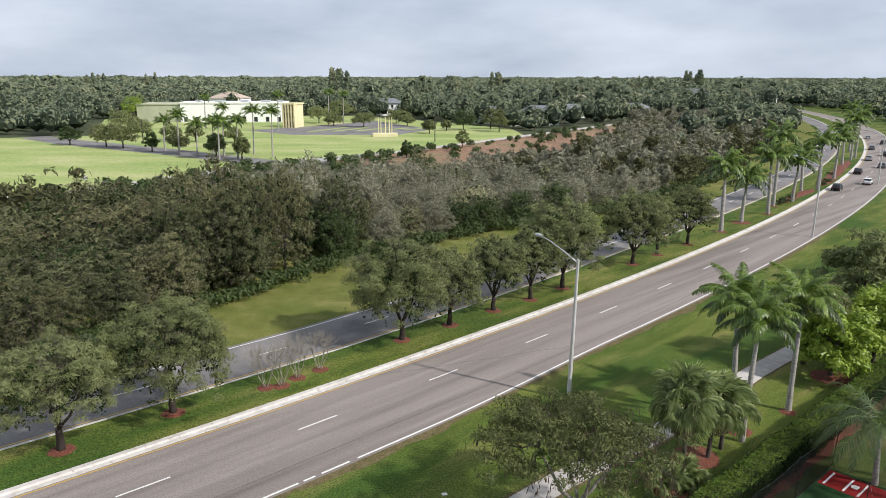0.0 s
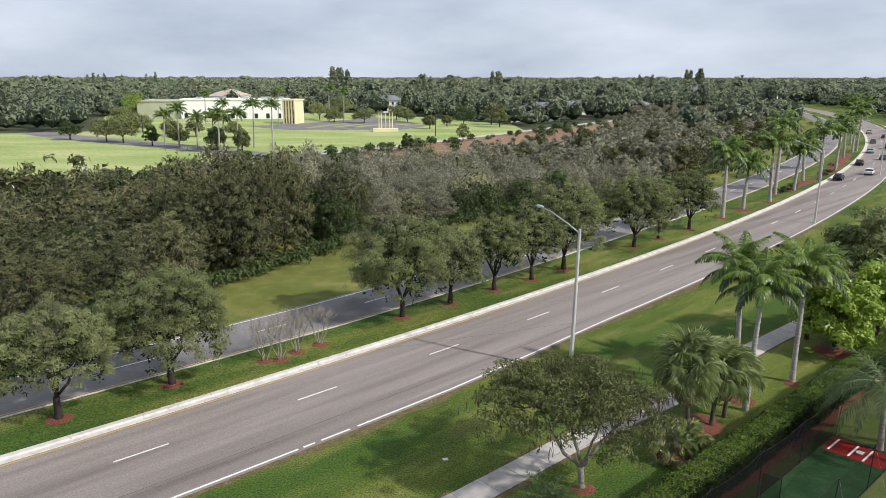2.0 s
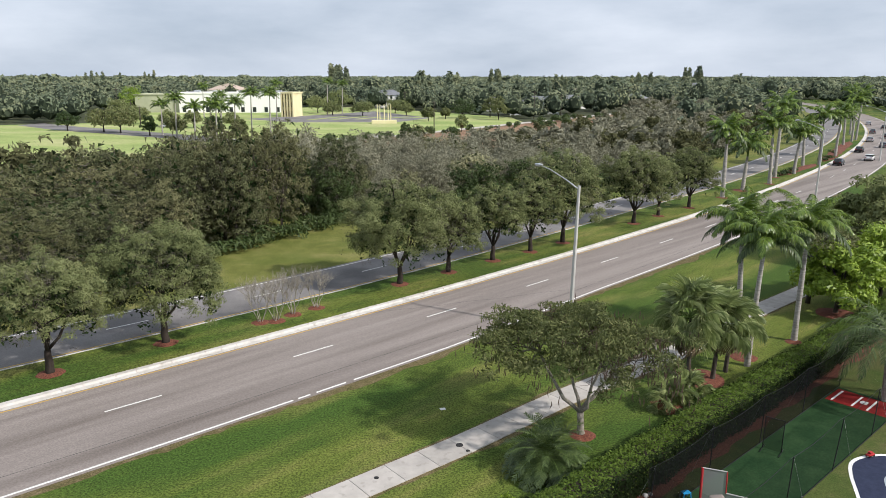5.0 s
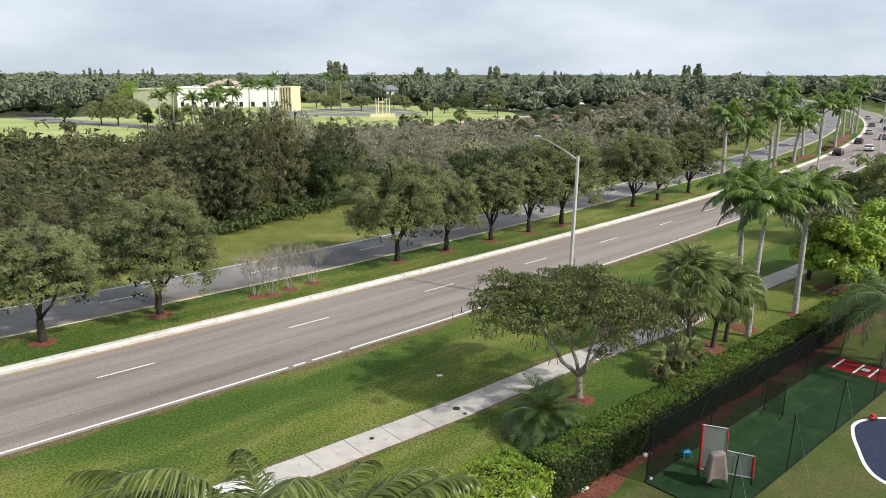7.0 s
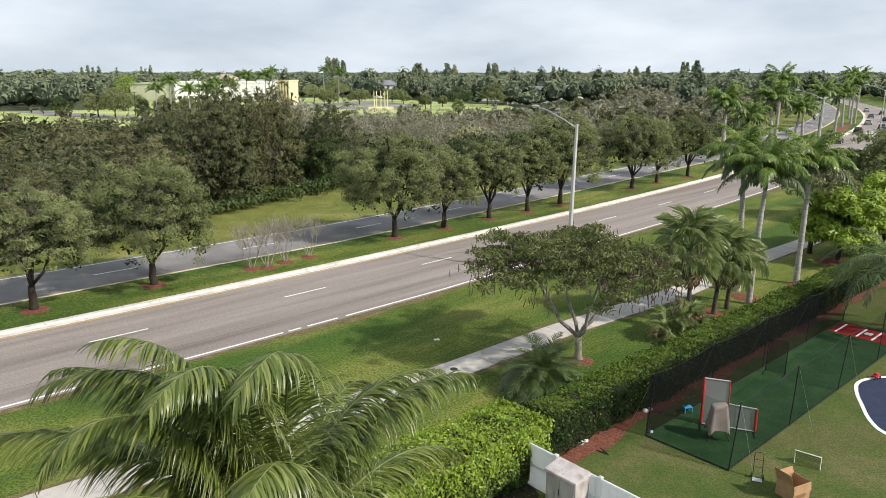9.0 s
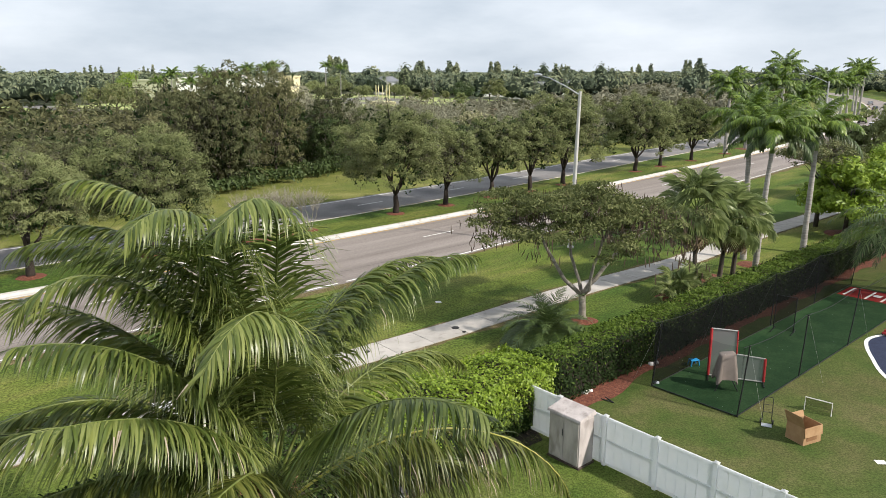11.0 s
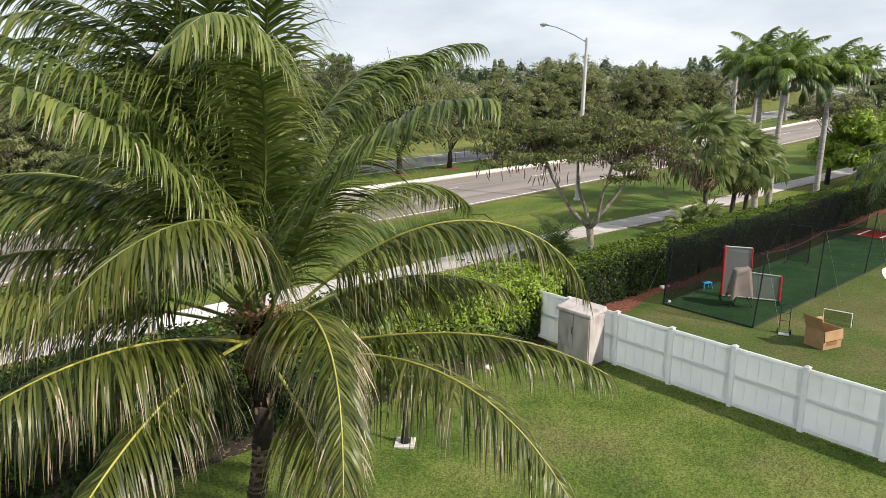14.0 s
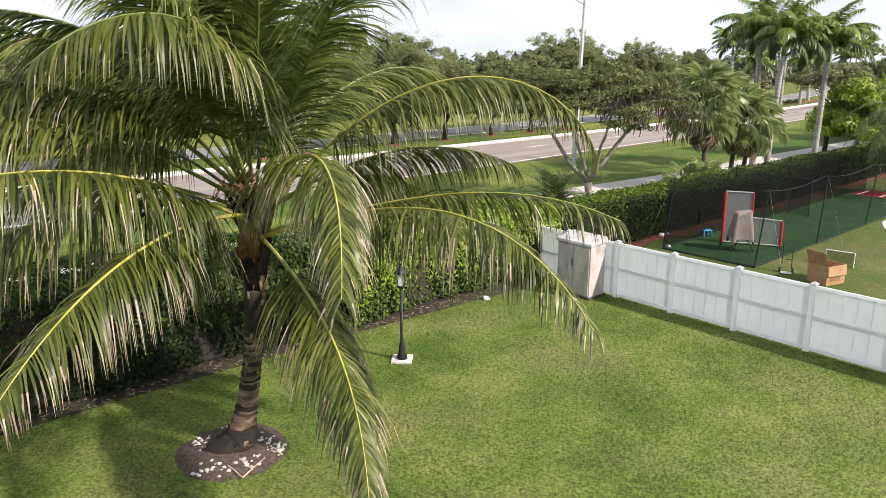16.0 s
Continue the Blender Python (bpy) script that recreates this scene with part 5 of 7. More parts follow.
sheet("car_park", [(-108, 318), (-82, 296), (-38, 300), (-26, 332), (-62, 392), (-84, 350)], 0.035, M["asphalt_far"], "grey asphalt car park by the school", "car park")
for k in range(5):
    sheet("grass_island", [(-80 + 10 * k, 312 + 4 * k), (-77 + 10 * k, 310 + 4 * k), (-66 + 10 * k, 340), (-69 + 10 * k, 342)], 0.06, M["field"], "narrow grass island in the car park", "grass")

rng = np.random.default_rng(90)
HOUSES = ((28, 420, 20, "grey_roof", 3.2), (46, 436, 18, "grey_roof", 3.5), (2, 405, 16, "grey_roof", 3), (90, 470, 20, "grey_roof", 3), (130, 640, 24, "tile_roof", 4), (190, 700, 26, "grey_roof", 4), (70, 620, 26, "tile_roof", 4), (-40, 560, 22, "grey_roof", 3), (250, 690, 22, "grey_roof", 4))


def blocked(x, y):
    if any(abs(x - h[0] * (1 - (h[1] - y) / h[1])) < 9 and -14 < y - h[1] + 22 < 34 for h in HOUSES):
        return True
    if y < 205 + 0.9 * max(0.0, x - 20) and x > -60:
        return True
    inside = False
    for poly in (FIELD, [(-205, 425), (-212, 370), (-150, 262), (-60, 200), (10, 300), (0, 345), (-55, 400), (-85, 440)], [(-48, 190), (25, 180), (140, 430), (85, 415), (10, 310), (-30, 240)]):
        j = len(poly) - 1
        hit = False
        for i in range(len(poly)):
            if (poly[i][1] > y) != (poly[j][1] > y) and x < (poly[j][0] - poly[i][0]) * (y - poly[i][1]) / (poly[j][1] - poly[i][1]) + poly[i][0]:
                hit = not hit
            j = i
        inside = inside or hit
    if inside:
        return True
    un = x * ALONG[0] + y * ALONG[1]
    if -60 < un < 640:
        cx, cy = road(un, 0)
        d = (x - cx) * -math.sin(radians(road_turn(un))) + (y - cy) * math.cos(radians(road_turn(un)))
        if -30 < d < 24:
            return True
    return False


def far_canopy(name, y0, y1, step, per, card, hmin, hmax, wide, label):
    blobs, cards, seed_rng = [], [], np.random.default_rng(int(y0))
    y = y0
    while y < y1:
        half = y * 0.78 + 60
        x = -half
        while x < half * 0.92:
            px, py = x + seed_rng.uniform(-0.45, 0.45) * step, y + seed_rng.uniform(-0.45, 0.45) * step
            if seed_rng.random() < 0.93 and not (py < 900 and blocked(px, py)):
                h = seed_rng.uniform(hmin, hmax)
                if seed_rng.random() < 0.04:
                    h *= 1.5
                blobs.append((px, py, h * 0.55, wide * seed_rng.uniform(0.7, 1.15), wide * seed_rng.uniform(0.7, 1.15), h * 0.5))
            x += step
        y += step
    q = cloud(seed_rng, blobs, per * len(blobs), card, 0.80, 0.30, 1.5, True)
    b = np.array(blobs)
    # solid dark lumps inside the crowns, standing in for shade between leaves
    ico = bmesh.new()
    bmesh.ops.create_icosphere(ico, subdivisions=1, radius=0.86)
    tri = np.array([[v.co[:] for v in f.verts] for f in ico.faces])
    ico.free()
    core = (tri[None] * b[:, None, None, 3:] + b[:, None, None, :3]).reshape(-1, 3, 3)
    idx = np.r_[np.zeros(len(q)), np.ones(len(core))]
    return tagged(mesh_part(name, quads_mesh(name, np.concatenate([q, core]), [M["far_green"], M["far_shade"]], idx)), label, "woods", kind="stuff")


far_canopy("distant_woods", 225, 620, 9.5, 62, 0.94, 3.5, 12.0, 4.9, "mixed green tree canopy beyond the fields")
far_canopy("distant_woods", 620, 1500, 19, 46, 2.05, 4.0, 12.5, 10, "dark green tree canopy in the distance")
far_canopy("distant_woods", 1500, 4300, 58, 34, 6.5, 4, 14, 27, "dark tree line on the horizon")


# tall pines that stand out on the horizon
rng = np.random.default_rng(91)
rows = []
for bearing, wide, count, dist, tall in ((-8.3, 1.2, 14, 900, 33), (4.2, 0.5, 7, 1100, 31), (-2.0, 0.9, 6, 700, 24), (0.8, 0.7, 6, 650, 23.5), (18.8, 0.7, 9, 1200, 33), (9.0, 0.6, 4, 600, 22.5), (-32.6, 0.3, 3, 700, 24), (14.5, 2.0, 5, 1000, 25), (-24, 3, 8, 1500, 29)):
    for _ in range(count):
        a, r, h = radians(bearing + rng.normal(0, wide * 0.5) - 3.65), dist * rng.uniform(0.95, 1.05), tall * rng.uniform(0.75, 1.0)
        for f, w in ((0.45, 0.16), (0.65, 0.13), (0.85, 0.08)):
            rows.append((r * math.sin(a), r * math.cos(a), h * f, h * w * 0.9, h * w * 0.9, h * 0.17))
tagged(mesh_part("distant_pines", quads_mesh("distant_pines", cloud(rng, rows, 70 * len(rows), 1.7, 0.3, 0.6, 1.8, True), [M["far_green"]])), "tall dark pines standing above the horizon", "woods", kind="stuff")


def house(name, place, size, roof, turn, wall, roof_mat, label, flat=False, rows=1, cols=6, part_label=""):
    """A building with walls, roof, and windows set into its faces."""
    w, d, h = size
    ob = thing(name, place, label, "building", turn=turn)
    bm = bmesh.new()
    box(bm, -w / 2, -d / 2, -0.2, w / 2, d / 2, h)
    part("wall", bm, M[wall], ob)
    bm = bmesh.new()
    if flat:
        box(bm, -w / 2 - 0.4, -d / 2 - 0.4, h, w / 2 + 0.4, -d / 2 + 0.5, h + roof)
        box(bm, -w / 2 - 0.4, d / 2 - 0.5, h, w / 2 + 0.4, d / 2 + 0.4, h + roof)
        box(bm, -w / 2 - 0.4, -d / 2 + 0.5, h, -w / 2 + 0.5, d / 2 - 0.5, h + roof)
        box(bm, w / 2 - 0.5, -d / 2 + 0.5, h, w / 2 + 0.4, d / 2 - 0.5, h + roof)
        box(bm, -w / 2 + 0.5, -d / 2 + 0.5, h, w / 2 - 0.5, d / 2 - 0.5, h + 0.15)
    else:
        e = 0.7
        lo = [bm.verts.new((x, y, h)) for x, y in ((-w / 2 - e, -d / 2 - e), (w / 2 + e, -d / 2 - e), (w / 2 + e, d / 2 + e), (-w / 2 - e, d / 2 + e))]
        hi = [bm.verts.new((x, 0, h + roof)) for x in (-w / 2 + d * 0.42, w / 2 - d * 0.42)]
        for f in ((lo[0], lo[1], hi[1], hi[0]), (lo[2], lo[3], hi[0], hi[1]), (lo[1], lo[2], hi[1]), (lo[3], lo[0], hi[0]), lo[::-1]):
            bm.faces.new(f)
    part("roof", bm, M[roof_mat], ob)
    for side in (-1, 1):
        for r in range(rows):
            for c in range(cols):
                x = -w / 2 + w * (c + 0.5) / cols
                z = h * (r + 0.55) / rows
                bm = bmesh.new()
                box(bm, x - w / cols * 0.16, side * d / 2 - 0.06, z - h / rows * 0.24, x + w / cols * 0.16, side * d / 2 + 0.05, z + h / rows * 0.24)
                part("window", bm, M["window"], ob)
    for side in (-1, 1):
        for r in range(rows):
            bm = bmesh.new()
            z = h * (r + 0.55) / rows
            box(bm, side * w / 2 - 0.06, -d * 0.2, z - h / rows * 0.24, side * w / 2 + 0.05, d * 0.2, z + h / rows * 0.24)
            part("window", bm, M["window"], ob)
    return ob


house("school_building", (-173.0, 384, 0), (23.5, 26, 8.8), 0.6, 6, "sage", "sage", "sage green flat-roofed wing of the school", True, 1, 0)
SCHOOL = house("school_building", (-134.5, 380.6, 0), (53, 16, 9.6), 0.7, 6, "cream", "cream", "large white flat-roofed school building with roof units", True, 1, 0)
for x, w in ((-19, 3), (-8, 5), (5, 4), (16, 5), (23.5, 3)):
    bm = bmesh.new()
    box(bm, x - w / 2, -1.5, 9.7, x + w / 2, 1.5, 11.1, 0.1)
    part("roof_unit", bm, M["galv"], SCHOOL, "grey metal roof unit")
for x in np.arange(-24, 25, 6.0):
    bm = bmesh.new()
    box(bm, x - 0.9, -8.06, 0.3, x + 0.9, -7.95, 2.8)
    part("window", bm, M["window"], SCHOOL)
ob = thing("school_entrance", (-93.6, 336.0, 0), "tall school entrance block with pale yellow fins and dark glazing", "building", turn=-11)
bm = bmesh.new()
box(bm, -2.3, 0, -0.2, 3.1, 9.0, 10.6)
part("wall", bm, M["yellow_wall"], ob)
for x in (-1.75, -0.35, 1.05, 2.45):
    for z in (0.4, 4.4, 8.0):
        bm = bmesh.new()
        box(bm, x - 0.36, -0.06, z, x + 0.36, 0.05, z + 2.3)
        part("window", bm, M["window"], ob)
bm = bmesh.new()
box(bm, -2.7, -1.2, 10.6, 3.5, 9.4, 11.3, 0.05)
part("roof", bm, M["yellow_wall"], ob)
for x in (-2.45, -1.05, 0.35, 1.75, 3.15):
    bm = bmesh.new()
    box(bm, x - 0.30, -1.2, -0.1, x + 0.30, 0.2, 10.6)
    part("fin", bm, M["yellow_wall"], ob)
for z in (3.6, 7.2):
    bm = bmesh.new()
    box(bm, -2.3, -0.5, z, 3.1, 0.1, z + 0.7)
    part("spandrel", bm, M["yellow_wall"], ob)
house("school_hall", (-162, 448, 0), (19, 18, 10.0), 4.0, -11, "cream", "tile_roof", "school hall with a pale hipped tile roof", False, 1, 3)
# columns of a monument on the grass
ob = thing("monument", (-42.0, 292.0, 0.02), "ring of slender yellow columns on a pale stone base", "monument", turn=8)
bm = bmesh.new()
box(bm, -5.0, -2.2, -0.1, 5.0, 2.2, 1.3, 0.08)
part("base", bm, M["yellow_wall"], ob)
for k in range(5):
    a = 2 * math.pi * k / 5 + 0.3
    bm = bmesh.new()
    tube(bm, [(2.8 * math.cos(a), 1.6 * math.sin(a), 1.3), (2.8 * math.cos(a), 1.6 * math.sin(a), 7.6)], [0.19, 0.16], 8)
    part("column", bm, M["yellow_wall"], ob)
# guard rail where path and drive meet
ob = thing("guard_rail", (0, 0, 0.05), "low grey guard rail on short posts beside the path", "guard rail")
for k in range(12):
    x, y = -53 + 2.1 * k, 200.5 + 1.9 * k * 1.25
    bm = bmesh.new()
    box(bm, x - 0.12, y - 0.12, -0.05, x + 0.12, y + 0.12, 0.85)
    part("post", bm, M["slab_new"], ob)
bm = bmesh.new()
tube(bm, [(-53, 200.3, 0.65), (-29.9, 226.4, 0.65)], 0.14, 6)
part("rail", bm, M["galv"], ob)
house("house", (-62, 446, 0), (16, 11, 7.5), 3.0, 8, "cream", "grey_roof", "white two-storey house with a grey roof", False, 2, 4)
for k, (x, y, w, m, r) in enumerate(HOUSES):
    house("house", (x, y, 0), (w, 11, 4.4 if k != 5 else 8.5), r, -20 + 37 * k % 60, "cream", m, "house with a pitched roof among distant trees", False, 1, 4)

# shrubs beside the path and wetland
rng = np.random.default_rng(93)
rows = []
for k in range(150):
    t = rng.uniform(0.12, 0.8)
    i = t * (len(PATHWAY) - 1)
    x, y = (np.interp(i, range(len(PATHWAY)), [p[n] for p in PATHWAY]) for n in (0, 1))
    if k % 2:
        x, y = x + rng.uniform(3, 9), y - rng.uniform(2, 6)
    else:
        x, y = x + rng.uniform(4, 40), y - rng.uniform(-10, 20)
    s = rng.uniform(0.7, 2.0)
    rows.append((x, y, s * 0.6, s, s, s * rng.uniform(0.7, 1.1)))
tagged(mesh_part("shrubs", quads_mesh("shrubs", cloud(rng, rows, 22000, 0.42, 0.4, 0.5, 1.5, True), [M["woods_green"]])), "scattered dark green shrubs beside path and wetland", "shrubs", kind="stuff")


def utility_pole(x, y, h):
    ob = thing("utility_pole", (x, y, 0), "slender weathered wooden utility pole by the fields", "pole", "utility poles")
    bm = bmesh.new()
    tube(bm, [(0, 0, -0.2), (0, 0, h)], [0.2, 0.13], 7)
    part("pole", bm, M["bark"], ob)
    bm = bmesh.new()
    box(bm, -1.1, -0.07, h - 0.7, 1.1, 0.07, h - 0.5)
    part("crossarm", bm, M["bark"], ob)


for x, y, h in ((-172, 330, 13), (-150.5, 300, 9), (-128, 262, 8), (-43.2, 374, 11), (-20.2, 270, 9.8), (20, 330, 12), (34, 352, 10), (78, 420, 11), (110, 480, 11)):
    utility_pole(x, y, h)

# white field fence and a small white box on the grass
ob = thing("field_fence", (10.0, 351.0, 0.02), "low white post-and-rail fence beside the field", "fence", turn=math.degrees(math.atan2(10.8, 23.8)))
for k in range(11):
    bm = bmesh.new()
    box(bm, 2.61 * k - 0.08, -0.08, 0, 2.61 * k + 0.08, 0.08, 1.4, 0.02)
    part("post", bm, M["vinyl"], ob)
for z in (0.55, 1.15):
    bm = bmesh.new()
    box(bm, 0.0, -0.13, z, 26.1, -0.08, z + 0.16)
    part("rail", bm, M["vinyl"], ob)
ob = thing("equipment_box", (-94.5, 164.0, 0.02), "small white equipment box on the playing field", "box", turn=20)
bm = bmesh.new()
box(bm, -0.5, -0.35, 0, 0.5, 0.35, 0.7, 0.05)
part("body", bm, M["vinyl"], ob)
bm = bmesh.new()
box(bm, -0.54, -0.39, 0.704, 0.54, 0.39, 0.80, 0.03)
part("lid", bm, M["vinyl"], ob)

# trees and palms by the school
PARK = ((-186.0, 372.0, 14.5, 7.5), (-145.9, 244.8, 6.4, 4.0), (-129.9, 239.4, 8.6, 5.4), (-121.7, 235.0, 9.0, 5.2), (-107.5, 226.0, 6.6, 2.4), (-71.4, 206.3, 7.0, 2.8), (-97.0, 222.0, 7.0, 3.4), (-82.0, 214.0, 6.5, 3.2), (-25.5, 308.0, 6.2, 3.4), (-19.3, 324.6, 5.0, 2.4), (-12.0, 331.0, 8.6, 6.2), (0.4, 338.2, 10.0, 4.4), (4.1, 321.3, 9.8, 4.6), (-24.4, 215.2, 5.0, 2.0), (-60, 345, 7, 6), (-48, 372, 7, 6), (-76, 352, 6, 5), (-81.2, 394.3, 11, 8), (-88, 372, 9, 7), (-40, 352, 6, 4), (-150, 300, 7, 5), (-138, 282, 6, 4), (-165, 318, 9, 6), (-120, 268, 6, 4), (-108, 262, 6, 3.5), (-92, 258, 5.5, 3.5))
for k, (x, y, h, r) in enumerate(PARK):
    tree(130 + k, "park_tree", (x, y, 0.02), h, r, h * 0.22, 2400, 0.36, M["bright" if k == 0 else "oak" if k > 13 else "woods_green" if k % 3 == 1 else "feather"], "round green tree standing on the playing field's edge", group="trees by the school", girth=0.2, blobs=6, low=0.05, clumps=60, clump=0.24, under=-0.7, skirt=0.9)
fan_palm(149, (-9.1, 248.1, 0.02), 3.6, 22, 1.5, "lone cabbage palm beside the footpath", 6)
for k, (x, y, h) in enumerate(((-104.5, 228.5, 9.9), (-95.4, 218.5, 12.2), (-88.1, 214.8, 9.8), (-77.9, 205.7, 11.4), (-73.4, 208.5, 11.4), (-72.5, 220.5, 13.6), (-65.1, 215.3, 13.6), (-128.0, 322.0, 14.0), (-112.0, 300.0, 11.0), (-93.5, 318.0, 15.5), (-86.0, 222.0, 10.0), (-80.5, 216.5, 9.5), (-78.0, 350.0, 16.0), (-72.0, 356.0, 15.0))):
    royal_palm(240 + k, (x, y, 0.02), h - 1.7, "royal palm by the school's drive", "palms by the school", (0.3, 0), 1.08, 1.2)


# ---- street lamps ----
def street_lamp(place, arm, label, height=11.0, lean=0.0):
    ob = thing("street_lamp", place, label, "street lamp", "street lamps")
    ob.matrix_basis = pose(*place, 0, lean, 0)
    bm = bmesh.new()
    tube(bm, [(0, 0, -0.1), (0, 0, height * 0.5), (0, 0, height)], [0.17, 0.14, 0.10], 8)
    part("pole", bm, M["pole"], ob)
    bm = bmesh.new()
    box(bm, -0.22, -0.22, -0.05, 0.22, 0.22, 0.12, 0.02)
    part("base_plate", bm, M["concrete"], ob)
    a = Vector((*arm, 0)).normalized()
    n = math.hypot(*arm)
    bm = bmesh.new()
    tube(bm, [Vector((0, 0, height - 0.25)) + a * 0.05, Vector((0, 0, height + 0.25)) + a * n * 0.3, Vector((0, 0, height + 0.8)) + a * n * 0.7, Vector((0, 0, height + 1.0)) + a * n * 0.97], [0.05, 0.045, 0.04, 0.035], 6)
    smooth(part("arm", bm, M["galv"], ob))
    bm = bmesh.new()
    m = Matrix.Translation(Vector((0, 0, height + 1.03)) + a * n) @ Matrix.Rotation(math.atan2(a.y, a.x), 4, "Z")
    bmesh.ops.create_uvsphere(bm, u_segments=12, v_segments=8, radius=1)
    bmesh.ops.scale(bm, vec=(0.42, 0.17, 0.11), verts=bm.verts)
    bmesh.ops.transform(bm, matrix=m, verts=bm.verts)
    head = smooth(part("lamp_head", bm, M["galv"], ob))
    bm = bmesh.new()
    bmesh.ops.create_uvsphere(bm, u_segments=12, v_segments=8, radius=1)
    bmesh.ops.scale(bm, vec=(0.26, 0.14, 0.10), verts=bm.verts)
    bmesh.ops.translate(bm, vec=(0.08, 0, -0.06), verts=bm.verts)
    bmesh.ops.transform(bm, matrix=m, verts=bm.verts)
    smooth(part("lens", bm, M["lens"], head, "clouded glass lens"))
    return ob


for x, y, lean in ((6.65, 53.3, 1.2), (49.8, 113.0, 0.6), (88.5, 170.5, 0.0), (124, 237, 0.0)):
    street_lamp((x, y, 0.012), (-2.7, 3.3), "tall grey street lamp with a curved arm over the road", lean=lean)

# ---- worn edges of the grass ----
rng = np.random.default_rng(97)
ss = np.arange(8, seg[-1] - 4, 0.5)
for side in (-1, 1):
    wide = 0.10 + 0.16 * np.abs(np.convolve(rng.normal(0, 1, len(ss) + 8), np.ones(9) / 3, "valid"))
    strip("worn_edge", [tuple(walkway(v, side * 0.86)) for v in ss], [tuple(walkway(v, side * (0.9 + w))) for v, w in zip(ss, wide)], 0.0145, M["worn_edge"], "thin worn brown edge of grass beside the pavement", "grass edge")
uu = np.arange(-50, 130, 0.7)
wide = 0.25 + 0.35 * np.abs(np.convolve(rng.normal(0, 1, len(uu) + 8), np.ones(9) / 3, "valid"))
strip("worn_edge", [road(v, edge(v) - 0.28) for v in uu], [road(v, edge(v) - 0.28 - w) for v, w in zip(uu, wide)], 0.0165, M["worn_edge"], "worn brownish grass edge beside the asphalt", "grass edge")

# ---- pavement slabs ----
pave = tagged(strip("pavement", [tuple(walkway(s, 0.87)) for s in np.arange(0, seg[-1], 2)], [tuple(walkway(s, -0.87)) for s in np.arange(0, seg[-1], 2)], 0.018, M["tar"]), "concrete pavement of square slabs along the verge", "pavement", kind="structure")
s = 8.0
k = 0
joint = 0.015
while s < seg[-1] - 4:
    ln = 2.05
    p0, p1 = walkway(s + joint, 0.9), walkway(s + ln - joint, 0.9)
    p3, p2 = walkway(s + joint, -0.9), walkway(s + ln - joint, -0.9)
    newer = 66.0 < s < 71.5
    bm = bmesh.new()
    top = [bm.verts.new((*p, 0.055)) for p in (p0, p3, p2, p1)]
    low = [bm.verts.new((*p, 0.012)) for p in (p0, p3, p2, p1)]
    bm.faces.new(top)
    for i in range(4):
        bm.faces.new((top[i], low[i], low[(i + 1) % 4], top[(i + 1) % 4]))
    part("paving_slab", bm, M["slab_new" if newer else "slab"], pave, "newer, whiter concrete slab" if newer else "")
    s += ln
    k += 1
for x, y, r in ((-0.8, 35.95, 0.2), (-0.35, 35.4, 0.11), (-4.6, 32.6, 0.12)):
    bm = bmesh.new()
    bmesh.ops.create_cone(bm, segments=16, radius1=r, radius2=r * 0.96, depth=0.02, cap_ends=True)
    c = part("access_cover", bm, M["rubber"])
    c.matrix_basis = pose(x, y, 0.062)
    tagged(c, "round dark iron access cover in the pavement", "cover")

# ---- fence ----
fence = thing("fence", (0, 0, 0.016), "white vinyl privacy fence between two lawns", "fence")
turn = math.degrees(math.atan2(FENCE_D[1], FENCE_D[0]))
BAY = 1.86
post_bm = bmesh.new()
box(post_bm, -0.065, -0.065, -0.05, 0.065, 0.065, 1.70, 0.006)
post_me = bpy.data.meshes.new("post")
post_bm.to_mesh(post_me)
post_me.materials.append(M["vinyl"])
cap_bm = bmesh.new()
box(cap_bm, -0.08, -0.08, 1.70, 0.08, 0.08, 1.725, 0.004)
bmesh.ops.create_cone(cap_bm, segments=4, radius1=0.10, radius2=0.0, depth=0.05, cap_ends=True, matrix=Matrix.Translation((0, 0, 1.75)) @ Matrix.Rotation(radians(45), 4, "Z"))
cap_me = bpy.data.meshes.new("post_cap")
cap_bm.to_mesh(cap_me)
cap_me.materials.append(M["vinyl"])
picket_bm = bmesh.new()
box(picket_bm, -0.0798, -0.011, 0.10, 0.0798, 0.011, 1.60, 0.003)
picket_me = bpy.data.meshes.new("picket")
picket_bm.to_mesh(picket_me)
picket_me.materials.append(M["vinyl"])
rail_bm = bmesh.new()
box(rail_bm, 0.06, -0.03, 0, BAY - 0.06, 0.03, 0.09, 0.006)
rail_me = bpy.data.meshes.new("rail")
rail_bm.to_mesh(rail_me)
rail_me.materials.append(M["vinyl"])
for k in range(-1, 17):
    d = 0.96 + BAY * k
    at = FENCE_A + FENCE_D * d
    if k >= 0:
        p = mesh_part("post", post_me, fence)
        p.matrix_basis = pose(*at, 0, 0, 0, turn)
        mesh_part("post_cap", cap_me, p)
    if k == 16:
        break
    for z in (0.04, 0.84, 1.59):
        r = mesh_part("rail", rail_me, fence)
        r.matrix_basis = pose(*at, z, 0, 0, turn) if k >= 0 else pose(*(at + FENCE_D * 0.56), z, 0, 0, turn) @ Matrix.Diagonal((0.68, 1, 1, 1))
    for j in range(0 if k >= 0 else 4, 11):
        at2 = at + FENCE_D * (0.13 + 0.16 * j)
        off = FENCE_D[[1, 0]] * (1, -1) * (0.003 if j % 2 else -0.003)
        pk = mesh_part("picket", picket_me, fence)
        pk.matrix_basis = pose(*(at2 + off), 0, 0, 0, turn)

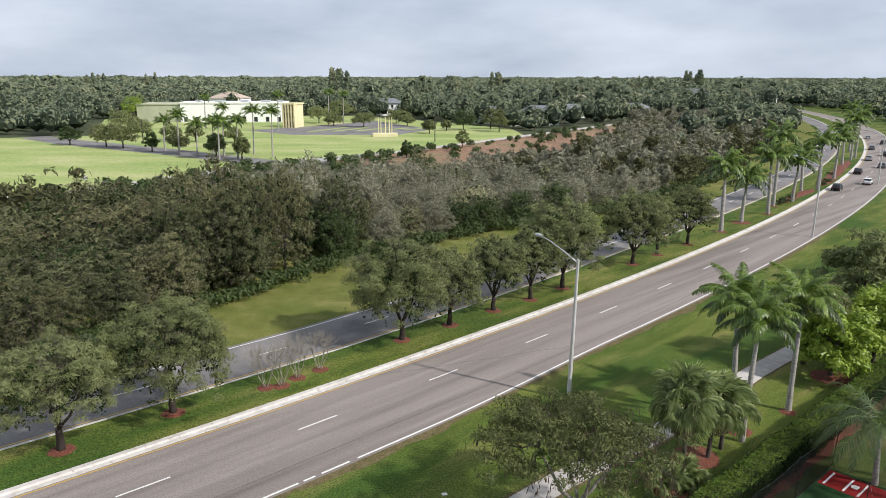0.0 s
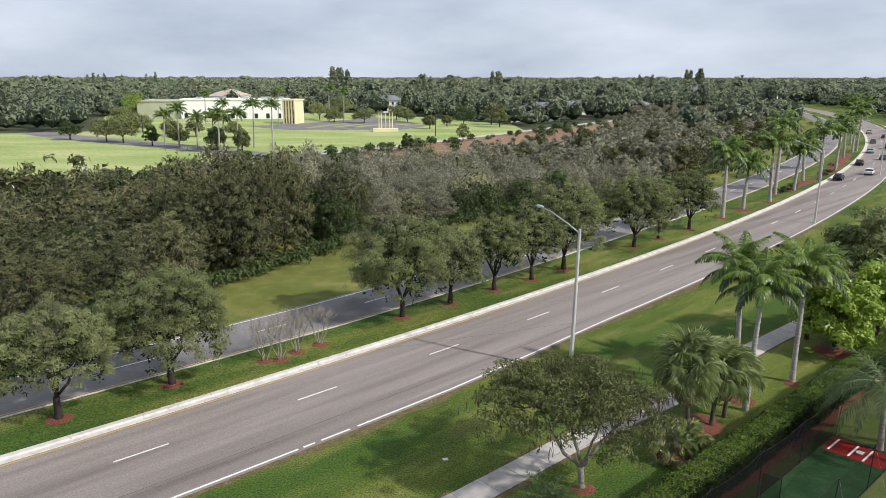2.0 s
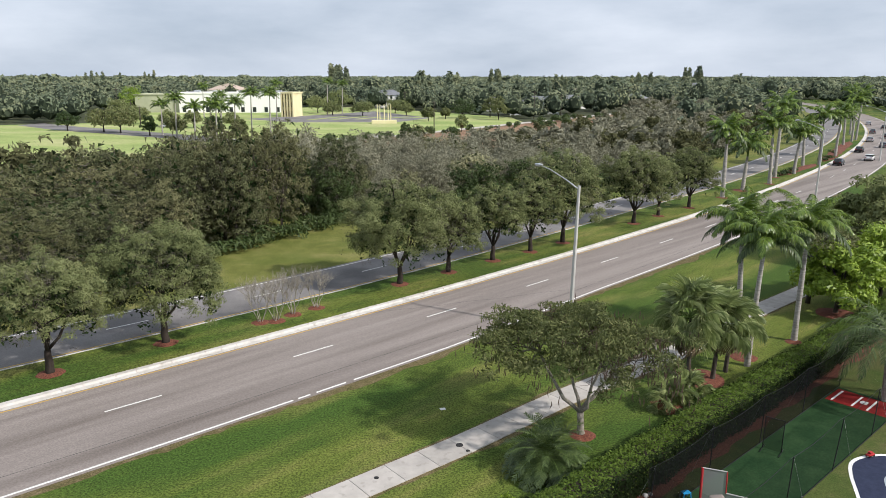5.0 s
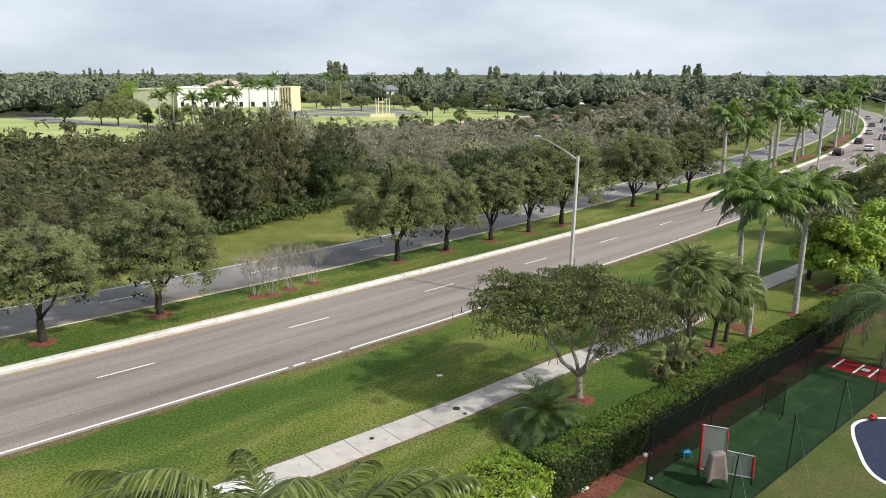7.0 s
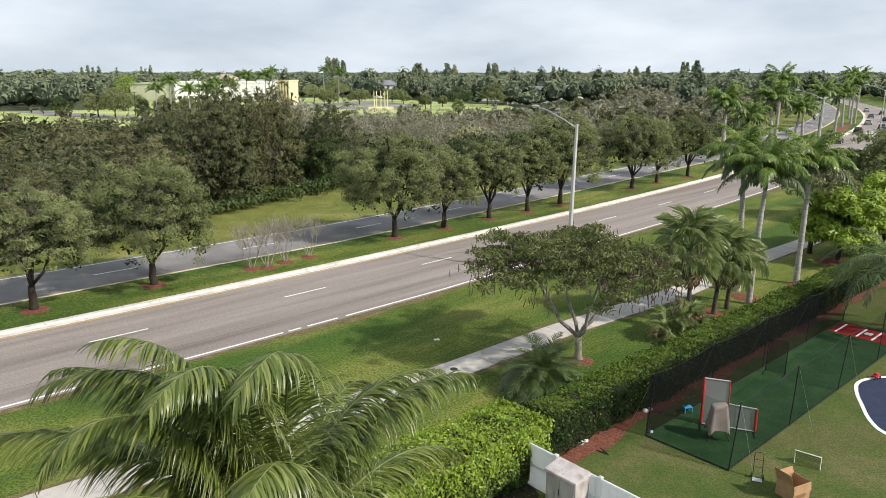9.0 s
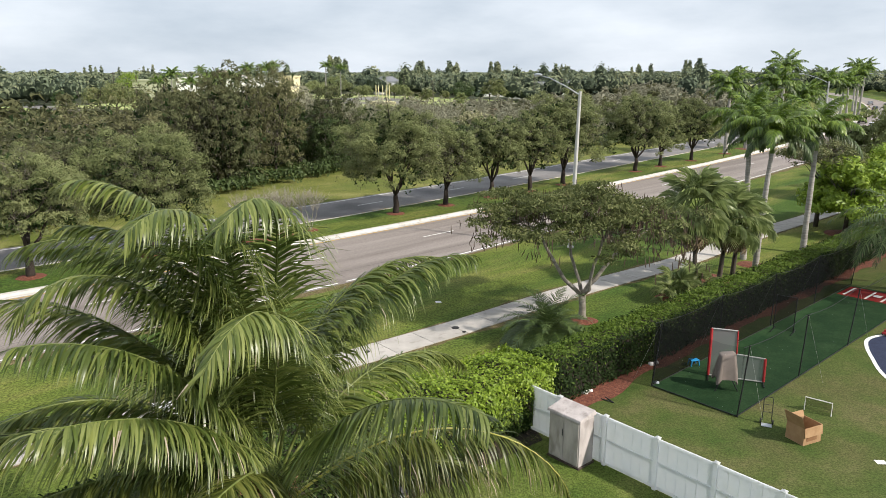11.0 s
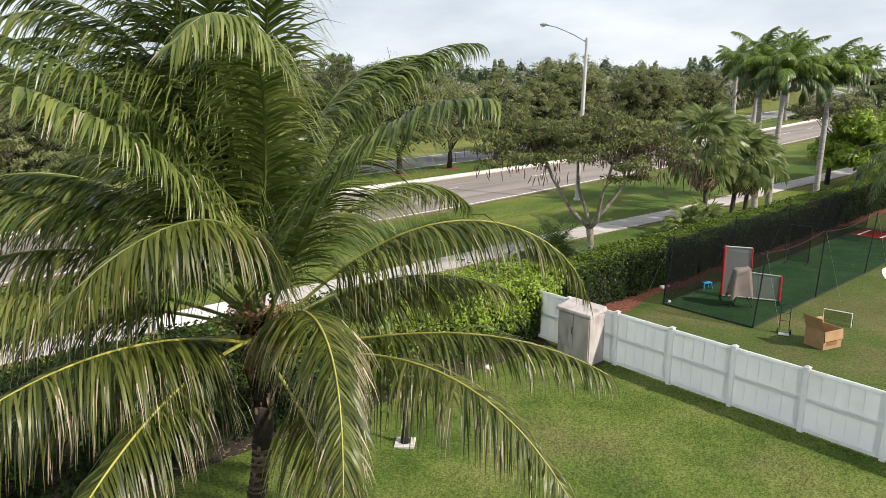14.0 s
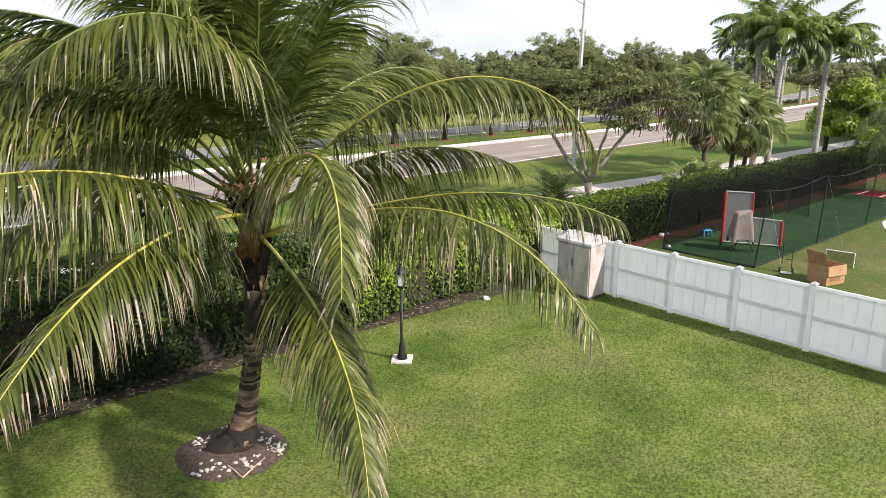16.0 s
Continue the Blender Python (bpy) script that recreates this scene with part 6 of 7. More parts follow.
# ---- garden things ----
# storage cabinet at the fence's end
ob = thing("storage_cabinet", (3.55, 24.0, 0.016), "stained off-white resin cabinet standing against the fence", "cabinet", turn=turn)
bm = bmesh.new()
box(bm, -0.62, -0.42, 0.06, 0.62, 0.30, 1.62, 0.025)
part("body", bm, M["resin"], ob)
bm = bmesh.new()
lo = [bm.verts.new(p) for p in ((-0.68, -0.50, 1.62), (0.68, -0.50, 1.62), (0.68, 0.34, 1.70), (-0.68, 0.34, 1.70))]
hi = [bm.verts.new(p) for p in ((-0.66, -0.47, 1.70), (0.66, -0.47, 1.70), (0.64, 0.30, 1.84), (-0.64, 0.30, 1.84))]
for f in (lo[::-1], hi, *[(lo[i], lo[(i + 1) % 4], hi[(i + 1) % 4], hi[i]) for i in range(4)]):
    bm.faces.new(f)
bmesh.ops.bevel(bm, geom=bm.edges[:], offset=0.012, segments=2, affect="EDGES")
part("lid", bm, M["resin"], ob, "sloping weathered lid")
for sx in (-1, 1):
    bm = bmesh.new()
    box(bm, sx * 0.30 - 0.28, -0.445, 0.12, sx * 0.30 + 0.28, -0.418, 1.56, 0.01)
    door = part("door", bm, M["resin"], ob)
    if sx < 0:
        bm = bmesh.new()
        box(bm, -0.05, -0.465, 0.95, -0.022, -0.445, 1.18, 0.006)
        part("handle", bm, M["black_iron"], door, "slim dark pull")
bm = bmesh.new()
box(bm, -0.66, -0.46, 0.0, 0.66, 0.33, 0.06, 0.01)
part("base", bm, M["brown_mulch"], ob)

# garden lamp post
ob = thing("lamp_post", (-1.3, 18.43, 0.016), "black garden lamp post on a square concrete foot", "lamp post")
bm = bmesh.new()
box(bm, -0.24, -0.24, -0.02, 0.24, 0.24, 0.05, 0.01)
part("footing", bm, M["concrete"], ob)
bm = bmesh.new()
tube(bm, [(0, 0, 0.05), (0, 0, 0.09), (0, 0, 0.20), (0, 0, 0.34), (0, 0, 0.40), (0, 0, 0.46), (0, 0, 1.75)], [0.13, 0.13, 0.085, 0.075, 0.06, 0.04, 0.032], 14)
smooth(part("column", bm, M["black_iron"], ob))
bm = bmesh.new()
tube(bm, [(0, 0, 1.75), (0, 0, 1.80), (0, 0, 1.83)], [0.04, 0.10, 0.10], 8)
tube(bm, [(0, 0, 2.12), (0, 0, 2.16), (0, 0, 2.28), (0, 0, 2.36)], [0.16, 0.15, 0.05, 0.015], 8)
for k in range(4):
    a = radians(45 + 90 * k)
    tube(bm, [(0.09 * math.cos(a), 0.09 * math.sin(a), 1.83), (0.13 * math.cos(a), 0.13 * math.sin(a), 2.12)], 0.01, 4)
part("lantern_frame", bm, M["black_iron"], ob)
bm = bmesh.new()
tube(bm, [(0, 0, 1.835), (0, 0, 2.115)], [0.075, 0.115], 4)
part("lantern_glass", bm, M["lens"], ob)

# palm bed with stones
mulch_ring((-3.85, 14.15, 0.018), 0.98, "brown_mulch", "round dark mulch bed under the coconut palm")
rng = np.random.default_rng(44)
stones = []
for v in range(4):
    bm = bmesh.new()
    bmesh.ops.create_icosphere(bm, subdivisions=1, radius=1)
    for w in bm.verts:
        w.co = Vector((w.co.x * 1.2, w.co.y * 0.9, w.co.z * 0.6)) * rng.uniform(0.8, 1.2)
    me = bpy.data.meshes.new("stone")
    bm.to_mesh(me)
    bm.free()
    me.materials.append(M["stone"])
    me.polygons.foreach_set("use_smooth", [True] * len(me.polygons))
    stones.append(me)
HEAPS = ((0.62, 0.22, 0.14), (0.80, 0.02, 0.13), (-0.72, 0.08, 0.13), (-0.12, -0.78, 0.13), (0.44, -0.44, 0.12), (0.1, 0.1, 0.75))
for k in range(110):
    hx, hy, wide = HEAPS[k % 6]
    x, y = hx + rng.normal(0, wide), hy + rng.normal(0, wide)
    r = math.hypot(x, y)
    if not 0.46 < r < 0.93:
        continue
    st = new("garden_stone", stones[k % 4])
    st.matrix_basis = pose(-3.85 + x, 14.15 + y, 0.018 + 0.1 * (1 - r / 1.02) + 0.022, rng.uniform(-20, 20), rng.uniform(-20, 20), rng.uniform(0, 360)) @ Matrix.Scale(rng.uniform(0.020, 0.050), 4)
    tagged(st, "pale rounded stone in the palm bed", "stone", "stones of the palm bed")
for p, q in (((-3.81, 13.62), (-3.35, 13.21)), ((-3.35, 13.21), (-3.17, 13.85))):
    bm = bmesh.new()
    tube(bm, [(*p, 0.075), ((p[0] + q[0]) / 2 + 0.01, (p[1] + q[1]) / 2, 0.088), (*q, 0.075)], [0.014, 0.012, 0.007], 6)
    tagged(part("dry_stalk", bm, M["husk"]), "thin dry palm stalk lying on the mulch", "stalk", "dry stalks of the palm bed")
# strip of soil and litter at the hedge's foot
rng2 = np.random.default_rng(45)
bm = bmesh.new()
for k in range(420):
    c = yard(rng2.uniform(-22, -1.0), rng2.normal(0.12, 0.22))
    a, ln, w = rng2.uniform(0, 6.28), rng2.uniform(0.03, 0.11), rng2.uniform(0.012, 0.035)
    d = Vector((math.cos(a), math.sin(a), rng2.uniform(-0.25, 0.25))) * ln
    e = Vector((-math.sin(a), math.cos(a), 0)) * w
    m = Vector((*c, 0.042))
    bm.faces.new([bm.verts.new(m + v) for v in (-d, e, d, -e)])
tagged(part("leaf_litter", bm, M["dead_leaf"]), "dry fallen leaves along the garden hedge's foot", "leaf litter", kind="stuff")
sheet("planting_bed", [yard(-25, -0.15), yard(-12, 0.0), yard(-6, -0.1), yard(-1.2, -0.35), yard(-0.4, 0.9), yard(-25, 1.2)], 0.024, M["soil"], "bare soil darkened for the shadow under the garden hedge", "planting bed")
bed = [yard(a, (0.15 if a < 5 else 0.40) + 0.12 * math.sin(a * 1.3) + 0.08 * math.sin(a * 3.1)) for a in np.arange(0.5, 44, 0.7)]
sheet("mulch_strip", bed + [yard(44, 1.3), yard(0.5, 1.3)], 0.030, M["red_mulch"], "strip of red mulch along the clipped hedge", "mulch bed")
for x, y, s in ((4.62, 28.95, 0.17), (4.85, 29.1, 0.12), (7.8, 31.95, 0.15), (8.05, 32.1, 0.12), (0.65, 23.1, 0.12)):
    st = new("white_stone", stones[1].copy())
    st.data.materials[0] = M["white_stone"]
    st.matrix_basis = pose(x, y, 0.06, 10, 5, 40 * x) @ Matrix.Scale(s, 4)
    tagged(st, "chunky white stone at the edge of a bed", "stone")

# ---- batting cage ----
CA, CD, CN = np.array([7.35, 29.72]), HD, np.array([0.711, -0.703])


def cage(a, b):
    return tuple(CA + CD * a + CN * b)


LEN, WID = 21.0, 3.55
CT = math.degrees(math.atan2(CD[1], CD[0]))
sheet("turf_mat", [cage(0, 0), cage(LEN, 0), cage(LEN, WID), cage(0, WID)], 0.036, M["turf"], "green artificial turf floor of a batting cage", "turf mat")
sheet("plate_mat", [cage(18.6, 0.1), cage(20.7, 0.1), cage(20.7, WID - 0.1), cage(18.6, WID - 0.1)], 0.044, M["red_turf"], "red turf mat with white batter's lines", "mat")
for b in (0.35, 1.45, 2.25):
    sheet("batter_line", [cage(18.75, b), cage(20.5, b), cage(20.5, b + 0.12), cage(18.75, b + 0.12)], 0.050, M["white_turf"], "white painted line on the red mat", "marking")
sheet("home_plate", [cage(19.5, 1.7), cage(19.75, 1.62), cage(19.95, 1.72), cage(19.95, 2.05), cage(19.5, 2.05)], 0.050, M["white_turf"], "white five-sided plate on red mat", "plate")
ob = thing("batting_cage", (*CA, 0.036), "long batting cage of black poles and netting", "batting cage", turn=CT)
rng = np.random.default_rng(46)
H = 2.75
tops = {}
for side, b in ((0, 0.0), (1, -WID)):
    for k in range(5):
        a = LEN * k / 4
        tip = (a + rng.uniform(0.05, 0.35), b + rng.uniform(-0.1, 0.1), H - rng.uniform(0, 0.25))
        tops[side, k] = tip
        bm = bmesh.new()
        tube(bm, [(a, b, 0), ((a + tip[0]) / 2 + 0.03, (b + tip[1]) / 2, H / 2), tip], 0.025, 6)
        part("pole", bm, M["black_iron"], ob)
        bm = bmesh.new()
        tube(bm, [tip, (a + 0.15, b * 1.0 + (0.9 if side == 0 else -0.9), 0.0)], 0.004, 3)
        part("guy_rope", bm, M["pole"], ob, "thin pale guy rope")


def net_panel(corners, n, m, sag):
    bm = bmesh.new()
    c = [Vector(p) for p in corners]
    grid = [[bm.verts.new(c[0].lerp(c[1], i / n).lerp(c[3].lerp(c[2], i / n), j / m) - Vector((0, 0, sag * math.sin(math.pi * (i / n * n / 4 % 1)) * (j / m)))) for j in range(m + 1)] for i in range(n + 1)]
    for i in range(n):
        for j in range(m):
            bm.faces.new((grid[i][j], grid[i + 1][j], grid[i + 1][j + 1], grid[i][j + 1]))
    return bm


for side, b in ((0, 0.0), (1, -WID)):
    part("side_net", net_panel(((0, b, 0.02), (LEN, b, 0.02), (LEN, b, H - 0.1), (0, b, H - 0.1)), 32, 6, 0.18), M["net" if side else "windscreen"], ob)
part("end_net", net_panel(((0, 0, 0.02), (0, -WID, 0.02), (0.15, -WID, H - 0.1), (0.15, 0, H - 0.1)), 8, 6, 0.1), M["net"], ob)
part("end_net", net_panel(((LEN, 0, 0.02), (LEN, -WID, 0.02), (LEN, -WID, H - 0.1), (LEN, 0, H - 0.1)), 8, 6, 0.1), M["net"], ob)
for b in (0.0, -WID):
    bm = bmesh.new()
    tube(bm, [(LEN * k / 32, b, H - 0.08 - 0.18 * math.sin(math.pi * (k / 8 % 1))) for k in range(33)], 0.012, 4)
    part("rope", bm, M["black_iron"], ob)
    bm = bmesh.new()
    tube(bm, [(LEN * k / 8, b, 0.03) for k in range(9)], 0.020, 5)
    part("net_hem", bm, M["black_iron"], ob)
bm = bmesh.new()
tube(bm, [(0, -WID * k / 4, 0.03) for k in range(5)], 0.020, 5)
part("net_hem", bm, M["black_iron"], ob)

# L-shaped pitching screen
ob = thing("pitching_screen", (*cage(2.6, 1.0), 0.04), "L-shaped pitching screen with red padded frame and grey net", "pitching screen", turn=CT - 62)
outline = [(0, 0, 0.05), (0, 0.25, 2.0), (1.0, 0.25, 2.0), (1.02, 0.12, 1.05), (2.1, 0.1, 1.0), (2.1, 0, 0.05)]
for k, (a, b) in enumerate(zip(outline, outline[1:] + outline[:1])):
    bm = bmesh.new()
    tube(bm, [a, b], 0.055 if k in (0, 4) else 0.028, 8)
    part("frame_bar", bm, M["red_pad" if k in (0, 2, 4) else "pole"], ob, "red padded bar" if k in (0, 2, 4) else "")
bm = bmesh.new()
bm.faces.new([bm.verts.new(p) for p in ((0, 0, 0.05), (1.02, 0.0, 0.05), (1.02, 0.12, 1.05), (1.0, 0.25, 2.0), (0, 0.25, 2.0))])
bm.faces.new([bm.verts.new(p) for p in ((1.02, 0.0, 0.05), (2.1, 0, 0.05), (2.1, 0.1, 1.0), (1.02, 0.12, 1.05))])
part("screen_net", bm, M["screen_net"], ob)
for x in (0.0, 2.1):
    bm = bmesh.new()
    tube(bm, [(x, -0.55, 0.04), (x, 0.55, 0.04)], 0.025, 6)
    part("foot", bm, M["black_iron"], ob)

# covered pitching machine
ob = thing("pitching_machine", (*cage(1.95, 2.05), 0.04), "pitching machine under a taupe cloth cover on a tripod", "pitching machine")
for k in range(3):
    a = radians(90 + 120 * k)
    bm = bmesh.new()
    tube(bm, [(0.06 * math.cos(a), 0.06 * math.sin(a), 0.75), (0.5 * math.cos(a), 0.5 * math.sin(a), 0.0)], 0.02, 6)
    part("leg", bm, M["black_iron"], ob)
rng = np.random.default_rng(47)
bm = bmesh.new()
rings = []
for z, w, d in ((0.48, 0.42, 0.34), (0.62, 0.39, 0.31), (0.85, 0.36, 0.28), (1.10, 0.33, 0.25), (1.34, 0.30, 0.22), (1.47, 0.285, 0.205), (1.50, 0.25, 0.17)):
    slack = max(0.0, 1.5 - z)
    rings.append([bm.verts.new(((w + 0.06 * math.sin(5 * t + z * 2) * slack) * math.copysign(abs(math.cos(t)) ** 0.32, math.cos(t)), (d + 0.05 * math.cos(6 * t + z) * slack) * math.copysign(abs(math.sin(t)) ** 0.32, math.sin(t)), z - 0.20 * abs(math.sin(2 * t)) ** 3 * (z < 0.5) + (0.05 * math.cos(t) if z > 1.3 else 0))) for t in (2 * math.pi * j / 36 for j in range(36))])
for a, b in zip(rings, rings[1:]):
    for j in range(36):
        bm.faces.new((a[j], a[(j + 1) % 36], b[(j + 1) % 36], b[j]))
bm.faces.new(rings[-1])
smooth(part("cover", bm, M["cloth"], ob))

# blue stool
ob = thing("step_stool", (9.6, 31.95, 0.04), "small bright blue plastic step stool on the turf", "stool", turn=20)
bm = bmesh.new()
box(bm, -0.20, -0.14, 0.24, 0.20, 0.14, 0.275, 0.012)
part("seat", bm, M["blue_plastic"], ob)
for sx in (-1, 1):
    for sy in (-1, 1):
        bm = bmesh.new()
        tube(bm, [(sx * 0.16, sy * 0.10, 0.25), (sx * 0.20, sy * 0.13, 0.0)], [0.03, 0.024], 6)
        part("leg", bm, M["blue_plastic"], ob)

# black practice net frame further down the cage
ob = thing("practice_net", (*cage(10.2, 0.75), 0.04), "black framed practice net standing on turf", "practice net", turn=CT - 80)
fr = [(-0.45, 0, 0.05), (-0.45, 0.1, 1.75), (0.45, 0.1, 1.75), (0.45, 0, 0.05)]
bm = bmesh.new()
tube(bm, fr, 0.025, 6)
part("frame", bm, M["black_iron"], ob)
bm = bmesh.new()
bm.faces.new([bm.verts.new(p) for p in fr])
part("net", bm, M["black_net"], ob)
for x in (-0.45, 0.45):
    bm = bmesh.new()
    tube(bm, [(x, -0.5, 0.03), (x, 0.5, 0.03)], 0.02, 6)
    part("foot", bm, M["black_iron"], ob)

# open cardboard box
ob = thing("cardboard_box", (11.6, 25.75, 0.016), "open brown cardboard box with raised flaps", "box", turn=28)
bm = bmesh.new()
w, d, h = 0.42, 0.36, 0.62
for x0, y0, x1, y1 in ((-w, -d, w, -d + 0.012), (-w, d - 0.012, w, d), (-w, -d + 0.012, -w + 0.012, d - 0.012), (w - 0.012, -d + 0.012, w, d - 0.012)):
    box(bm, x0, y0, 0.0, x1, y1, h)
box(bm, -w + 0.012, -d + 0.012, 0.0, w - 0.012, d - 0.012, 0.012)
part("carton", bm, M["card"], ob)
for pts in (((-w, -d, h), (-w, d, h), (-w - 0.20, d, h + 0.46), (-w - 0.20, -d, h + 0.46)), ((w + 0.006, -d, h), (w + 0.006, d, h), (w + 0.05, d, h - 0.34), (w + 0.05, -d, h - 0.34)), ((-w, d, h), (w, d, h), (w, d + 0.08, h + 0.18), (-w, d + 0.08, h + 0.18)), ((-w, -d - 0.006, h), (w, -d - 0.006, h), (w, -d - 0.05, h - 0.32), (-w, -d - 0.05, h - 0.32))):
    bm = bmesh.new()
    f = bm.faces.new([bm.verts.new(p) for p in pts])
    ext = bmesh.ops.extrude_face_region(bm, geom=[f])
    bmesh.ops.translate(bm, vec=(0.006, 0.006, 0.006), verts=[g for g in ext["geom"] if isinstance(g, bmesh.types.BMVert)])
    part("flap", bm, M["card"], ob)
bm = bmesh.new()
box(bm, -0.28, -d - 0.006, 0.12, 0.20, -d - 0.001, 0.30)
part("printed_panel", bm, M["card_dark"], ob, "dark printed panel")

# hand truck
ob = thing("hand_truck", (10.75, 26.75, 0.016), "small folding hand truck with black wheels", "hand truck", turn=-20)
bm = bmesh.new()
tube(bm, [(-0.15, 0, 0.12), (-0.15, 0.12, 0.95), (-0.10, 0.13, 1.0), (0.10, 0.13, 1.0), (0.15, 0.12, 0.95), (0.15, 0, 0.12)], 0.014, 6)
tube(bm, [(-0.15, 0.05, 0.45), (0.15, 0.05, 0.45)], 0.01, 5)
tube(bm, [(-0.15, 0.09, 0.72), (0.15, 0.09, 0.72)], 0.01, 5)
part("frame", bm, M["black_iron"], ob)
bm = bmesh.new()
box(bm, -0.17, -0.26, 0.02, 0.17, 0.0, 0.035, 0.004)
part("toe_plate", bm, M["galv"], ob)
for sx in (-1, 1):
    bm = bmesh.new()
    bmesh.ops.create_cone(bm, segments=16, radius1=0.09, radius2=0.09, depth=0.05, cap_ends=True, matrix=pose(sx * 0.20, 0.05, 0.09, 0, 90, 0))
    part("wheel", bm, M["rubber"], ob)

# small goal
ob = thing("toy_goal", (12.95, 27.75, 0.016), "small white-framed toy football goal with net", "goal", turn=-35)
bm = bmesh.new()
tube(bm, [(-0.45, 0, 0), (-0.45, 0, 0.52), (0.45, 0, 0.52), (0.45, 0, 0)], 0.022, 6)
part("frame", bm, M["white_stone"], ob)
bm = bmesh.new()
v = [bm.verts.new(p) for p in ((-0.45, 0, 0.52), (0.45, 0, 0.52), (0.45, 0.42, 0.02), (-0.45, 0.42, 0.02))]
bm.faces.new(v)
bm.faces.new([bm.verts.new(p) for p in ((-0.45, 0, 0.52), (-0.45, 0.42, 0.02), (-0.45, 0, 0.02))])
bm.faces.new([bm.verts.new(p) for p in ((0.45, 0, 0.52), (0.45, 0.42, 0.02), (0.45, 0, 0.02))])
part("net", bm, M["black_net"], ob)

# shears dropped on the grass, sheet of paper
ob = thing("garden_shears", (5.6, 28.1, 0.03), "black garden shears lying on the grass", "shears", turn=40)
for a in (-14, 14):
    bm = bmesh.new()
    box(bm, -0.02, 0, 0, 0.02, 0.55, 0.025, 0.004, pose(0, 0, 0.005 * (a > 0), 0, 0, a))
    part("blade", bm, M["rubber"], ob)
bm = bmesh.new()
box(bm, 13.3, 24.2, 0.02, 13.62, 24.45, 0.032, 0.003)
tagged(part("paper_sheet", bm, M["white_stone"]), "white sheet of paper lying on dry grass", "paper")

# small things lying about
ob = thing("toy_car", (19.76, 36.19, 0.05), "small red plastic toy car on the rim of the rug", "toy", turn=30)
bm = bmesh.new()
box(bm, -0.22, -0.11, 0.06, 0.22, 0.11, 0.17, 0.03)
box(bm, -0.12, -0.09, 0.17, 0.10, 0.09, 0.27, 0.03)
part("body", bm, M["red_pad"], ob)
for sx in (-0.14, 0.14):
    for sy in (-0.11, 0.11):
        bm = bmesh.new()
        bmesh.ops.create_cone(bm, segments=12, radius1=0.06, radius2=0.06, depth=0.04, cap_ends=True, matrix=pose(sx, sy, 0.06, 90, 0, 0))
        part("wheel", bm, M["rubber"], ob)
ob = thing("sun_cap", (7.62, 30.05, 0.03), "pale blue cloth cap dropped by the cage", "cap", turn=70)
bm = bmesh.new()
bmesh.ops.create_uvsphere(bm, u_segments=14, v_segments=8, radius=0.12, matrix=Matrix.Diagonal((1, 1, 0.8, 1)))
bmesh.ops.delete(bm, geom=[v for v in bm.verts if v.co.z < -0.01], context="VERTS")
smooth(part("crown", bm, M["grey_turf"], ob))
bm = bmesh.new()
rim = [[bm.verts.new((0.10 * math.cos(a) + f * 0.10, 0.10 * math.sin(a), 0.0 - 0.015 * f)) for a in (radians(-70 + 20 * j) for j in range(8))] for f in (0, 1)]
for j in range(7):
    bm.faces.new((rim[0][j], rim[0][j + 1], rim[1][j + 1], rim[1][j]))
bmesh.ops.solidify(bm, geom=bm.faces[:], thickness=0.006)
part("peak", bm, M["grey_turf"], ob)
bm = bmesh.new()
box(bm, -0.16, -0.11, 0.0, 0.16, 0.11, 0.02, 0.006, pose(-1.94, 40.06, 0.02, 4, 3, 25))
tagged(part("paper_scrap", bm, M["white_stone"]), "scrap of white paper lying on the verge", "litter")

# navy lawn rug with a white rim
RUG = [(17.2, 30.5), (17.15, 31.7), (17.55, 33.2), (17.95, 34.5), (18.5, 35.6), (19.3, 36.2), (20.4, 36.5), (22.0, 36.3), (24.2, 35.2), (25.5, 33.0), (25.0, 30.5), (23.0, 28.8), (20.0, 28.6), (18.2, 29.3)]
mid = np.mean(RUG, axis=0)


def rug(f, z, mat, name, label):
    p = [tuple(mid + (np.array(q) - mid) * f) for q in RUG]
    fine = []
    n = len(p)
    for i in range(n):
        p0, p1, p2, p3 = (np.array(p[(i + j - 1) % n]) for j in range(4))
        for t in (0, 0.25, 0.5, 0.75):
            fine.append(tuple(0.5 * (2 * p1 + (p2 - p0) * t + (2 * p0 - 5 * p1 + 4 * p2 - p3) * t * t + (3 * p1 - p0 - 3 * p2 + p3) * t ** 3)))
    return sheet(name, fine, z, M[mat], label, "lawn rug")


rug(1.0, 0.030, "white_turf", "turf_rug_rim", "white rim of a shaped navy turf rug")
rug(0.945, 0.036, "navy", "turf_rug", "navy blue shaped turf rug on the lawn")
rug(0.50, 0.042, "grey_turf", "turf_rug_shape", "pale grey shape in the middle of a navy rug")


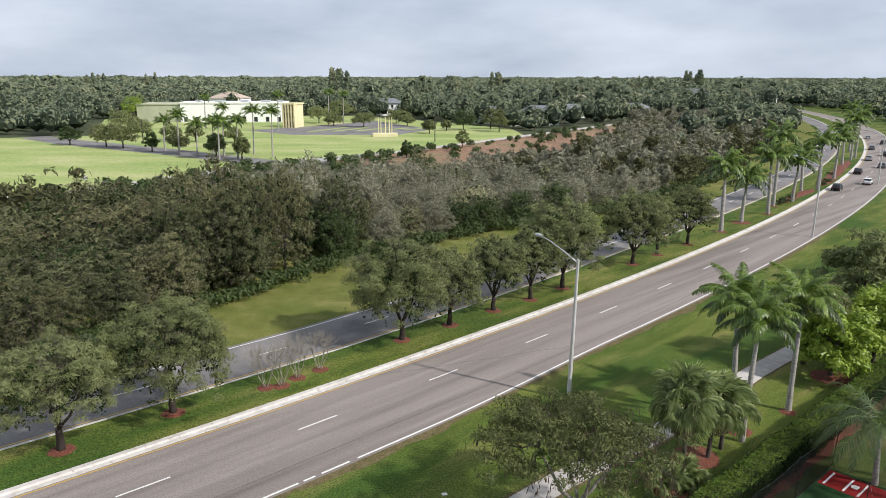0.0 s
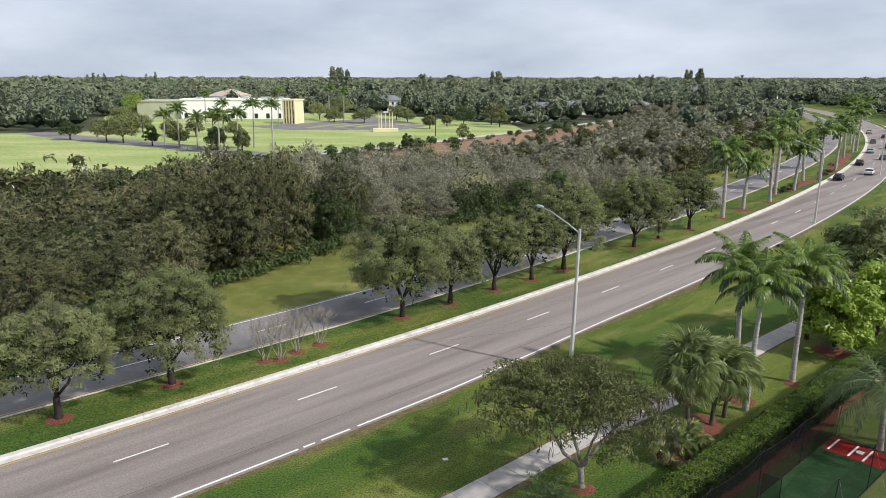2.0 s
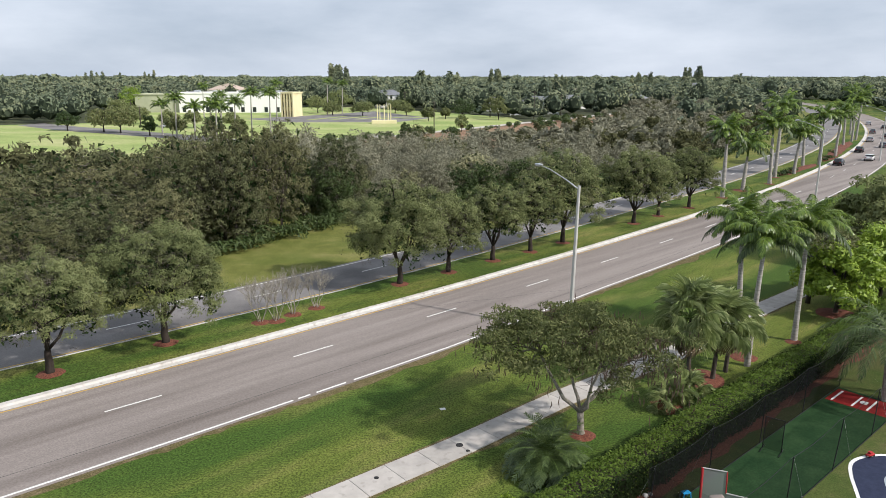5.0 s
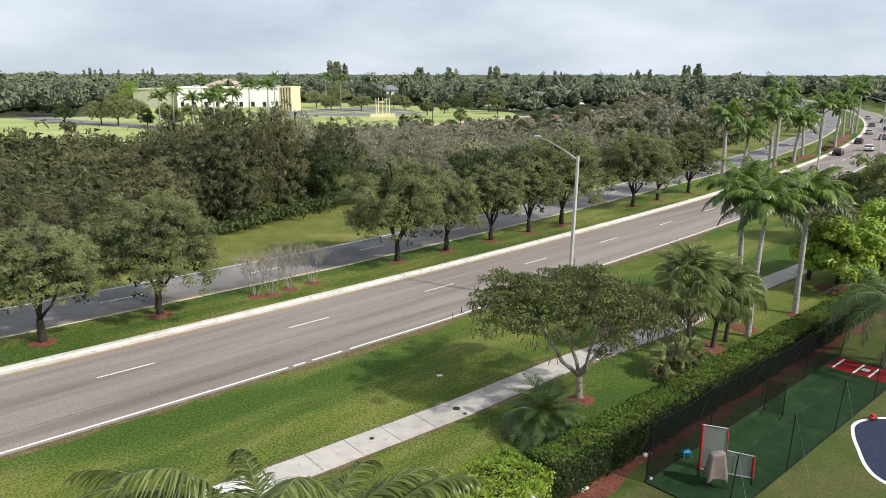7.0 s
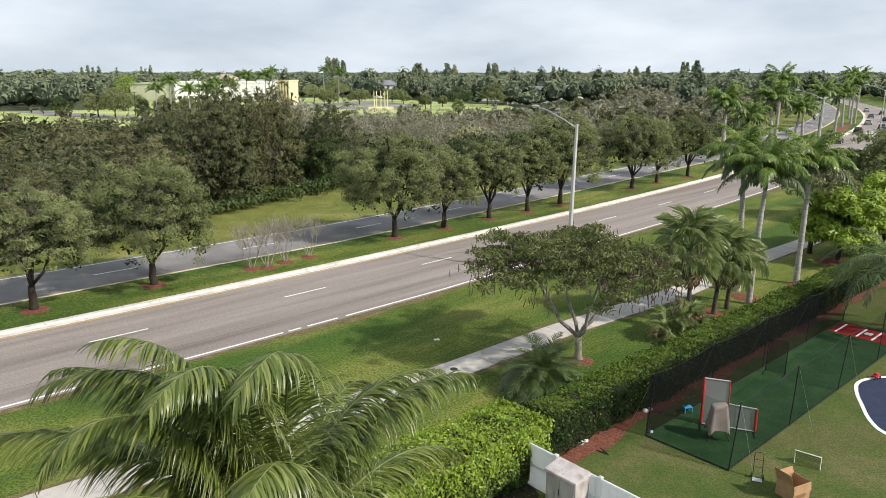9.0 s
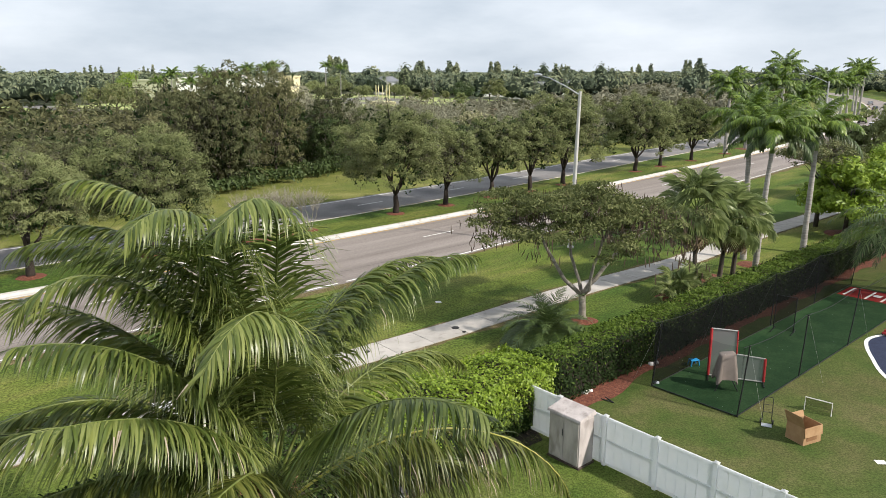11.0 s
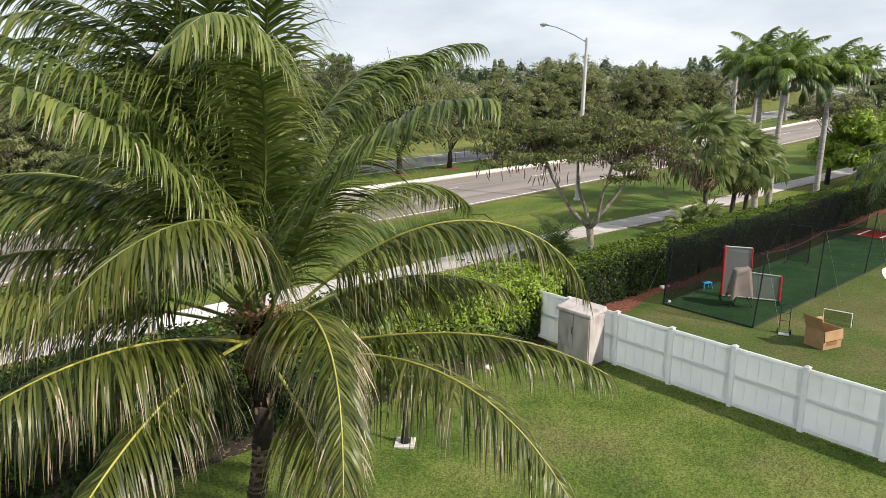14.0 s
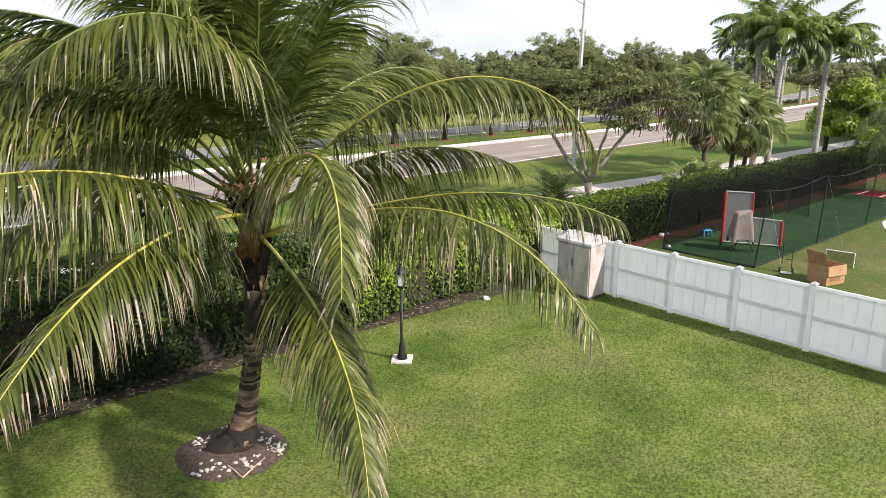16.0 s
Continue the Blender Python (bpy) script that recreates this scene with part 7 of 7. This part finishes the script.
# ---- parked and waiting cars far up the road ----
def car(place, turn, paint, label):
    ob = thing("car", place, label, "car", "cars on the road", turn=turn)
    bm = bmesh.new()
    secs = [(-2.35, 0.55, 0.80, 0.72), (-2.25, 0.40, 0.98, 0.84), (-1.2, 0.30, 1.02, 0.92), (0.2, 0.28, 0.98, 0.92), (1.2, 0.30, 0.95, 0.90), (2.1, 0.38, 0.82, 0.82), (2.35, 0.50, 0.68, 0.68)]
    rings = [[bm.verts.new((x, s * w * f, z)) for s, f, z in ((-1, 0.95, lo), (-1, 1.0, (lo + hi) / 2), (-1, 0.88, hi), (1, 0.88, hi), (1, 1.0, (lo + hi) / 2), (1, 0.95, lo))] for x, lo, hi, w in secs]
    for a, b in zip(rings, rings[1:]):
        for j in range(6):
            bm.faces.new((a[j], b[j], b[(j + 1) % 6], a[(j + 1) % 6]))
    bm.faces.new(rings[0])
    bm.faces.new(rings[-1][::-1])
    bmesh.ops.recalc_face_normals(bm, faces=bm.faces)
    part("body", bm, M["car_" + paint], ob)
    for nm, mat, z0, z1, secs in (("window", "car_glass", 0.95, 1.36, ((-2.0, -1.45), (1.15, 0.40))), ("roof", "car_" + paint, 1.36, 1.45, ((-1.47, -1.25), (0.42, 0.15)))):
        bm = bmesh.new()
        lo = [bm.verts.new((x, y, z0)) for x, y in ((secs[0][0], -0.80), (secs[1][0], -0.80), (secs[1][0], 0.80), (secs[0][0], 0.80))]
        hi = [bm.verts.new((x, y, z1)) for x, y in ((secs[0][1], -0.64), (secs[1][1], -0.64), (secs[1][1], 0.64), (secs[0][1], 0.64))]
        for f in (lo[::-1], hi, *[(lo[i], lo[(i + 1) % 4], hi[(i + 1) % 4], hi[i]) for i in range(4)]):
            bm.faces.new(f)
        part(nm, bm, M[mat], ob)
    for x in (-1.45, 1.4):
        for y in (-0.80, 0.80):
            bm = bmesh.new()
            bmesh.ops.create_cone(bm, segments=16, radius1=0.33, radius2=0.33, depth=0.22, cap_ends=True, matrix=pose(x, y, 0.33, 90, 0, 0))
            wheel = part("wheel", bm, M["rubber"], ob)
            bm = bmesh.new()
            bmesh.ops.create_cone(bm, segments=12, radius1=0.2, radius2=0.2, depth=0.24, cap_ends=True, matrix=pose(x, y, 0.33, 90, 0, 0))
            part("rim", bm, M["galv"], wheel)
    for y in (-0.58, 0.58):
        bm = bmesh.new()
        box(bm, -2.37, y - 0.16, 0.74, -2.25, y + 0.16, 0.88, 0.02)
        part("tail_light", bm, M["tail"], ob)
    return ob


for k, (u, lane, paint) in enumerate(((172, -2.3, "black"), (186, -6.4, "white"), (205, -2.3, "black"), (222, -6.4, "grey"), (240, -2.3, "silver"), (256, -6.2, "black"), (276, -2.3, "grey"), (300, -6.2, "black"), (322, -2.3, "silver"))):
    car((*road(u, lane), 0.022), road_turn(u), paint, "%s car on the distant curve of the road" % paint)
car((-118, 262, 0.04), 20, "silver", "silver car in the school's car park")
car((-160, 288, 0.04), 10, "grey", "grey car standing beside the playing field")

# ---- blades of the lawn ----
rng = np.random.default_rng(99)
n = 120000
a = rng.uniform(-0.5, 14.5, n)
x = rng.uniform(-10, 10.5, n)
y = rng.uniform(9.5, 25.5, n)
rel = np.stack([x, y], 1)
keep = ((rel - FENCE_A) @ np.array([0.7107, 0.7035]) < -0.05) & ((rel - np.array([3.3, 26.2])) @ HN < 0.1) & (np.hypot(x + 3.85, y - 14.15) > 0.95)
p = np.stack([x, y, np.full(n, 0.016)], 1)[keep]
n = len(p)
d = rng.normal(0, 1, (n, 3)) * (1, 1, 0)
d = unit(d)
h = rng.uniform(0.035, 0.085, (n, 1))
up = np.array([0, 0, 0.9]) * h + d * h * 0.8
s = np.stack([-d[:, 1], d[:, 0], d[:, 2]], 1) * 0.006
tagged(mesh_part("lawn_blades", quads_mesh("lawn_blades", np.stack([p - s, p + s, p + up], 1), [M["lawn"]])), "short green grass blades of the lawn", "grass", kind="stuff")
